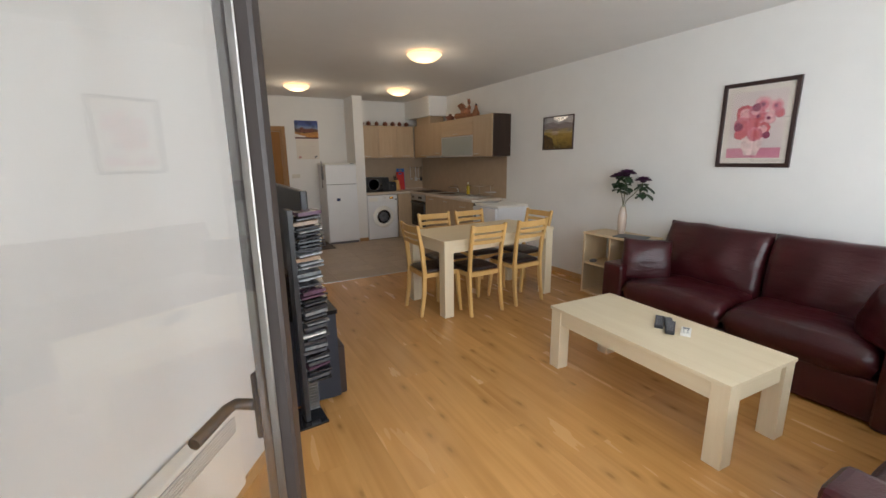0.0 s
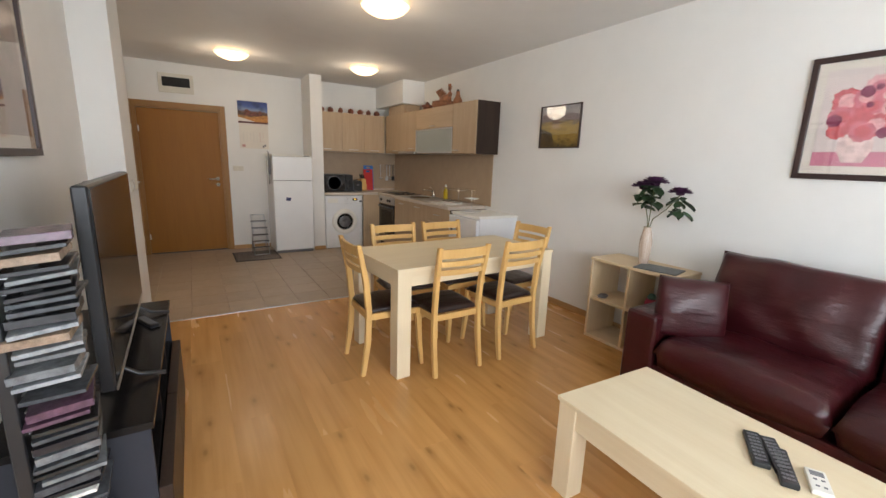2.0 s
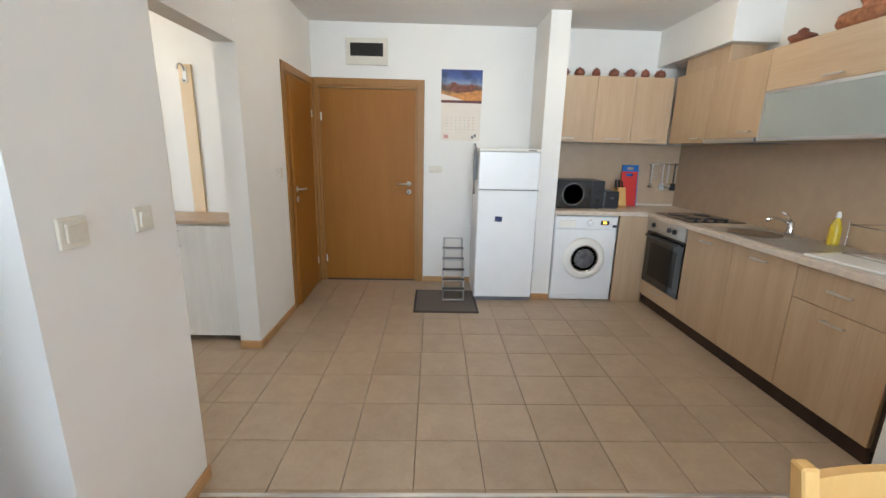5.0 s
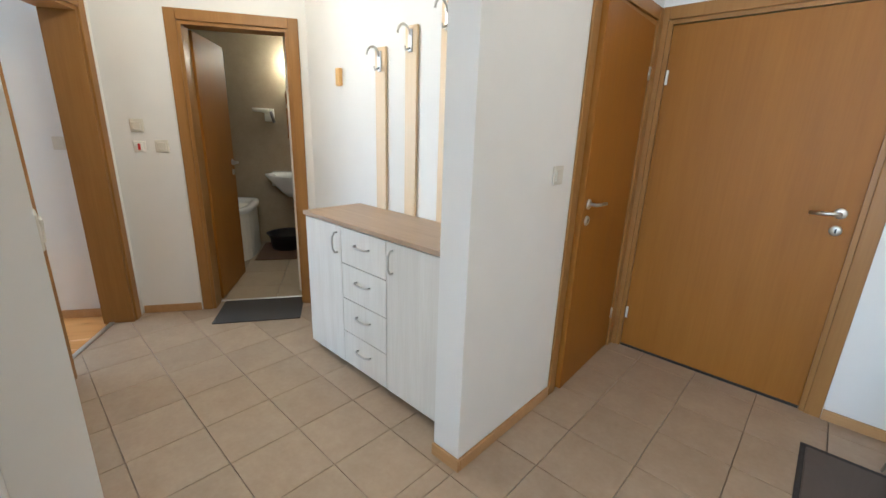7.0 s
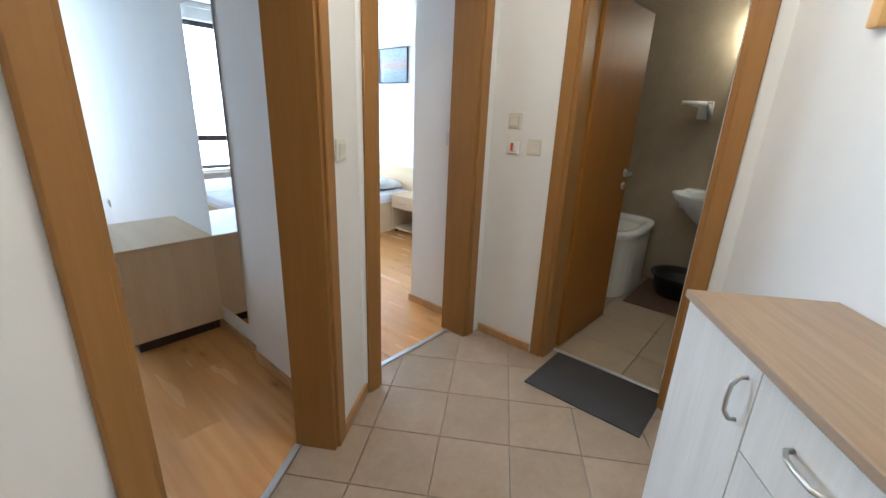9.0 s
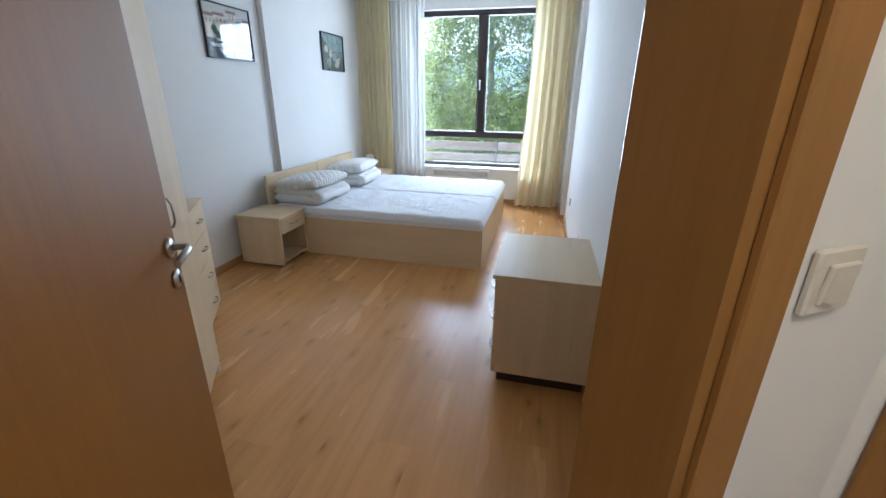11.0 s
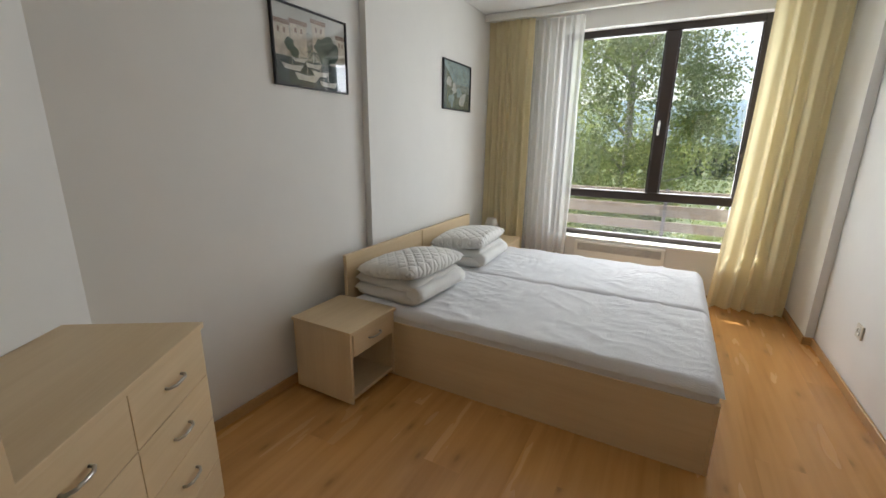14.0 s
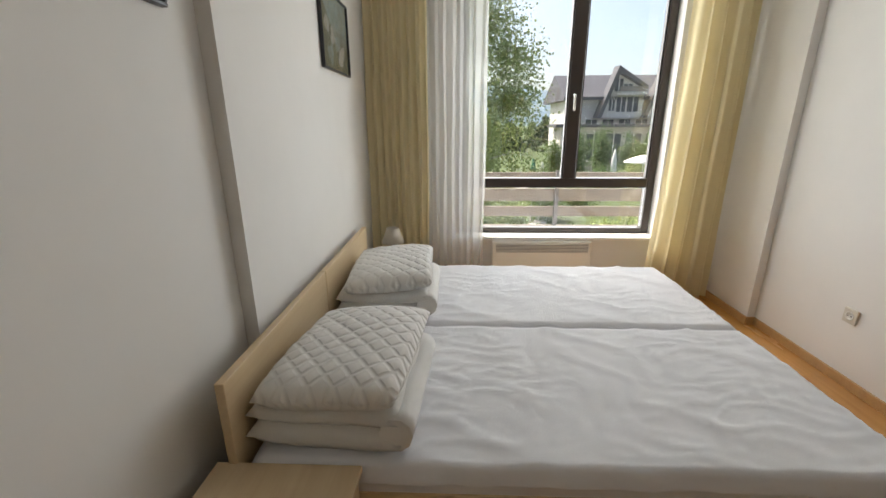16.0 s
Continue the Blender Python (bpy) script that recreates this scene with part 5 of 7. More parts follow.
for b in ((-0.23, 0.23, -0.42, -0.36, 0, 0.006), (-0.23, 0.23, 0.36, 0.42, 0, 0.006), (-0.23, -0.18, -0.36, 0.36, 0, 0.006), (0.14, 0.23, -0.36, 0.36, 0, 0.006), (-0.18, 0.14, -0.36, 0.0, 0, 0.004)):
    put_box(rim, *b, 0.001)
part("rim", rim, STEEL, t)
# nearly flat dish; darker steel paints in the shade of a deep bowl
part("bowl", lathe(((0.165, 0.004), (0.155, 0.0032), (0.13, 0.0015), (0.02, 0.0008), (0, 0.0006)), 28, pose(-0.02, 0.18, 0)), plain("sink_shade_steel", (0.32, 0.32, 0.32), 0.25, 1.0), t)
for k in range(7):
    part("drainer_rib", box(-0.15 + 0.04 * k, -0.14 + 0.04 * k, -0.34, -0.03, 0.004, 0.007, 0.001), STEEL, t)
tap = part("tap", lathe(((0.026, 0.006), (0.024, 0.03), (0.02, 0.05), (0.02, 0.10), (0.0, 0.105)), 16, pose(0.18, 0.12, 0)), CHROME, t)
part("spout", tube(((0.18, 0.12, 0.085), (0.10, 0.12, 0.12), (0.02, 0.12, 0.125), (0.0, 0.12, 0.105)), 0.011, 8), CHROME, tap)
part("tap_lever", tube(((0.18, 0.12, 0.10), (0.15, 0.12, 0.14), (0.10, 0.12, 0.165)), 0.007, 6), CHROME, tap)
t = thing("dish_soap", "yellow washing-up liquid bottle beside the sink", "bottle", pose(3.79, 6.00, 0.8935))
part("body", lathe(((0.030, 0), (0.032, 0.01), (0.032, 0.11), (0.022, 0.15), (0.012, 0.165), (0.012, 0.175), (0, 0.175)), 18), plain("yellow_liquid", (0.55, 0.40, 0.02), 0.2), t)
part("cap", lathe(((0.014, 0.1755), (0.013, 0.20), (0.006, 0.215), (0, 0.215)), 12), WPLASTIC, t)
t = thing("dish_rack", "chrome wire dish rack standing on the worktop", "dish rack", pose(3.70, 5.52, 0.8935))
for z in (0.02, 0.18):
    part("hoop", tube([(-0.13, -0.19, z), (0.13, -0.19, z), (0.13, 0.19, z), (-0.13, 0.19, z), (-0.13, -0.19, z)], 0.003, 5), CHROME, t)
for x in (-0.13, 0.13):
    for y in (-0.19, 0.19):
        part("post", tube([(x, y, 0), (x, y, 0.2)], 0.003, 5), CHROME, t)
for k in range(8):
    part("wire", tube([(-0.13, -0.16 + 0.045 * k, 0.02), (0.13, -0.16 + 0.045 * k, 0.02)], 0.002, 4), CHROME, t)
t = thing("cake_stand", "small two-tier white plate stand on the freezer lid", "plate stand", pose(3.50, 4.93, 0.8525))
part("plate", lathe(((0.02, 0.0), (0.11, 0.008), (0.13, 0.018), (0.11, 0.013), (0, 0.008)), 24), ENAMEL, t)
part("rod", tube([(0, 0, 0.008), (0, 0, 0.26)], 0.004, 6), CHROME, t)
part("plate", lathe(((0.01, 0.15), (0.075, 0.156), (0.09, 0.164), (0.075, 0.160), (0, 0.156)), 24), ENAMEL, t)
solid("tray", box(-0.14, 0.14, -0.19, 0.19, 0, 0.012, 0.004), WPLASTIC, "shallow white drip tray on the worktop", "tray", pose(3.52, 5.55, 0.8935, 0, 0, 6))

# wall cabinets
KW = pose(3.53, 7.56, 0, 0, 0, -90)
t = thing("wall_cabinet", "sonoma oak corner wall cabinet", "cabinet", KW, "kitchen wall cabinets")
part("body", box(0.0, 0.519, 0.019, 0.335, 1.53, 2.13), OAKGREY[2], t)
f = part("door", box(0.0, 0.518, 0, 0.018, 1.531, 2.129, 0.001), OAKGREY[2], t)
bar_handle(f, pose(0.42, 0, 1.57))
t = thing("wall_cabinet", "sonoma oak wall cabinet over the extractor hood", "cabinet", KW @ pose(0.52, 0, 0), "kitchen wall cabinets")
part("body", box(0.001, 0.579, 0.019, 0.335, 1.56, 2.13), OAKGREY[2], t)
f = part("door", box(0.0015, 0.5785, 0, 0.018, 1.562, 2.129, 0.001), OAKGREY[2], t)
bar_handle(f, pose(0.46, 0, 1.60))
t = thing("extractor_hood", "slim steel cooker hood under the wall cabinet", "cooker hood", KW @ pose(0.53, 0, 0))
part("visor", box(0, 0.56, -0.015, 0.33, 1.525, 1.559, 0.003), STEEL, t)
part("grille", box(0.05, 0.51, 0.03, 0.30, 1.521, 1.5248), GPLASTIC, t)
t = thing("wall_cabinet", "sonoma oak wall cabinet with frosted glass flap below", "cabinet", KW @ pose(1.10, 0, 0), "kitchen wall cabinets")
part("body", box(0.001, 0.999, 0.019, 0.335, 1.53, 2.13), OAKGREY[2], t)
f = part("door", box(0.0015, 0.9985, 0, 0.018, 1.861, 2.129, 0.001), OAKGREY[0], t)
bar_handle(f, pose(0.5, 0, 1.89))
f = part("glass_door", box(0.0015, 0.9985, 0.002, 0.016, 1.532, 1.859, 0.001), FROST, t, "frosted glass flap in steel frame")
for b in ((0.0015, 0.9985, -0.002, 0.0019, 1.532, 1.552), (0.0015, 0.9985, -0.002, 0.0019, 1.839, 1.859), (0.0015, 0.022, -0.002, 0.0019, 1.5525, 1.8385), (0.978, 0.9985, -0.002, 0.0019, 1.5525, 1.8385)):
    part("glass_frame", box(*b), ALU, f)
t = thing("wall_cabinet", "sonoma oak end wall cabinet with dark side panel", "cabinet", KW @ pose(2.10, 0, 0), "kitchen wall cabinets")
part("body", box(0.001, 0.489, 0.019, 0.335, 1.53, 2.13), OAKGREY[2], t)
f = part("door", box(0.0015, 0.50, 0, 0.018, 1.531, 2.129, 0.001), OAKGREY[2], t)
bar_handle(f, pose(0.10, 0, 1.57))
part("side_panel", box(0.490, 0.507, 0.019, 0.336, 1.529, 2.131), WENGE, t, "dark wenge side panel")
for k in range(3):
    x0 = 2.438 + 0.364 * k
    t = thing("wall_cabinet", "sonoma oak wall cabinet over the washing machine", "cabinet", pose(x0, 7.60, 0), "kitchen wall cabinets")
    part("body", box(0.001, 0.363, 0.019, 0.318, 1.53, 2.13), OAKGREY[2], t)
    f = part("door", box(0.0015, 0.3625, 0, 0.018, 1.531, 2.129, 0.001), OAKGREY[2], t)
    bar_handle(f, pose(0.10 if k == 0 else 0.18, 0, 1.565), 0.15)
solid("duct_cover", box(3.56, 3.84, 6.93, 7.50, 2.131, 2.269, 0.002), OAKGREY[2], "sonoma oak cover of the extractor duct", "duct")

# pots and figures on the cabinets
for k in range(7):
    t = thing("clay_pot", "small brown glazed clay pot with lid on the cabinet", "pot", pose(2.50 + 0.155 * k + 0.012 * math.sin(k * 5), 7.68, 2.1305, 0, 0, 40 * k), "row of clay pots")
    s = 0.95 + 0.12 * math.sin(k * 2.3)
    part("body", lathe(((0.030 * s, 0), (0.044 * s, 0.018), (0.048 * s, 0.035), (0.038 * s, 0.055), (0.034 * s, 0.060), (0.0, 0.060)), 16), TERRA, t)
    part("lid", lathe(((0.038 * s, 0.0605), (0.034 * s, 0.068), (0.012, 0.074), (0.010, 0.082), (0, 0.084)), 14), TERRA, t)
    for sgn in (-1, 1):
        part("lug", tube(((sgn * 0.042 * s, 0, 0.045), (sgn * 0.058 * s, 0, 0.046), (sgn * 0.050 * s, 0, 0.030)), 0.005, 5), TERRA, t)
STRAW = plain("straw_brown", (0.30, 0.12, 0.05), 0.7, vary=0.45, scale=35, bump=0.5)
CORAL = plain("painted_clay_tan", (0.32, 0.125, 0.055), 0.5, vary=0.75, scale=16)


def lump(seed, r, h, n=18):
    prof = [(0.0, 0.0)] + [(r * (0.75 + 0.5 * noise.noise(Vector((k * 0.9, seed, 0)))) * math.sin(math.pi * min(0.98, 0.25 + 0.75 * k / 8)), h * k / 8) for k in range(1, 8)] + [(0.0, h)]
    bm = lathe(prof, n)
    for v in bm.verts:
        d = 0.18 * r * noise.noise(v.co * 22 + Vector((seed, 0, 0)))
        v.co += Vector((v.co.x, v.co.y, 0)).normalized() * d if Vector((v.co.x, v.co.y, 0)).length > 1e-4 else Vector()
    return bm


solid("clay_hen", lump(3.0, 0.10, 0.14), TERRA, "brown clay hen dish on the wall cabinet", "ornament", pose(3.72, 6.47, 2.1305))
fig = bmesh.new()
put_lathe(fig, ((0.0, 0.0), (0.055, 0.01), (0.085, 0.06), (0.080, 0.11), (0.050, 0.15), (0.0, 0.165)), 16, None, (1.0, 1.45))
put_tube(fig, ((0, -0.07, 0.10), (0, -0.105, 0.17), (0, -0.100, 0.235), (0, -0.085, 0.27)), 0.045, 10, 0.024)
put_lathe(fig, ((0.0, -0.035), (0.028, -0.015), (0.032, 0.008), (0.018, 0.032), (0.0, 0.036)), 12, pose(0, -0.095, 0.275))
put_tube(fig, ((0, -0.12, 0.275), (0, -0.155, 0.265)), 0.010, 6, 0.002)
for k in range(4):
    put_tube(fig, ((0, -0.115 + 0.018 * k, 0.295), (0, -0.115 + 0.020 * k, 0.325 + 0.008 * (k % 2))), 0.009, 6, 0.003)
for k in range(7):
    a = 0.25 * (k - 3)
    put_tube(fig, ((a * 0.03, 0.07, 0.09), (a * 0.08, 0.11, 0.17), (a * 0.13, 0.12, 0.235 - 0.05 * abs(a)), (a * 0.15, 0.09, 0.265 - 0.08 * abs(a))), 0.026, 6, 0.010)
solid("rooster_figure", fig, CORAL, "brown and tan painted rooster figure on a straw nest", "ornament", pose(3.72, 5.97, 2.1305 + 0.058, 0, 0, 15) @ Matrix.Scale(0.80, 4))
solid("straw_nest", lathe(((0.0, 0), (0.15, 0.005), (0.18, 0.04), (0.17, 0.085), (0.13, 0.06), (0.0, 0.058)), 20), STRAW, "round straw nest on the wall cabinet", "basket", pose(3.71, 5.97, 2.1305))
t = thing("clay_jug", "small clay jug with a dark stopper on the cabinet", "jug", pose(3.72, 5.66, 2.1305))
part("body", lathe(((0.035, 0), (0.058, 0.04), (0.058, 0.08), (0.03, 0.13), (0.022, 0.17), (0.026, 0.185), (0, 0.185)), 18), STRAW, t)
part("stopper", lathe(((0.018, 0.1855), (0.018, 0.21), (0, 0.215)), 12), BPLASTIC, t)

# washing machine
t = thing("washing_machine", "white front-loading washing machine under the worktop", "washing machine", pose(2.445, 7.365, 0))
part("body", box(0, 0.595, 0.012, 0.52, 0.012, 0.845, 0.006, None, 2), ENAMEL, t)
part("front", box(0.004, 0.591, 0.0, 0.0115, 0.06, 0.72, 0.003), ENAMEL, t)
part("control_panel", box(0.004, 0.591, -0.006, 0.0115, 0.725, 0.842, 0.004), ENAMEL, t)
part("detergent_drawer", box(0.03, 0.19, -0.010, -0.0062, 0.735, 0.805, 0.003), WPLASTIC, t)
part("selector_knob", lathe(((0.030, 0), (0.026, 0.016), (0, 0.018)), 20, pose(0.33, -0.0062, 0.785, 90, 0, 0)), ENAMEL, t)
part("display", box(0.43, 0.51, -0.0075, -0.0062, 0.765, 0.805), BPLASTIC, t)
for k in range(2):
    part("lit_digit", box(0.452 + 0.02 * k, 0.462 + 0.02 * k, -0.0085, -0.0076, 0.775, 0.797), glow("amber_digit", (1.0, 0.5, 0.05), 2.0), t)
part("energy_sticker", box(0.545, 0.585, -0.0075, -0.0062, 0.69 + 0.05, 0.715 + 0.05), BPLASTIC, t)
ring = part("door_ring", lathe(((0.205, 0.0), (0.205, 0.012), (0.185, 0.028), (0.150, 0.032), (0.128, 0.020), (0.126, 0.0)), 40, pose(0.297, -0.0005, 0.435, 90, 0, 0)), WPLASTIC, t, "white plastic door ring")
# grey mottle paints reflections and the drum into the door glass
part("door_glass", lathe(((0.125, 0.0), (0.12, 0.014), (0.09, 0.024), (0.0, 0.028)), 32, pose(0.297, -0.0005, 0.435, 90, 0, 0)), plain("reflection_mottled_glass", (0.12, 0.12, 0.13), 0.10, vary=0.55, scale=14, coat=0.5), ring)
part("chrome_rim", lathe(((0.135, 0.022), (0.135, 0.030), (0.124, 0.030), (0.124, 0.022)), 36, pose(0.297, -0.0005, 0.435, 90, 0, 0)), CHROME, ring)
part("door_grip", box(0.46, 0.485, -0.034, -0.024, 0.40, 0.47, 0.004), WPLASTIC, ring)
for x in (0.05, 0.545):
    part("foot", lathe(((0.02, 0), (0.02, 0.0119)), 10, pose(x, 0.06, 0)), BPLASTIC, t)
part("kick_panel", box(0.004, 0.591, 0.002, 0.0115, 0.014, 0.058, 0.002), ENAMEL, t)

# fridge freezer
t = thing("fridge", "white two-door fridge freezer, freezer on top", "fridge", pose(1.688, 7.315, 0))
part("body", box(0.0, 0.552, 0.062, 0.57, 0.02, 1.425, 0.006), ENAMEL, t)
part("top", box(-0.003, 0.555, 0.01, 0.575, 1.4255, 1.45, 0.006), WPLASTIC, t)
d = part("freezer_door", box(0.0, 0.552, 0.0, 0.058, 1.083, 1.42, 0.010, None, 2), ENAMEL, t)
part("handle", box(0.553, 0.572, 0.004, 0.035, 1.10, 1.28, 0.008, None, 2), WPLASTIC, d)
d = part("fridge_door", box(0.0, 0.552, 0.0, 0.058, 0.045, 1.075, 0.010, None, 2), ENAMEL, t)
part("handle", box(0.553, 0.572, 0.004, 0.035, 0.86, 1.05, 0.008, None, 2), WPLASTIC, d)
part("gasket", box(0.01, 0.542, 0.0585, 0.0615, 0.05, 1.41), GPLASTIC, t)
part("plinth", box(0.01, 0.542, 0.03, 0.07, 0.0, 0.0445), GPLASTIC, t)
part("badge", box(0.44, 0.52, 0.0075, 0.0095, 1.432, 1.441), BPLASTIC, t)
solid("magnet", box(-0.033, 0.033, -0.004, -0.0005, -0.024, 0.024, 0.001), NAVY, "small dark blue magnet on the fridge door", "magnet", pose(1.888, 7.315, 0.81, 0, 5, 0))
t = thing("broom", "grey broom stick hanging beside the fridge", "broom", pose(1.665, 7.50, 0))
part("stick", tube(((0, 0, 1.02), (0.0, 0, 1.30), (0.004, 0, 1.47)), 0.011, 8), GPLASTIC, t)
part("hook", tube(((0.004, 0, 1.47), (0.0, 0.0, 1.49), (-0.01, 0.02, 1.485)), 0.005, 6), GPLASTIC, t)
part("holder", box(-0.012, 0.022, -0.035, -0.010, 1.16, 1.40, 0.004), GPLASTIC, t)

# chest freezer at the end of the run
t = thing("small_freezer", "low white freezer cabinet with pale top", "freezer", pose(3.335, 4.52, 0))
part("body", box(0.0, 0.53, 0.0, 0.565, 0.02, 0.825, 0.008, None, 2), ENAMEL, t)
part("lid", box(-0.012, 0.535, -0.005, 0.572, 0.8255, 0.852, 0.006), WPLASTIC, t)
part("door", box(-0.045, -0.0005, 0.004, 0.561, 0.06, 0.815, 0.008, None, 2), ENAMEL, t)
for x in (0.05, 0.48):
    for y in (0.05, 0.51):
        part("foot", lathe(((0.02, 0), (0.02, 0.0199)), 10, pose(x, y, 0)), BPLASTIC, t)
part("dial", lathe(((0.03, 0), (0.03, 0.006), (0, 0.007)), 20, pose(-0.0455, 0.50, 0.66, 0, -90, 0)), GPLASTIC, t)

# things on the north worktop
t = thing("microwave", "black microwave oven with round window ring", "microwave", pose(2.465, 7.50, 0.8935))
part("body", box(0, 0.47, 0.012, 0.36, 0.01, 0.275, 0.006), BPLASTIC, t)
d = part("door", box(0.002, 0.34, 0, 0.0115, 0.014, 0.272, 0.003), DARKGLASS, t)
part("door_ring", lathe(((0.108, 0.0), (0.108, 0.004), (0.100, 0.004), (0.100, 0.0)), 36, pose(0.165, -0.0005, 0.143, 90, 0, 0)), GPLASTIC, d)
part("control_panel", box(0.345, 0.468, 0, 0.0115, 0.014, 0.272, 0.003), BPLASTIC, t)
for z in (0.08, 0.17):
    part("knob", lathe(((0.022, 0), (0.02, 0.014), (0, 0.015)), 16, pose(0.405, -0.0005, z, 90, 0, 0)), BPLASTIC, t)
for x in (0.04, 0.43):
    for y in (0.05, 0.32):
        part("foot", lathe(((0.012, 0), (0.012, 0.0099)), 8, pose(x, y, 0)), BPLASTIC, t)
t = thing("toaster", "small black toaster on the worktop", "toaster", pose(2.955, 7.55, 0.8935))
part("body", box(0, 0.155, 0, 0.26, 0.008, 0.175, 0.015, None, 2), BPLASTIC, t)
part("base", box(0.008, 0.147, 0.008, 0.252, 0, 0.0078), GPLASTIC, t)
part("slot", box(0.05, 0.075, 0.04, 0.22, 0.1745, 0.1765), GPLASTIC, t)
part("lever", box(0.06, 0.095, -0.02, -0.0005, 0.10, 0.12, 0.003), GPLASTIC, t)
t = thing("knife_block", "light wooden knife block with black-handled knives", "knife block", pose(3.17, 7.66, 0.8935, 0, 0, 10))
part("block", box(-0.045, 0.045, -0.05, 0.06, 0, 0.19, 0.004, pose(0, 0, 0.012, -14, 0, 0)), CHAIRWOOD, t)
part("foot", box(-0.045, 0.045, -0.05, 0.07, 0.0, 0.014, 0.002), CHAIRWOOD, t)
for k in range(5):
    part("knife_handle", box(-0.034 + 0.017 * k - 0.006, -0.034 + 0.017 * k + 0.006, -0.02 + 0.03 * (k % 2), 0.0 + 0.03 * (k % 2), 0.19, 0.275 - 0.012 * (k % 3), 0.003, pose(0, 0, 0.012, -14, 0, 0)), BPLASTIC, t)
for nm, c, x0, x1, h, y in (("red", RED, 3.235, 3.40, 0.36, 7.80), ("blue", BLUE, 3.255, 3.425, 0.425, 7.835)):
    t = thing("cutting_board", nm + " plastic cutting board leaning on the splashback", "cutting board", pose((x0 + x1) / 2, y, 0.8935, -6, 0, 0), "plastic cutting boards")
    w = (x1 - x0) / 2
    bm = bmesh.new()
    for b in ((-w, w, 0, 0.010, 0.002, h - 0.05), (-w, -0.035, 0, 0.010, h - 0.05, h), (0.035, w, 0, 0.010, h - 0.05, h), (-0.035, 0.035, 0, 0.010, h - 0.02, h)):
        put_box(bm, *b)
    part("board", bm, c, t)
t = thing("utensil_rail", "wall rail with hanging steel kitchen utensils", "utensil rail", pose(3.69, N_Y - 0.0085, 1.335))
part("rail", tube(((-0.15, -0.03, 0), (0.15, -0.03, 0)), 0.005, 6), CHROME, t)
for s in (-0.14, 0.14):
    part("bracket", box(s - 0.008, s + 0.008, -0.034, 0, -0.012, 0.012, 0.002), CHROME, t)
for k in range(6):
    part("grid_wire", tube(((-0.11 + 0.03 * k, -0.012, -0.005), (-0.11 + 0.03 * k, -0.012, -0.13)), 0.0018, 4), CHROME, t)
for z in (-0.04, -0.13):
    part("grid_wire", tube(((-0.115, -0.012, z), (0.045, -0.012, z)), 0.0018, 4), CHROME, t)
for k, (x, c) in enumerate(((-0.12, STEEL), (0.0, STEEL), (0.055, STEEL), (0.12, BPLASTIC))):
    u = part("utensil", box(x - 0.007, x + 0.007, -0.038, -0.034, -0.20, -0.002, 0.001), c, t)
    if k in (0, 2):
        part("ladle_bowl", lathe(((0.0, 0), (0.022, 0.006), (0.034, 0.022), (0.031, 0.022), (0.02, 0.009), (0.0, 0.004)), 16, pose(x, -0.055, -0.245)), c, u)
    else:
        part("blade", box(x - 0.028, x + 0.028, -0.038, -0.035, -0.275, -0.20, 0.004), c, u)

# doormat and folding step ladder
t = thing("doormat", "brown ribbed doormat with dark border by the entrance", "doormat", pose(1.41, 7.29, 0.0))
part("mat_body", box(-0.275, 0.275, -0.265, 0.285, 0.0005, 0.008, 0.002), MAT_BROWN, t)
for b in ((-0.297, 0.297, -0.297, -0.266, 0.0005, 0.006), (-0.297, 0.297, 0.286, 0.31, 0.0005, 0.006), (-0.297, -0.276, -0.265, 0.285, 0.0005, 0.006), (0.276, 0.297, -0.265, 0.285, 0.0005, 0.006)):
    part("border", box(*b, 0.001), MAT_DARK, t)
t = thing("step_ladder", "small folded aluminium shoe rack with black bars by the fridge", "shoe rack", pose(1.485, 7.42, 0.008))
for sx in (-0.10, 0.10):
    part("upright", tube(((sx, -0.13, 0.0), (sx, -0.05, 0.20), (sx * 0.9, 0.10, 0.40), (sx * 0.9, 0.20, 0.55)), 0.008, 6), ALU, t)
    part("rear_leg", tube(((sx * 0.95, 0.20, 0.0), (sx * 0.95, 0.05, 0.25), (sx * 0.92, -0.06, 0.36)), 0.007, 6), ALU, t)
part("top_bar", tube(((-0.09, 0.20, 0.55), (0.09, 0.20, 0.55)), 0.008, 6), ALU, t)
part("foot_bar", tube(((-0.10, -0.13, 0.008), (0.10, -0.13, 0.008)), 0.008, 6), ALU, t)
for k, (y, z) in enumerate(((-0.11, 0.10), (-0.08, 0.185), (-0.03, 0.27), (0.05, 0.36), (0.12, 0.45))):
    part("tread", box(-0.105, 0.105, y - 0.025, y + 0.025, z, z + 0.022, 0.004), BPLASTIC if k < 3 else GPLASTIC, t, "black rubber-covered bar")
    part("tread_edge", tube(((-0.11, y - 0.028, z + 0.008), (0.11, y - 0.028, z + 0.008)), 0.005, 6), ALU, t)

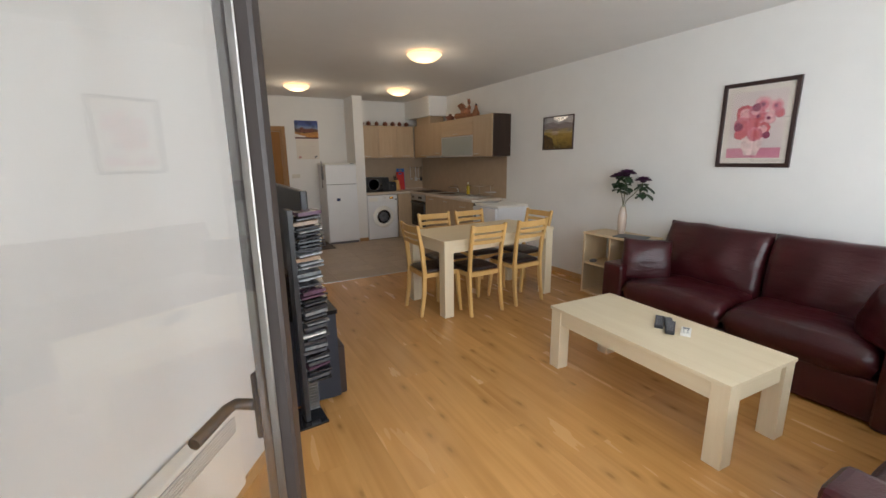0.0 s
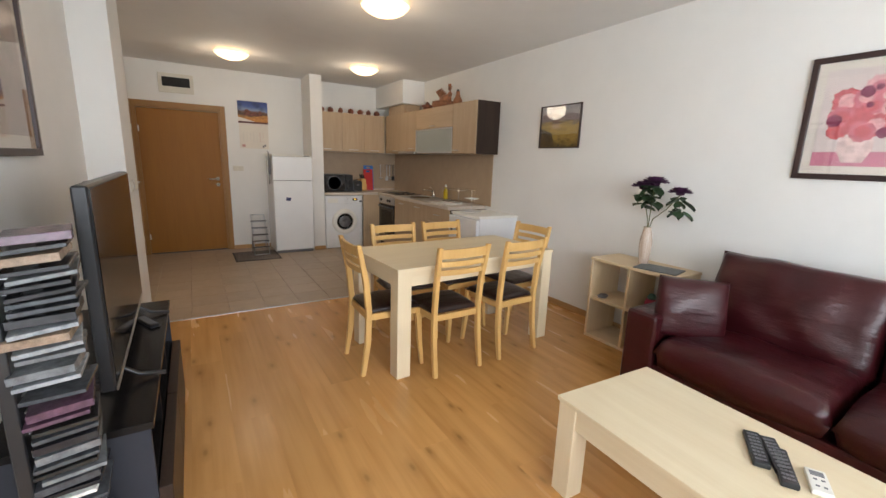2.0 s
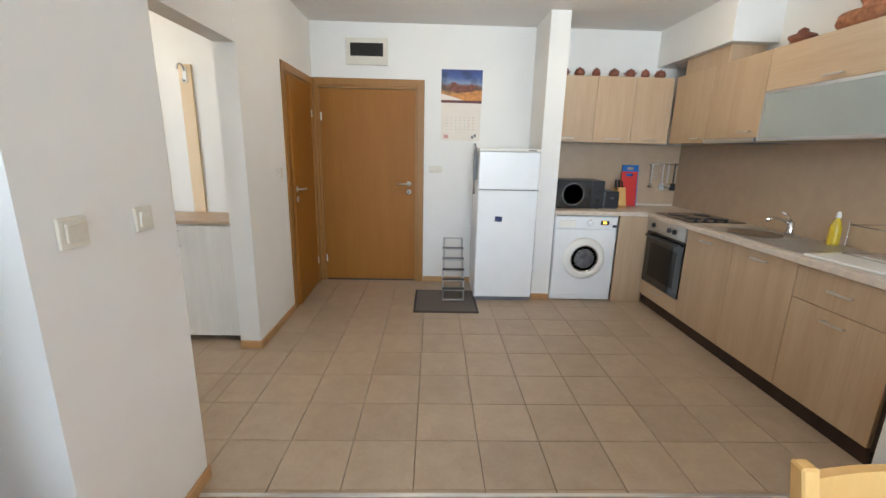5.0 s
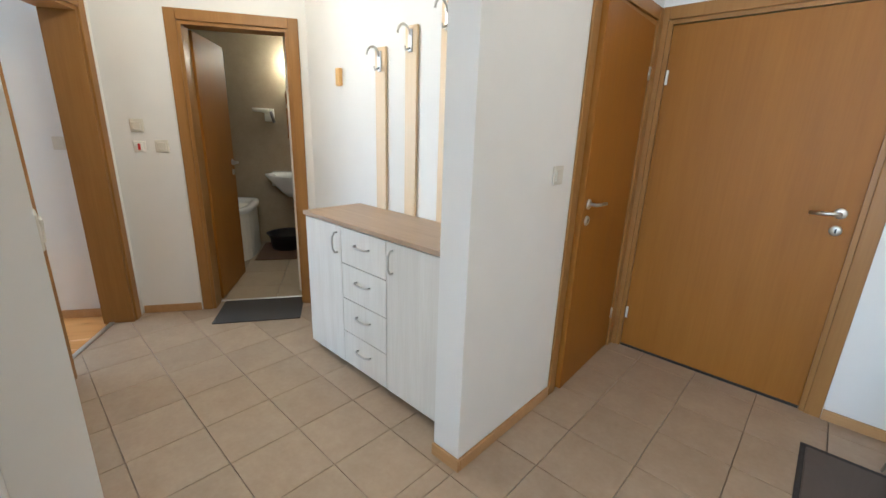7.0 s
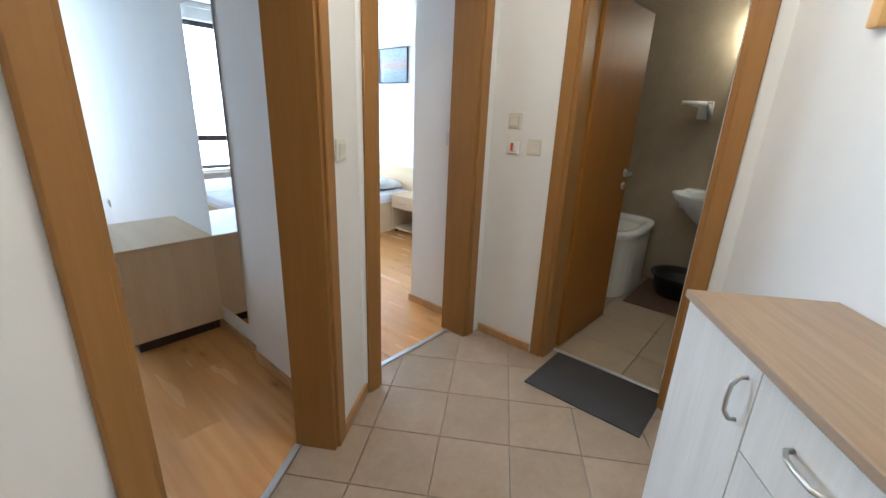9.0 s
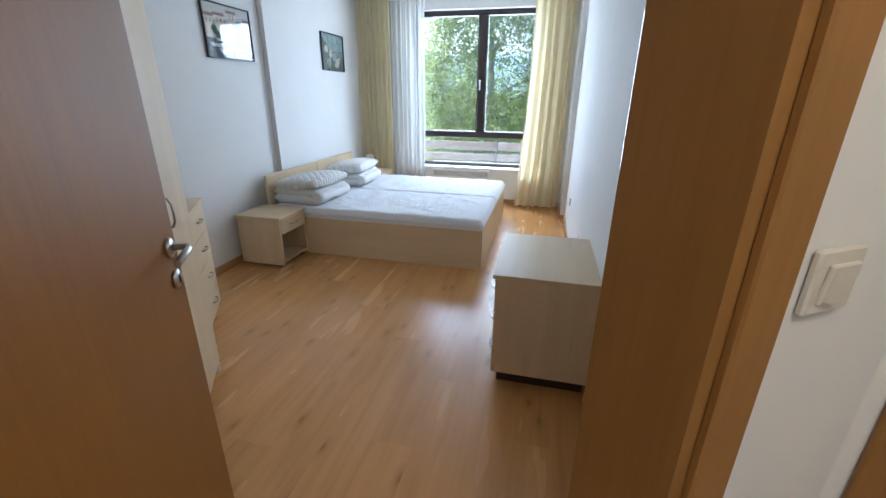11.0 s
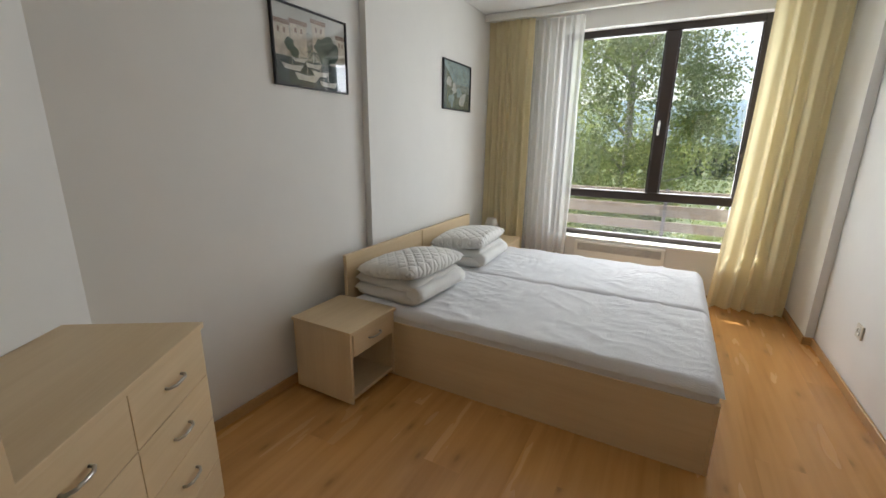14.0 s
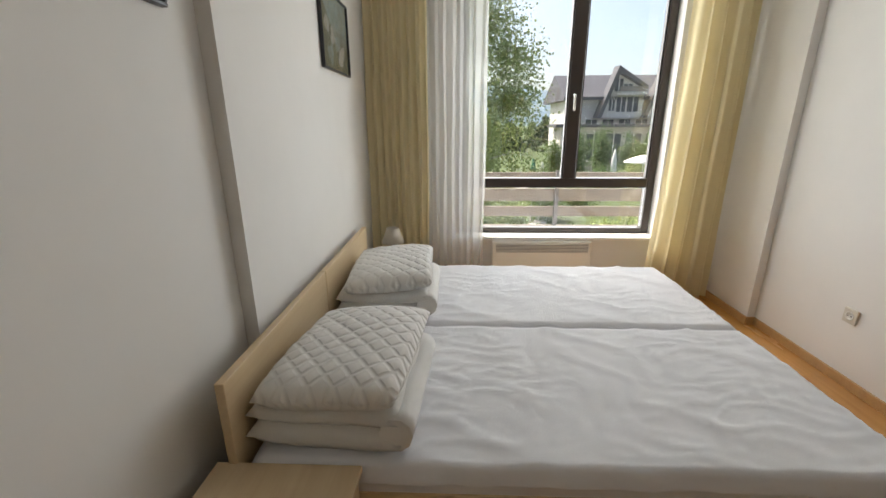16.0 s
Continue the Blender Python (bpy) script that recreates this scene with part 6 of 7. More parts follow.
# ---- hall ----
t = thing("hall_cabinet", "whitewashed hall cabinet with two doors and four drawers", "cabinet", pose(-1.316, 6.395, 0))
W_, D_ = 1.214, 0.40
part("body", box(0.001, W_ - 0.001, 0.019, D_, 0.05, 0.880, 0.001), WHITEOAK, t)
part("top", box(-0.008, W_ + 0.004, -0.012, D_ + 0.003, 0.881, 0.905, 0.002), TOPOAK, t, "light oak top board")
for x in (0.05, W_ - 0.05):
    for y in (0.05, D_ - 0.05):
        part("foot", lathe(((0.016, 0), (0.019, 0.0495)), 10, pose(x, y, 0)), GPLASTIC, t)
for x0, x1, hx in ((0.0, 0.375, 0.335), (0.765, W_, 0.815)):
    d = part("door", box(x0 + 0.002, x1 - 0.002, 0, 0.018, 0.045, 0.872, 0.001), WHITEOAK, t)
    bow_handle(d, pose(hx, 0, 0.775, 0, 90, 0), 0.115, 0.006, 0.032)
for k in range(4):
    d = part("drawer_front", box(0.377, 0.763, 0, 0.018, 0.047 + 0.207 * k, 0.250 + 0.207 * k, 0.001), WHITEOAK, t)
    bow_handle(d, pose(0.57, 0, 0.17 + 0.207 * k), 0.115, 0.006, 0.030)
for x, top in ((-1.073, 1.835), (-0.812, 1.915), (-0.548, 1.988)):
    t = thing("coat_board", "narrow light wood coat board with a metal double hook", "coat hook", pose(x, 6.799, 0.906), "coat boards over the hall cabinet")
    part("board", box(-0.045, 0.045, -0.018, 0, 0, top - 0.906, 0.002), MAPLE[2], t)
    z = top - 0.906 - 0.03
    h = part("hook_plate", box(-0.017, 0.017, -0.026, -0.0185, z - 0.10, z + 0.01, 0.003), SATIN, t)
    part("hook", tube([(0, -0.068 + 0.042 * math.cos(0.35 * k), z - 0.02 + 0.046 * math.sin(0.35 * k)) for k in range(10)], 0.0065, 7), SATIN, h)
    part("hook", tube(((0, -0.026, z - 0.08), (0, -0.055, z - 0.095), (0, -0.062, z - 0.075)), 0.006, 7), SATIN, h)
solid("coat_peg", box(-0.022, 0.022, -0.03, 0, -0.055, 0.055, 0.010, None, 2), CHAIRWOOD, "small round-edged wooden coat peg on the wall", "coat hook", pose(-1.50, 6.799, 1.70))
plate("light_switch", pose(-1.585, 5.201, 1.235, 0, 0, 180), "cream light switch between the bedroom doors")
plate("light_switch", pose(-0.276, 5.201, 1.16, 0, 0, 180), "cream light switch in the hall beside the bedroom door")
plate("light_switch", BF @ pose(-5.300, 3.68, 1.225, 0, 0, 90), "cream light switch beside the bathroom door")
plate("wall_socket", BF @ pose(-5.300, 3.547, 1.357, 0, 0, 90), "cream thermostat plate in the hall", 0.08, 0.085)
t = plate("light_switch", BF @ pose(-5.300, 3.546, 1.218, 0, 0, 90), "cream boiler switch with red rocker", 0.075, 0.075, material=WPLASTIC)
part("red_rocker", box(-0.008, 0.008, -0.020, -0.0165, -0.022, 0.022, 0.002), RED, t, "red rocker")
plate("light_switch", BF @ pose(-5.300, 3.092, 1.23, 0, 0, 90), "cream light switch in the second bedroom")
t = thing("bath_mat", "dark brown mat before the bathroom door", "doormat", at(-5.212, 4.228, 0))
part("mat_body", box(-0.205, 0.205, -0.302, 0.302, 0.0005, 0.008, 0.002), MAT_DARK, t)

# ---- bathroom ----
t = thing("bathtub", "cream acrylic bathtub with rounded front panel", "bathtub", at(-6.86, 3.52, 0))
bm = bmesh.new()
n = 26
outer = []
for k in range(n):
    a = 2 * math.pi * k / n
    c, s = math.cos(a), math.sin(a)
    outer.append((0.43 * math.copysign(abs(c) ** 0.5, c), 0.42 * math.copysign(abs(s) ** 0.5, s)))
part("panel", prism([(x * 0.95, y * 0.96) for x, y in outer], 0.0, 0.50), WPLASTIC, t)
rows = []
for k_, z in ((1.0, 0.50), (1.02, 0.53), (1.0, 0.555), (0.86, 0.555), (0.80, 0.52), (0.70, 0.25), (0.5, 0.20)):
    rows.append([bm.verts.new((x * k_, y * k_, z)) for x, y in outer])
for a, b in zip(rows, rows[1:]):
    for k in range(n):
        f = bm.faces.new((a[k], a[(k + 1) % n], b[(k + 1) % n], b[k]))
        f.smooth = True
bm.faces.new(rows[-1])
part("rim", bm, ENAMEL, t)
t = thing("washbasin", "white ceramic washbasin on the tiled wall", "washbasin", at(-7.03, 4.33, 0.0))
part("bowl", lathe(((0.06, 0.60), (0.12, 0.66), (0.20, 0.76), (0.255, 0.835), (0.26, 0.855), (0.235, 0.852), (0.19, 0.80), (0.0, 0.76)), 28, None, (1.0, 1.12)), ENAMEL, t)
part("deck", box(-0.268, -0.12, -0.25, 0.25, 0.70, 0.86, 0.02, None, 2), ENAMEL, t)
part("tap", tube(((-0.17, 0, 0.86), (-0.17, 0, 0.95), (-0.10, 0, 0.97), (-0.05, 0, 0.94)), 0.013, 8), CHROME, t)
part("waste_pipe", tube(((0, 0, 0.62), (0, 0, 0.45), (-0.2, 0, 0.42), (-0.268, 0, 0.42)), 0.018, 8), CHROME, t)
t = thing("wash_tub", "round black plastic tub on the bathroom floor", "tub", at(-6.97, 4.24, 0.012))
part("body", lathe(((0.17, 0), (0.20, 0.14), (0.225, 0.175), (0.23, 0.18), (0.205, 0.172), (0.18, 0.03), (0.0, 0.02)), 28), BPLASTIC, t)
solid("bath_rug", box(-0.36, 0.34, -0.35, 0.35, 0.0, 0.012, 0.004), cloth("rust_rug", (0.16, 0.085, 0.05), 80, 0.9), "rust brown rug on the bathroom floor", "rug", at(-6.85, 4.30, 0.0))
t = thing("bathroom_mirror", "plain wall mirror over the washbasin", "mirror", at(-7.299, 4.52, 1.50))
part("glass", box(0.0, 0.006, -0.24, 0.24, -0.26, 0.26, 0.001), MIRROR, t)
t = thing("wall_lamp", "lit bathroom wall lamp with small opal shade", "wall lamp", at(-7.299, 4.36, 2.05))
part("arm", box(0, 0.06, -0.015, 0.015, -0.012, 0.012, 0.003), CHROME, t)
part("shade", lathe(((0.0, -0.05), (0.035, -0.04), (0.045, 0.0), (0.035, 0.04), (0.0, 0.05)), 16, pose(0.09, 0, 0)), BULB, t)
lp = new("bath_light", bpy.data.lights.new("bath_light", "POINT"))
lp.data.energy, lp.data.color, lp.data.shadow_soft_size = 0.5, (1.0, 0.78, 0.50), 0.05
lp.matrix_basis = at(-7.12, 4.36, 2.05)
t = thing("hair_dryer", "white wall-mounted hair dryer in the bathroom", "hair dryer", at(-7.299, 4.10, 1.49))
part("holder", box(0, 0.06, -0.05, 0.05, -0.07, 0.07, 0.01, None, 2), WPLASTIC, t)
part("nozzle", tube(((0.05, 0.0, 0.04), (0.07, -0.08, 0.05), (0.07, -0.17, 0.055)), 0.028, 10, 0.018), WPLASTIC, t)
part("grip", tube(((0.06, 0.02, 0.04), (0.065, 0.05, -0.08)), 0.018, 8), GPLASTIC, t)

# ---- bedroom ----
def folded(w, d, h, seed):
    """A folded duvet: a soft slab with a rounded fold at one side."""
    bm = puff(w, d, h, 16, 0.14, 0.010, seed)
    return bm


def bed(m, group, label):
    """Single bed; x from head to foot, y across, origin at the head side middle."""
    t = thing("bed", label, "bed", m, group)
    part("headboard", box(0.0, 0.028, -0.452, 0.452, 0.0, 0.722, 0.002), MAPLE[1], t)
    for s in (-1, 1):
        part("side_panel", box(0.029, 2.035, s * 0.443 - 0.009, s * 0.443 + 0.009, 0.0, 0.355, 0.001), MAPLE[0], t)
    part("foot_panel", box(2.036, 2.054, -0.452, 0.452, 0.0, 0.355, 0.001), MAPLE[1], t)
    part("slat_base", box(0.03, 2.034, -0.432, 0.432, 0.24, 0.30), MAPLE[0], t)
    bm = box(0.04, 2.05, -0.445, 0.445, 0.302, 0.440, 0.045, None, 4)
    part("mattress", bm, SHEET, t, "mattress in a creased white sheet")
    sh = bmesh.new()
    nx, ny = 90, 64
    rows = []
    for i in range(nx + 1):
        row = []
        for j in range(ny + 1):
            x, y = 0.035 + 2.03 * i / nx, -0.455 + 0.91 * j / ny
            edge = min(1.0, min(i, nx - i) / 2.5) * min(1.0, min(j, ny - j) / 2.0)
            z = 0.448 - 0.055 * (1 - edge) ** 2
            p = Vector((x * 5, y * 2.2, 0.3))
            ridge = 1 - abs(noise.noise(Vector((x * 4.5, y * 15 + 1.5 * noise.noise(Vector((x * 3, y * 3, 5))), 7)))) * 2.2
            z += 0.009 * max(0.0, ridge) ** 3 * (0.5 + noise.noise(Vector((x * 2, y * 2, 9))))
            z += 0.0045 * noise.noise(p * 2.0) + 0.003 * noise.noise(Vector((x * 22, y * 5, 1))) + 0.0035 * max(0, noise.noise(Vector((x * 7 + y * 9, y * 3 - x, 2.0)))) ** 2 * 6
            row.append(sh.verts.new((x, y, z)))
        rows.append(row)
    for a, b in zip(rows, rows[1:]):
        for k in range(ny):
            f = sh.faces.new((a[k], a[k + 1], b[k + 1], b[k]))
            f.smooth = True
    part("sheet", sh, SHEET, t, "creased white cotton sheet")
    part("care_label", box(0.06, 0.10, 0.4535, 0.456, 0.30, 0.40), PAPER, t)
    return t


BH = -1.322
bed(BF @ pose(BH, 0.275, 0, 0, 0, 180), "pair of single beds", "maple single bed with white sheet, beside the nightstand")
bed(BF @ pose(BH, -0.637, 0, 0, 0, 180), "pair of single beds", "maple single bed with white sheet, beside the window")
for v, dv in ((0.40, 0), (-0.49, 1)):
    t = thing("folded_duvet", "white duvet folded in layers on the bed", "duvet", at(-1.61, v, 0.452, -4 + 5 * dv), "folded duvets")
    part("layer", folded(0.50, 0.60, 0.10, 3.0 + dv), QUILT, t, "", pose(0, 0, 0.043))
    part("layer", folded(0.49, 0.59, 0.09, 6.0 + dv), QUILT, t, "", pose(0.005, -0.01, 0.108))
    part("fold", tube([(-0.222, -0.27 + 0.0675 * k, 0.070 + 0.006 * math.sin(k * 1.7)) for k in range(9)], 0.052, 10), QUILT, t)
    bm = puff(0.46, 0.62, 0.145, 26, 0.30, 0.006, 12.0 + dv)
    for q in bm.verts:
        s = abs(math.sin((q.co.x + q.co.y) * 31)) * abs(math.sin((q.co.x - q.co.y) * 31))
        q.co.z *= 0.90 + 0.13 * s ** 0.5
    solid("pillow", bm, DIAMOND, "diamond-quilted white pillow on the folded duvet", "pillow", at(-1.63, v, 0.452 + 0.19, -6 + 9 * dv) @ pose(0, 0, 0, 0, 5, 0), "quilted pillows")


def nightstand(m, label, group="nightstands"):
    """x across the front, front facing -y, depth 0.42."""
    t = thing("nightstand", label, "nightstand", m, group)
    part("top", box(-0.205, 0.205, -0.012, 0.42, 0.432, 0.452, 0.002), MAPLE[0], t)
    for s in (-1, 1):
        part("side_panel", box(s * 0.188 - 0.009, s * 0.188 + 0.009, 0.0, 0.415, 0.020, 0.4315, 0.001), MAPLE[2], t)
    part("bottom", box(-0.178, 0.178, 0.004, 0.415, 0.04, 0.058), MAPLE[0], t)
    part("back", box(-0.178, 0.178, 0.405, 0.413, 0.0585, 0.4315), MAPLE[0], t)
    d = part("drawer_front", box(-0.177, 0.177, -0.006, 0.011, 0.30, 0.428, 0.001), MAPLE[0], t)
    bow_handle(d, pose(0, -0.006, 0.365), 0.10, 0.005, 0.024, AGED)
    part("drawer_floor", box(-0.178, 0.178, 0.012, 0.40, 0.295, 0.305), MAPLE[0], t)
    for x in (-0.16, 0.16):
        for y in (0.05, 0.37):
            part("castor", lathe(((0.016, 0), (0.016, 0.030), (0.008, 0.0395)), 12, pose(x, y, 0)), BPLASTIC, t)
    return t


nightstand(BF @ pose(-1.705, 0.925, 0, 0, 0, -90), "maple nightstand with one drawer and open bay")
nightstand(BF @ pose(-1.745, -1.305, 0, 0, 0, -90), "maple nightstand in the window corner")
t = thing("table_lamp", "small bedside lamp with white cone shade", "table lamp", at(-1.50, -1.30, 0.4525))
part("base", lathe(((0.045, 0), (0.045, 0.01), (0.012, 0.02), (0.010, 0.13), (0, 0.13)), 18), SATIN, t)
part("shade", lathe(((0.085, 0.10), (0.045, 0.21), (0.043, 0.21), (0.083, 0.10)), 24), cloth("lamp_shade_cloth", (0.75, 0.70, 0.62), 300, 0.1, 0.4), t, "white cone shade")

# chest of drawers and wardrobe along the straight wall
t = thing("chest_of_drawers", "maple chest with two columns of four drawers", "chest of drawers", pose(-0.402, 3.255, 0, 0, 0, -90))
part("body", box(0.002, 0.783, 0.017, 0.452, 0.055, 0.775, 0.001), MAPLE[2], t)
part("top", box(-0.002, 0.787, -0.010, 0.455, 0.776, 0.798, 0.002), MAPLE[0], t)
part("plinth", box(0.01, 0.775, 0.025, 0.44, 0, 0.0545), MAPLE[0], t)
for c in range(2):
    for k in range(4):
        d = part("drawer_front", box(0.003 + 0.391 * c, 0.391 + 0.391 * c, 0, 0.016, 0.058 + 0.180 * k, 0.235 + 0.180 * k, 0.001), MAPLE[0], t)
        bow_handle(d, pose(0.197 + 0.391 * c, 0, 0.150 + 0.180 * k), 0.085, 0.005, 0.024, AGED)
t = thing("wardrobe", "tall maple two-door wardrobe with bow handles", "wardrobe", pose(-0.50, 4.03, 0, 0, 0, -90))
WW, WARD_D, WARD_GAP = 0.77, 0.545, 0.385
part("body", box(0.002, WW - 0.002, 0.018, WARD_D, 0.06, 2.08, 0.001), MAPLE[2], t)
part("plinth", box(0.01, WW - 0.012, 0.03, WARD_D - 0.02, 0, 0.0595), MAPLE[0], t)
part("foot", box(WW - 0.03, WW - 0.004, 0.004, 0.03, 0, 0.0595), WPLASTIC, t)
for k in range(2):
    x0 = 0.002 + k * WARD_GAP
    x1 = (WARD_GAP - 0.002) if k == 0 else WW - 0.002
    d = part("door", box(x0, x1, 0, 0.0175, 0.065, 2.075, 0.001), MAPLE[2], t)
    bow_handle(d, pose(WARD_GAP + (-0.045 if k == 0 else 0.045), 0, 0.98, 0, 90, 0), 0.118, 0.005, 0.026, AGED)

# dresser, mirror, pictures
t = thing("dresser", "low maple dresser with drawers standing on the floor", "dresser", BF @ pose(-3.652, 1.875, 0, 0, 0, 90))
part("body", box(-0.333, 0.333, 0.018, 0.485, 0.07, 0.602, 0.001), MAPLE[2], t)
part("top", box(-0.338, 0.338, -0.014, 0.487, 0.603, 0.625, 0.002), MAPLE[0], t)
part("recess_base", box(-0.30, 0.30, 0.03, 0.47, 0, 0.0695), WENGE, t)
for k in range(3):
    d = part("drawer_front", box(-0.331, 0.331, 0, 0.0175, 0.073 + 0.176 * k, 0.246 + 0.176 * k, 0.001), MAPLE[0], t)
    bow_handle(d, pose(0.2, 0, 0.165 + 0.176 * k), 0.10, 0.005, 0.026, AGED)
    bow_handle(d, pose(-0.2, 0, 0.165 + 0.176 * k), 0.10, 0.005, 0.026, AGED)
t = thing("wall_mirror", "tall frameless mirror hung beside the dresser", "mirror", BF @ pose(-4.139, 0, 0))
part("glass", box(0.004, 0.009, 2.225, 2.595, 0.175, 1.86, 0.0005), MIRROR, t)
part("backing", box(0.0, 0.0038, 2.235, 2.585, 0.185, 1.85), GPLASTIC, t)

HARBOUR = art("harbour_print", ((0.0, (0.04, 0.07, 0.07)), (0.30, (0.20, 0.24, 0.22)), (0.42, (0.42, 0.40, 0.34)), (0.52, (0.10, 0.12, 0.09)), (0.62, (0.45, 0.40, 0.33)), (0.78, (0.30, 0.33, 0.33)), (1.0, (0.48, 0.50, 0.48))), 2.2, (1.4, 1.4, 2.0), 0, 13)
COAST = art("coast_print", ((0.0, (0.03, 0.05, 0.045)), (0.35, (0.10, 0.15, 0.12)), (0.5, (0.28, 0.32, 0.30)), (0.62, (0.08, 0.13, 0.12)), (0.8, (0.22, 0.34, 0.36)), (1.0, (0.34, 0.42, 0.42))), 2.2, (1.4, 1.4, 2.0), 0, 13)
harbour = picture("harbour_picture", 0.545, 0.40, BF @ pose(-1.2315, 0.793, 1.892, 0, 0, -90), paint_field(HARBOUR), "thin black framed print of boats in a harbour", BLACKFRAME, 0.010)
coast = picture("coast_picture", 0.53, 0.40, BF @ pose(-1.2815, -0.875, 1.89, 0, 0, -90), paint_field(COAST), "thin black framed print of a green coast", BLACKFRAME, 0.010)
STUCCO = plain("print_stucco", (0.52, 0.46, 0.38), 0.7, vary=0.25, scale=30)
TILED = plain("print_tiled_roof", (0.20, 0.12, 0.09), 0.7, vary=0.3, scale=30)
LEAFY = plain("print_dark_trees", (0.05, 0.085, 0.06), 0.7, vary=0.5, scale=40)
HULL = plain("print_white_hull", (0.56, 0.56, 0.52), 0.7, vary=0.2, scale=30)
DEEP = plain("print_deep_water", (0.05, 0.075, 0.075), 0.7, vary=0.5, scale=22)
SEAFOAM = plain("print_pale_water", (0.26, 0.36, 0.37), 0.7, vary=0.4, scale=18)
part("painted_sky", box(-0.262, 0.262, -0.0095, -0.0091, 0.085, 0.19), plain("print_pale_sky", (0.46, 0.46, 0.43), 0.7, vary=0.10, scale=8), harbour)
part("painted_water", box(-0.262, 0.262, -0.0095, -0.0091, -0.19, -0.055), DEEP, harbour)
for x0, x1, z0, z1 in ((-0.26, -0.16, 0.0, 0.10), (-0.15, -0.04, 0.01, 0.115), (0.0, 0.10, 0.05, 0.145), (0.19, 0.26, 0.02, 0.10)):
    b = part("painted_house", box(x0, x1, -0.0099, -0.0096, z0 - 0.05, z1), STUCCO, harbour)
    part("painted_roof", box(x0 - 0.008, x1 + 0.008, -0.0102, -0.00995, z1 - 0.004, z1 + 0.018), TILED, b)
    for q in (0.25, 0.62):
        part("painted_window", box(x0 + (x1 - x0) * q, x0 + (x1 - x0) * (q + 0.14), -0.0102, -0.00995, z1 - 0.045, z1 - 0.020), TILED, b)
r = random.Random(23)
for x, z, q in ((0.06, 0.03, 0.05), (0.12, 0.05, 0.055), (0.15, 0.0, 0.05), (0.09, -0.02, 0.045), (-0.16, 0.01, 0.035), (-0.13, -0.03, 0.03), (0.18, 0.04, 0.03)):
    part("painted_tree", prism([(q * r.uniform(0.7, 1.15) * math.cos(0.45 * i), q * r.uniform(0.7, 1.15) * math.sin(0.45 * i)) for i in range(14)], 0, 0.0003), LEAFY, harbour, "", pose(x, -0.0103, z, 90, 0, 0))
for x, z, q in ((-0.10, -0.06, 0.8), (0.0, -0.075, 1.0), (-0.15, -0.10, 1.2), (0.05, -0.11, 1.1), (-0.05, -0.14, 1.5), (0.11, -0.16, 1.2)):
    part("painted_boat", prism([(-0.06 * q, 0.012 * q), (-0.045 * q, -0.012 * q), (0.04 * q, -0.014 * q), (0.065 * q, 0.014 * q), (0.0, 0.006 * q)], 0, 0.0003), HULL, harbour, "", pose(x, -0.0103, z, 90, 0, 0))
    part("painted_mast", box(x - 0.0015, x + 0.0015, -0.0103, -0.0100, z, z + 0.06 * q), HULL, harbour)
part("painted_sky", box(-0.255, 0.255, -0.0095, -0.0091, 0.02, 0.19), SEAFOAM, coast)
part("painted_shore", prism([(-0.255, -0.19), (0.255, -0.19), (0.255, -0.05), (0.08, -0.03), (-0.05, 0.01), (-0.16, 0.10), (-0.255, 0.17)], 0, 0.0003), LEAFY, coast, "", pose(0, -0.0096, 0, 90, 0, 0))
for x, z, q in ((-0.15, 0.02, 0.05), (-0.06, -0.03, 0.05), (0.04, -0.05, 0.055), (0.13, -0.08, 0.05), (-0.10, -0.11, 0.06), (0.08, -0.13, 0.05)):
    part("painted_rock", prism([(q * r.uniform(0.5, 1.2) * math.cos(0.52 * i), q * r.uniform(0.5, 1.2) * math.sin(0.52 * i)) for i in range(12)], 0, 0.0003), SEAFOAM if q > 0.05 else HULL, coast, "", pose(x, -0.0100, z, 90, 0, 0))
plate("wall_socket", BF @ pose(-4.139, -0.45, 0.39, 0, 0, 90), "grey wall socket low on the bedroom wall", socket=True)
plate("wall_socket", BF @ pose(-4.139, 0.99, 0.42, 0, 0, 90), "cream wall socket behind the dresser", socket=True)
plate("wall_socket", BF @ pose(-4.139, 0.90, 0.42, 0, 0, 90), "cream wall socket behind the dresser", socket=True)


# curtains
def curtain(x0, x1, z0, z1, folds, depth, seed, spread=0.0):
    """Hanging cloth in soft folds; x across, y the depth of the folds."""
    bm = bmesh.new()
    nx, nz = folds * 10, 22
    r = random.Random(seed)
    ph = [r.uniform(-0.5, 0.5) for _ in range(folds + 1)]
    rows = []
    for j in range(nz + 1):
        q = j / nz
        row = []
        for i in range(nx + 1):
            s = i / nx
            k = min(folds - 1, int(s * folds))
            a = 2 * math.pi * (s * folds + 0.25 * ph[k] * math.sin(2 * math.pi * s * folds))
            amp = depth * (0.55 + 0.45 * q) * (0.75 + 0.5 * noise.noise(Vector((s * folds * 0.7, q * 1.5, seed))))
            x = x0 + (x1 - x0) * s + spread * q * q * (1 - s) + 0.012 * noise.noise(Vector((s * 9, q * 3, seed + 4)))
            row.append(bm.verts.new((x, amp * math.sin(a) + 0.02 * q * noise.noise(Vector((s * 3, q * 2, seed))), z1 + (z0 - z1) * q)))
        rows.append(row)
    for a, b in zip(rows, rows[1:]):
        for k in range(nx):
            f = bm.faces.new((a[k], a[k + 1], b[k + 1], b[k]))
            f.smooth = True
    return bm


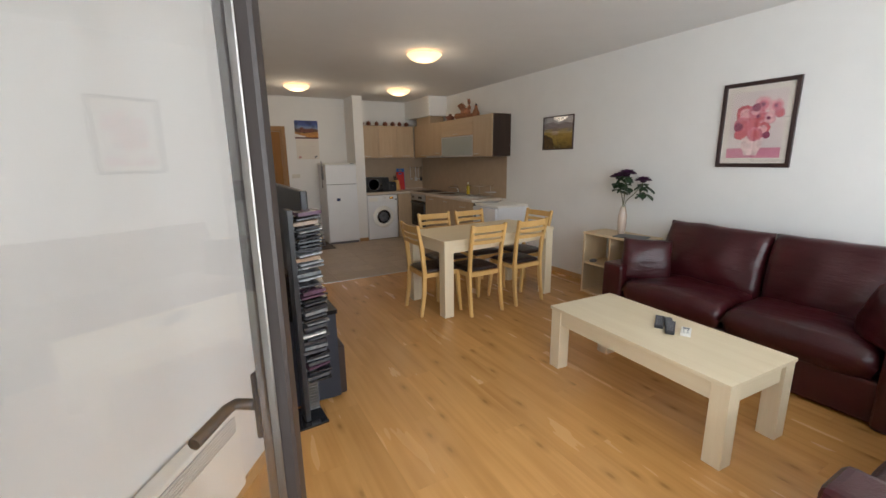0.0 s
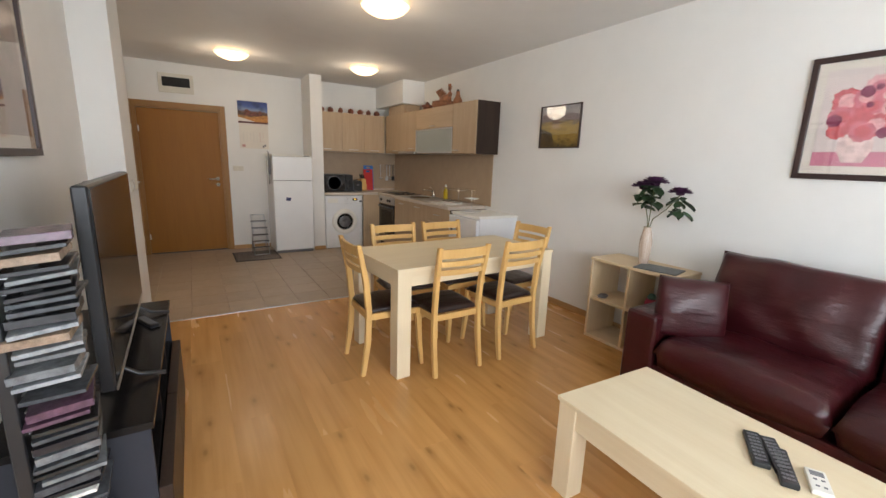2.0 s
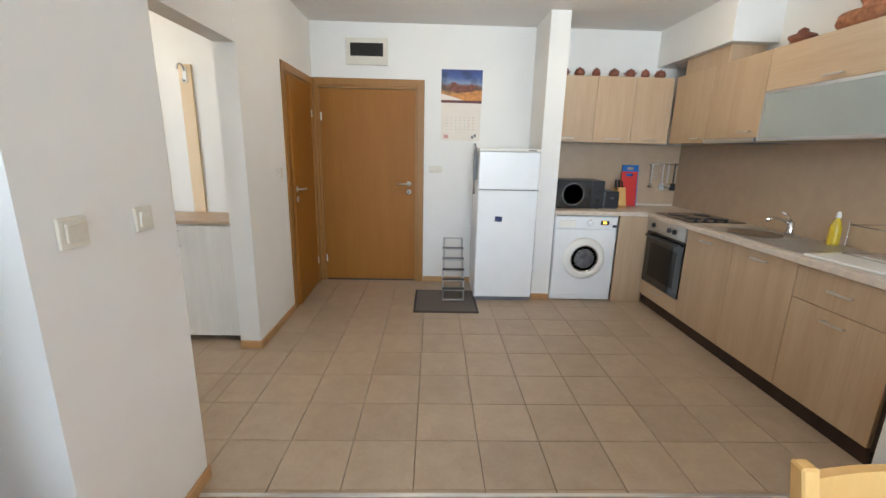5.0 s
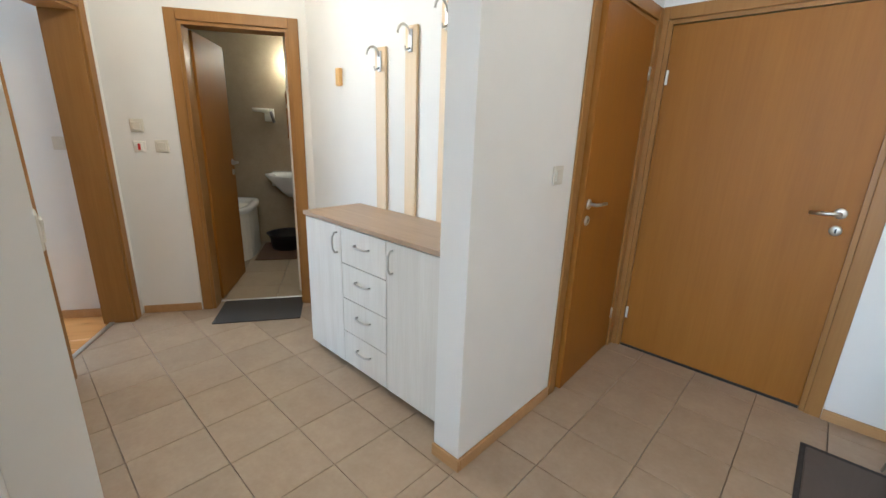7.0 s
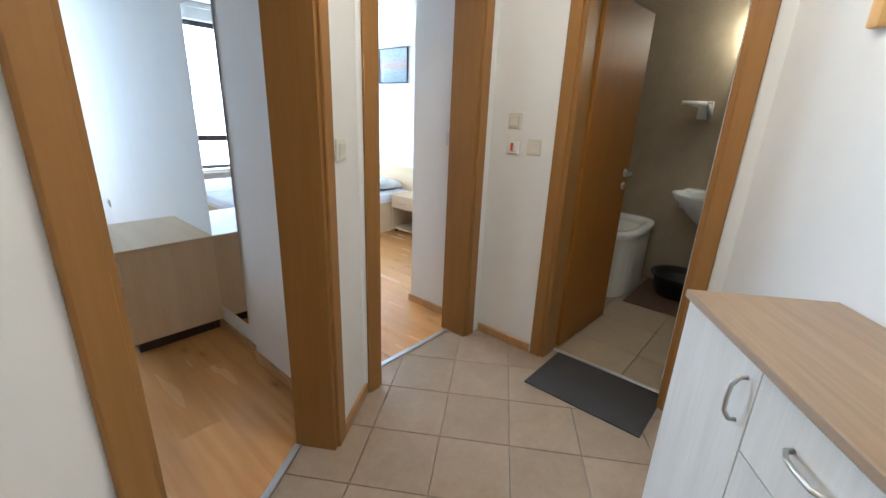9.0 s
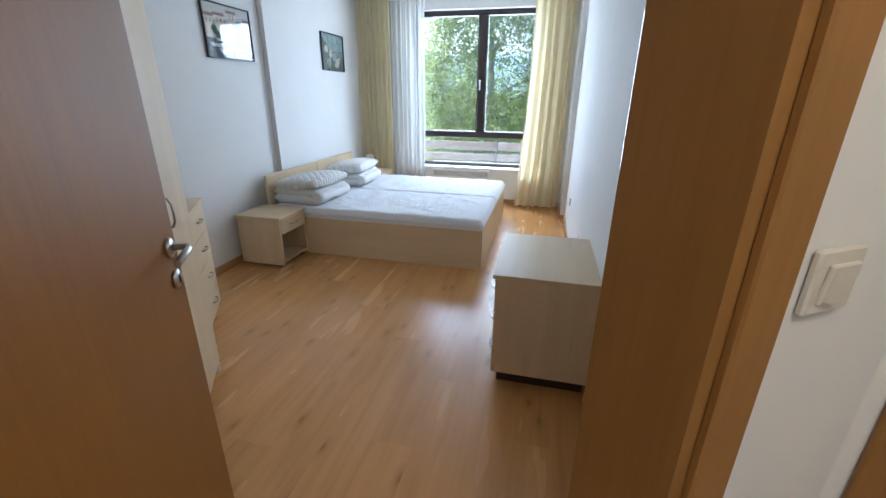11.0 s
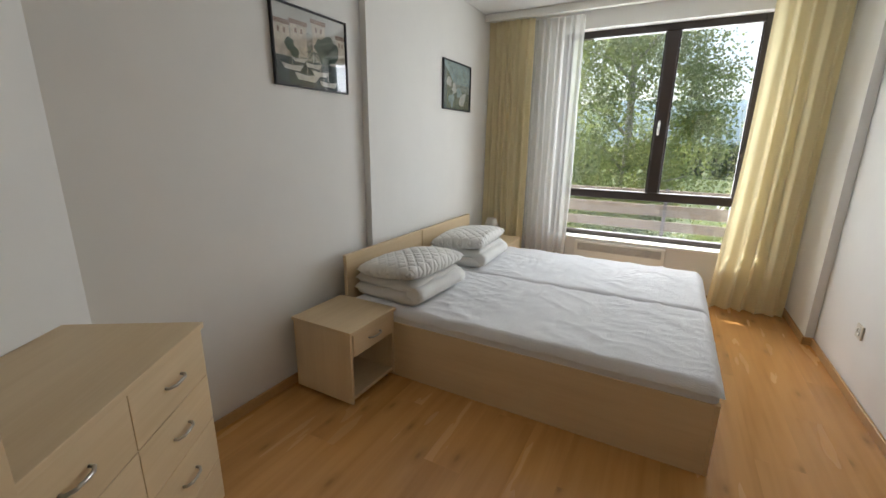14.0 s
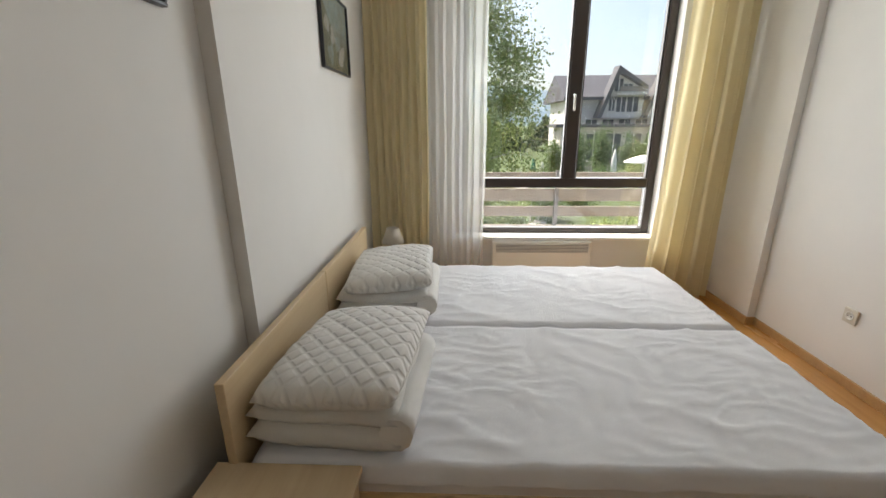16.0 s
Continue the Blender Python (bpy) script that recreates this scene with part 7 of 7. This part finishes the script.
t = thing("curtain", "cream yellow curtain drawn to the headboard side", "curtain", BF @ pose(0, -1.545, 0), "bedroom curtains")
part("cloth", curtain(-1.30, -1.76, 0.03, 2.55, 7, 0.045, 2.0), CURTAIN, t)
t = thing("net_curtain", "grey white net curtain gathered beside the window", "curtain", BF @ pose(0, -1.63, 0), "bedroom curtains")
part("cloth", curtain(-1.70, -2.20, 0.03, 2.55, 8, 0.030, 5.0), NET, t)
t = thing("curtain", "cream yellow curtain gathered at the outer corner", "curtain", BF @ pose(0, -1.545, 0), "bedroom curtains")
part("cloth", curtain(-3.58, -4.03, 0.03, 2.55, 5, 0.055, 9.0, 0.10), CURTAIN, t)
t = thing("curtain_rail", "white ceiling curtain rail with front board", "curtain rail", BF @ pose(0, -1.56, 0))
part("front_board", box(-4.083, -1.282, 0.085, 0.100, 2.545, 2.608, 0.002), WPLASTIC, t)
part("track", box(-4.083, -1.282, -0.10, 0.084, 2.585, 2.608), WPLASTIC, t)
heater("convector_heater", 0.83, 0.355, BF @ pose(-2.28, -1.749, 0.10, 0, 0, 180), "white convector heater with dark grille under the window")

# ---- second bedroom, seen through its door ----
bed(BF @ pose(-6.945, 0.70, 0, 0, 0, 0), "second bedroom beds", "maple single bed with white sheet in the second bedroom")
solid("pillow", puff(0.46, 0.62, 0.16, 18, 0.38, 0.006, 33.0), DIAMOND, "white pillow on the second bedroom bed", "pillow", at(-6.62, 0.74, 0.535, 4) @ pose(0, 0, 0, 0, -8, 0))
nightstand(BF @ pose(-6.53, 1.36, 0, 0, 0, 90), "maple nightstand in the second bedroom")
SEA = art("sea_print", ((0.0, (0.12, 0.22, 0.30)), (0.35, (0.30, 0.38, 0.42)), (0.5, (0.48, 0.33, 0.26)), (0.62, (0.42, 0.42, 0.42)), (0.8, (0.40, 0.50, 0.56)), (1.0, (0.52, 0.56, 0.58))), 2.2, (1.4, 1.4, 2.0), 0, 12)
picture("sea_picture", 0.51, 0.40, BF @ pose(-6.949, 0.74, 1.92, 0, 0, 90), paint_field(SEA), "thin framed print of a bay with red roofs", BLACKFRAME, 0.010)

# ---- outside ----
GZ = -3.3
GRASS = plain("lawn_green", (0.075, 0.11, 0.03), 0.9, vary=0.35, scale=0.6, bump=0.4, bump_scale=40)
ROOF = plain("slate_roof", (0.085, 0.085, 0.095), 0.7, vary=0.12, scale=1.5)
RENDER_W = plain("hotel_render", (0.66, 0.64, 0.60), 0.8, vary=0.06, scale=0.6)
TIMBER = plain("weathered_timber", (0.27, 0.235, 0.205), 0.75, vary=0.2, scale=14)
PAVE = plain("pale_paving", (0.50, 0.47, 0.42), 0.8, vary=0.1, scale=1.2)
POOL = plain("pool_water", (0.07, 0.30, 0.42), 0.05, vary=0.1)
CANVAS = plain("white_canvas", (0.78, 0.77, 0.74), 0.8)
GREENCANVAS = plain("green_canvas", (0.02, 0.16, 0.09), 0.8)
WINDARK = plain("far_window", (0.05, 0.06, 0.075), 0.15)
LEAVES = foliage("birch_leaf", (0.185, 0.22, 0.12), 0.58)
BUSH = foliage("hedge_leaf", (0.075, 0.125, 0.035), 0.35)
BARK = plain("birch_bark", (0.42, 0.40, 0.36), 0.8, vary=0.4, scale=9)
# distance haze is mixed into the blue of these wooded hills
HILL = plain("far_hill_haze_blue", (0.19, 0.27, 0.31), 1.0, vary=0.10, scale=0.01)
NEARWOOD = plain("far_tree_belt", (0.085, 0.125, 0.055), 0.9, vary=0.35, scale=0.3)
structure("ground", box(-2500, 2500, -2500, 1500, GZ - 0.5, GZ), GRASS, "green lawn and meadow reaching the horizon", "ground")
structure("outer_wall_below", box(-7.1, 4.9, -1.975, 6.0, GZ, -0.225), RENDER_W, "rendered lower storey of the building", "wall", BF)
structure("balcony_slab", box(-7.1, -1.1, -2.95, -1.981, -0.20, -0.06), RENDER_W, "concrete balcony slab outside the bedroom", "balcony", BF)
structure("balcony_slab_living", box(-1.05, 5.2, -1.75, -0.401, -0.20, -0.06), RENDER_W, "concrete balcony slab outside the living room", "balcony", BF)
# out of view overhead, added to hold the sun off the room floors
structure("eaves", box(-7.3, 5.4, -3.13, -0.3, 3.22, 3.40), RENDER_W, "unseen overhead slab added to trim the sun patches indoors", "balcony", BF)
t = thing("balcony_railing", "weathered timber board balcony railing with steel posts", "railing", BF @ pose(0, -2.85, 0))
for z0, z1 in ((0.59, 0.725), (0.42, 0.53), (0.23, 0.32), (0.80, 0.90)):
    part("rail_board", box(-5.2, -1.25, -0.018, 0.018, z0, z1, 0.004), TIMBER, t)
for x in (-5.1, -3.05, -1.35):
    part("post", box(x - 0.02, x + 0.02, 0.019, 0.06, -0.06, 0.92), GPLASTIC, t)


def leafy(bm, count, centre, radii, size, seed, shell=0.55, droop=0.0):
    """Many small leaves gathered in clumps inside an uneven crown."""
    r = random.Random(seed)
    clumps = []
    for _ in range(max(12, count // 130)):
        a, h = r.uniform(0, 2 * math.pi), r.uniform(-1, 1)
        w = math.sqrt(max(0.0, 1 - h * h)) * (0.8 + 0.35 * noise.noise(Vector((math.cos(a) * 2, math.sin(a) * 2, h * 2 + seed))))
        q = r.uniform(shell, 1.05)
        clumps.append((Vector((centre[0] + radii[0] * w * math.cos(a) * q, centre[1] + radii[1] * w * math.sin(a) * q, centre[2] + radii[2] * h * q)), r.uniform(0.35, 0.75)))
    verts, faces = [], []
    for k in range(count):
        c, s = clumps[r.randrange(len(clumps))]
        p = c + Vector((r.gauss(0, 0.5) * s, r.gauss(0, 0.5) * s, r.gauss(-droop, 0.55) * s))
        ax = Vector((r.uniform(-1, 1), r.uniform(-1, 1), r.uniform(-1, 0.6))).normalized()
        sd = ax.orthogonal().normalized()
        sd = Matrix.Rotation(r.uniform(0, 6.28), 3, ax) @ sd
        L_ = size * r.uniform(0.6, 1.25)
        b = len(verts)
        verts += [p, p + ax * L_ * 0.5 + sd * L_ * 0.33, p + ax * L_, p + ax * L_ * 0.5 - sd * L_ * 0.33]
        faces.append((b, b + 1, b + 2, b + 3))
    return verts, faces


def crown(name, count, centre, radii, size, seed, material, parent, shell=0.55, droop=0.0):
    v, f = leafy(None, count, centre, radii, size, seed, shell, droop)
    me = bpy.data.meshes.new(name)
    me.from_pydata(v, [], f)
    me.update()
    me.materials.append(material)
    ob = new(name, me)
    ob.parent = parent
    return ob


t = thing("birch_tree", "tall birch tree with loose light green foliage", "tree", at(-1.6, -12.6, GZ))
part("trunk", tube(((0, 0, 0), (0.05, 0.02, 2.5), (-0.05, 0.05, 5.0), (0.05, 0, 8.0), (0.0, 0.0, 10.8)), 0.20, 12, 0.04), BARK, t)
r = random.Random(3)
for k in range(14):
    z = 2.2 + 0.55 * k
    a = k * 2.4
    l = 2.6 - 0.1 * k
    part("limb", tube(((0, 0, z), (l * 0.4 * math.cos(a), l * 0.4 * math.sin(a), z + 0.7), (l * math.cos(a), l * math.sin(a), z + 1.1)), 0.06, 6, 0.015), BARK, t)
crown("crown", 78000, (0, 0, 5.3), (3.25, 2.8, 5.7), 0.105, 7, LEAVES, t, 0.62, 0.25)
for k, (u, v, rr, hh) in enumerate(((-4.2, -15.5, 1.3, 1.0), (-6.2, -19.0, 1.4, 0.9), (-8.8, -22.0, 1.5, 0.9), (-3.2, -9.5, 1.2, 0.8), (-1.0, -8.0, 1.3, 0.8), (-5.6, -10.5, 1.1, 0.6), (-8.0, -14.0, 1.3, 0.7), (2.0, -9.5, 1.5, 1.2), (-11.5, -27.0, 1.6, 1.1), (-15.0, -30.0, 1.7, 1.1), (-18.5, -31.0, 1.7, 1.2))):
    t = thing("garden_shrub", "rounded leafy garden shrub on the lawn", "shrub", at(u, v, GZ), "garden shrubs")
    crown("foliage", 3600, (0, 0, hh * 0.75), (rr, rr, hh), 0.12, 40 + k, BUSH if k % 3 else LEAVES, t, 0.2)
    part("stem", tube(((0, 0, 0), (0, 0, hh * 0.6)), 0.06, 6), BARK, t)
for k, (u, v, h) in enumerate(((-11.6, -33.0, 4.0), (-13.6, -33.5, 4.6), (-15.6, -33.0, 3.9), (-17.3, -33.4, 4.2), (-9.8, -33.5, 3.2))):
    t = thing("conifer", "dark green columnar thuja in the hotel garden", "tree", at(u, v, GZ), "garden conifers")
    crown("foliage", 4200, (0, 0, h * 0.48), (0.62, 0.62, h * 0.5), 0.16, 80 + k, BUSH, t, 0.1)
    part("trunk", tube(((0, 0, 0), (0, 0, h * 0.7)), 0.08, 6, 0.02), BARK, t)
v, f = [], []
for k in range(70):
    q = random.Random(200 + k)
    a, b = leafy(None, 500, (-60 + 1.9 * k + q.uniform(-1, 1), -72 + q.uniform(-6, 6), GZ + 2.2), (2.6, 2.2, 2.4 + q.uniform(0, 1.6)), 0.7, 300 + k, 0.2)
    o = len(v)
    v += a
    f += [tuple(i + o for i in x) for x in b]
me = bpy.data.meshes.new("tree_belt")
me.from_pydata(v, [], f)
me.materials.append(NEARWOOD)
ob = new("tree_belt", me)
ob.matrix_basis = BF
tagged(ob, "belt of far green trees behind the hotel", "trees", kind="stuff")
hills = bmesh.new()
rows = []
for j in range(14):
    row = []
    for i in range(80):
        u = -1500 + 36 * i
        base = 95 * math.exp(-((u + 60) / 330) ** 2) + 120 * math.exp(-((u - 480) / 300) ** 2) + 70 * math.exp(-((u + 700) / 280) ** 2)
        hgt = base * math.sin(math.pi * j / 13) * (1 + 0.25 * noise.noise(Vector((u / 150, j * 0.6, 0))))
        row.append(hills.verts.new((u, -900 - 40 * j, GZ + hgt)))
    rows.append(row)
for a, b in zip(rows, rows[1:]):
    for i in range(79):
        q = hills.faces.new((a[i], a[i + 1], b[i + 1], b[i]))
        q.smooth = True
structure("backdrop", hills, HILL, "wooded mountains on the horizon with blue haze in their colour", "mountains", BF)


# hotel with steep gables
def hotel():
    t = thing("hotel", "white hotel with steep dark gable roofs and balconies", "building", at(0, -45, 0))
    # x follows the facade, y runs towards the viewer, roofs end on prisms along y or x
    face_y = Matrix.Diagonal((1, -1, 1, 1)) @ pose(0, 0, 0, 90, 0, 0)
    part("main_wall", box(-30, -13.5, -9, 0, GZ, 4.2), RENDER_W, t)
    main = part("roof", prism([(-10.2, 3.7), (0.9, 3.7), (0.9, 4.0), (-4.6, 6.6), (-10.2, 4.0)], -30, -12.8), ROOF, t, "dark slate main roof", Matrix(((0, 0, 1, 0), (1, 0, 0, 0), (0, 1, 0, 0), (0, 0, 0, 1))))
    part("end_gable", prism([(-9, 4.2), (-0.05, 4.2), (-4.6, 6.1)], -13.6, -13.45), RENDER_W, t, "", Matrix(((0, 0, 1, 0), (1, 0, 0, 0), (0, 1, 0, 0), (0, 0, 0, 1))))
    part("chimney", box(-15.4, -14.6, -4.9, -4.1, 6.0, 7.1), RENDER_W, main)
    part("chimney_cap", box(-15.6, -14.4, -5.1, -3.9, 7.1, 7.25), ROOF, main)
    for dx, dz in ((0.0, 0.0), (-4.6, -0.25), (-9.2, -0.5)):
        x = -17.9 + dx
        poly = [(1.75, 1.9), (0.0, 6.9 + dz), (-3.0, 5.0 + dz), (-3.0, 4.7 + dz), (-0.15, 6.2 + dz), (1.35, 1.9)]
        part("roof", prism([(x + a, b) for a, b in poly], -0.001, 1.6), ROOF, t, "steep dark gable roof edge", face_y)
        wall_poly = [(1.34, 1.9), (-0.15, 6.18 + dz), (-2.98, 4.68 + dz), (-2.98, 1.9)]
        part("gable", prism([(x + a, b) for a, b in wall_poly], 0.001, 0.9), RENDER_W, t, "", face_y)
        for a, b, z0, z1 in ((-0.75, 0.05, 4.5, 5.7), (-1.7, -0.85, 4.5, 5.2), (-0.1, 0.45, 2.6, 3.7), (-1.2, -0.3, 2.5, 3.9), (-2.5, -1.4, 2.5, 3.9)):
            w = part("window", box(x + a, x + b, 0.901, 0.94, z0, z1), WINDARK, t)
            part("window_frame", box(x + (a + b) / 2 - 0.04, x + (a + b) / 2 + 0.04, 0.941, 0.96, z0, z1), CANVAS, w)
        part("balcony", box(x - 2.9, x - 0.2, 0.905, 1.9, 4.15, 4.3), RENDER_W, t)
        part("balcony_rail", box(x - 2.9, x - 0.2, 1.85, 1.9, 4.45, 4.9), TIMBER, t)
    for k in range(9):
        x = -14.9 - 1.75 * k
        w = part("window", box(x, x + 1.15, 0.001, 0.05, 0.2 if k else 2.2, 1.75 if k else 3.6), WINDARK, t)
        part("window_frame", box(x + 0.53, x + 0.61, 0.051, 0.07, 0.2 if k else 2.2, 1.75 if k else 3.6), CANVAS, w)
    return t


hotel()
t = thing("pavilion", "low hotel annex with a flat dark roof", "building", at(0, -40.5, 0))
part("wall", box(-30, -11.9, -3.5, 0, GZ, 1.0), PAVE, t)
part("roof", box(-30.4, -11.2, -3.58, 0.9, 1.0, 1.32, 0.05), ROOF, t)
for k in range(9):
    w = part("window", box(-13.9 - 1.9 * k, -12.5 - 1.9 * k, 0.001, 0.05, -2.2, 0.4), WINDARK, t)
    part("window_frame", box(-13.24 - 1.9 * k, -13.16 - 1.9 * k, 0.051, 0.07, -2.2, 0.4), CANVAS, w)
t = thing("awning", "white striped awning roof beside the pool bar", "awning", at(-11.0, -38.2, GZ))
part("roof", prism([(-3.4, 1.0), (0.4, 2.7), (0.4, 2.78), (-3.4, 1.08)], -1.6, 1.0), CANVAS, t, "", pose(0, 0, 0, 90, 0, 0))
for x in (-3.3, 0.3):
    part("post", box(x - 0.05, x + 0.05, -0.05, 0.05, 0, 2.6 if x > 0 else 1.0), TIMBER, t)
structure("pavement", box(-22, -6.5, -38.5, -25.5, GZ, GZ + 0.02), PAVE, "pale paved terrace round the pool", "pavement", BF)
structure("water", box(-20, -8.5, -30.2, -26.5, GZ + 0.0205, GZ + 0.035), POOL, "blue swimming pool water", "pool", BF)


def closed_umbrella(u, v, h, material, label):
    t = thing("umbrella", label, "umbrella", at(u, v, GZ), "pool umbrellas")
    part("pole", tube(((0, 0, 0.02), (0, 0, h)), 0.03, 8), CANVAS, t)
    part("canopy", lathe(((0.0, h + 0.06), (0.05, h), (0.16, h - 0.7), (0.20, h - 1.45), (0.13, h - 1.5)), 10), material, t)
    part("base", box(-0.3, 0.3, -0.3, 0.3, 0, 0.0195 + 0.05), PAVE, t)


closed_umbrella(-5.45, -18.0, 3.1, GREENCANVAS, "closed green parasol in the garden")
closed_umbrella(-5.95, -18.4, 2.9, CANVAS, "closed white parasol in the garden")
closed_umbrella(-12.4, -27.0, 3.0, CANVAS, "closed white parasol by the pool")
t = thing("umbrella", "open white parasol beside the pool", "umbrella", at(-15.0, -28.5, GZ), "pool umbrellas")
part("pole", tube(((0, 0, 0.02), (0, 0, 2.4)), 0.03, 8), CANVAS, t)
part("canopy", lathe(((0.0, 2.55), (0.7, 2.35), (1.4, 2.05), (1.38, 2.02), (0.0, 2.45)), 8), CANVAS, t)

# ---- floor pieces ----
def inside(poly, x, y):
    hit = False
    for (x0, y0), (x1, y1) in zip(poly, poly[1:] + poly[:1]):
        if (y0 > y) != (y1 > y) and x < (x1 - x0) * (y - y0) / (y1 - y0) + x0:
            hit = not hit
    return hit


def world_xy(u, v):
    p = BF @ Vector((u, v, 0))
    return p.x, p.y


def clip(poly, a, b, c):
    """Keeps the side of a polygon where a*x + b*y <= c."""
    out = []
    for p, q in zip(poly, poly[1:] + poly[:1]):
        dp, dq = a * p[0] + b * p[1] - c, a * q[0] + b * q[1] - c
        if dp <= 0:
            out.append(p)
        if dp * dq < 0:
            s = dp / (dp - dq)
            out.append((p[0] + s * (q[0] - p[0]), p[1] + s * (q[1] - p[1])))
    return out


def slab(poly, top, gap, rim=0.0018):
    """One floor piece: a low block with a chamfered rim."""
    n = len(poly)
    cx, cy = sum(p[0] for p in poly) / n, sum(p[1] for p in poly) / n

    def shrunk(d, z):
        pts = []
        for x, y in poly:
            r = math.hypot(x - cx, y - cy)
            k = max(0.0, 1 - d * 1.4 / max(r, 1e-6))
            pts.append((cx + (x - cx) * k, cy + (y - cy) * k, z))
        return pts
    if rim < 0.001:
        me = bpy.data.meshes.new("piece")
        sides = [(k, (k + 1) % n, n + (k + 1) % n, n + k) for k in range(n)]
        me.from_pydata(shrunk(gap, top - 0.012) + shrunk(gap, top), [], [tuple(range(n, 2 * n))] + sides)
        me.update()
        return me
    vs = shrunk(gap, top - 0.012) + shrunk(gap, top - rim) + shrunk(gap + rim, top)
    fs = [tuple(range(2 * n, 3 * n))]
    for ring in (0, 1):
        for k in range(n):
            fs.append((ring * n + k, ring * n + (k + 1) % n, (ring + 1) * n + (k + 1) % n, (ring + 1) * n + k))
    me = bpy.data.meshes.new("piece")
    me.from_pydata(vs, [], fs)
    me.update()
    return me


def lay(name, parent, polys_cut, x_range, y_range, px, py, x0, y0, material, gap, stagger, top=0.0):
    """Lays pieces px by py, clipped to half-planes, each one its own object; whole ones share a mesh."""
    whole = None
    i0, i1 = math.floor((x_range[0] - x0) / px), math.ceil((x_range[1] - x0) / px)
    for i in range(i0, i1):
        off = stagger * ((i * 0.37) % 1.0) * py
        j0, j1 = math.floor((y_range[0] - y0 - off) / py), math.ceil((y_range[1] - y0 - off) / py)
        for j in range(j0, j1):
            xa, ya = x0 + i * px, y0 + off + j * py
            poly = [(xa, ya), (xa + px, ya), (xa + px, ya + py), (xa, ya + py)]
            for a, b, c in polys_cut:
                poly = clip(poly, a, b, c)
                if not poly:
                    break
            if len(poly) < 3:
                continue
            area = 0.5 * abs(sum(p[0] * q[1] - q[0] * p[1] for p, q in zip(poly, poly[1:] + poly[:1])))
            if area < 0.004:
                continue
            if abs(area - px * py) < 1e-6:
                if whole is None:
                    whole = slab([(0, 0), (px, 0), (px, py), (0, py)], top, gap, 0.0018 if gap > 0.001 else 0.0005)
                    whole.materials.append(material)
                ob = new(name, whole)
                ob.location = (xa, ya, 0)
            else:
                me = slab([(x - xa, y - ya) for x, y in poly], top, gap, 0.0018 if gap > 0.001 else 0.0005)
                me.materials.append(material)
                ob = new(name, me)
                ob.location = (xa, ya, 0)
            ob.parent = parent


C33, S33 = math.cos(radians(-TURN)), math.sin(radians(-TURN))


def half_u(sign, c):
    return (sign * C33, -sign * S33, sign * c)


def half_v(sign, c):
    return (sign * S33, sign * C33, sign * c)


tiled = thing("floor_tiles", "square beige ceramic floor tiles with brown joints", "floor", kind="structure")
P = 0.31
TX, TY = 1.21, 5.625
# kitchen, passage and hall in three fields that share one grid
lay("tile", tiled, [(-1, 0, -0.05), (1, 0, E_X), (0, -1, -4.985), (0, 1, N_Y + 0.02)], (-0.1, E_X), (4.9, 8.0), P, P, TX, TY, TILE, 0.0016, 0)
lay("tile", tiled, [(1, 0, 0.05), (0, -1, -5.05), (0, 1, 6.80), half_u(-1, -5.428), half_v(-1, 3.255)], (-3.2, 0.1), (4.9, 6.9), P, P, TX, TY, TILE, 0.0016, 0)
bathfloor = thing("bathroom_floor", "large cream bathroom floor tiles", "floor", kind="structure")
bathfloor.matrix_basis = BF
lay("tile", bathfloor, [(1, 0, -5.432), (-1, 0, 7.3), (0, -1, -2.92), (0, 1, 5.6)], (-7.3, -5.3), (2.9, 5.6), 0.40, 0.40, -5.34, 3.90, BATHTILE, 0.002, 0)
laminate = thing("floor_laminate", "oak laminate planks with knots, laid in rows", "floor", kind="structure")
lay("plank", laminate, [(-1, 0, 0), (1, 0, E_X), (0, 1, 4.967), half_v(-1, -0.42)], (0.0, E_X), (-3.2, 4.98), 0.193, 1.29, 0.0, 0.0, FLOORWOOD_Y, 0.0002, 1)
lay("plank", laminate, [(1, 0, 0), (0, 1, 4.967), half_u(-1, -1.15), half_v(-1, -0.42)], (-1.5, 0.0), (-3.2, 2.2), 0.193, 1.29, 0.0, 0.0, FLOORWOOD_Y, 0.0002, 1)
bedlam = thing("bedroom_laminate", "oak laminate planks of the bedroom", "floor", kind="structure")
bedlam.matrix_basis = BF
hall_cut = (-S33, C33, 5.032)
lay("plank", bedlam, [(1, 0, -1.2), (-1, 0, 4.16), (0, -1, 1.76), hall_cut, (C33, S33, -0.052)], (-4.2, -1.2), (-1.8, 4.4), 0.193, 1.29, -4.16, -1.76, FLOORWOOD_Y, 0.0002, 1)
bedlam2 = thing("second_laminate", "oak laminate planks of the second bedroom", "floor", kind="structure")
bedlam2.matrix_basis = BF
lay("plank", bedlam2, [(1, 0, -4.28), (-1, 0, 6.96), (0, -1, 1.76), (0, 1, 3.25)], (-7.0, -4.2), (-1.8, 3.3), 0.193, 1.29, -4.28, -1.76, FLOORWOOD_Y, 0.0002, 1)
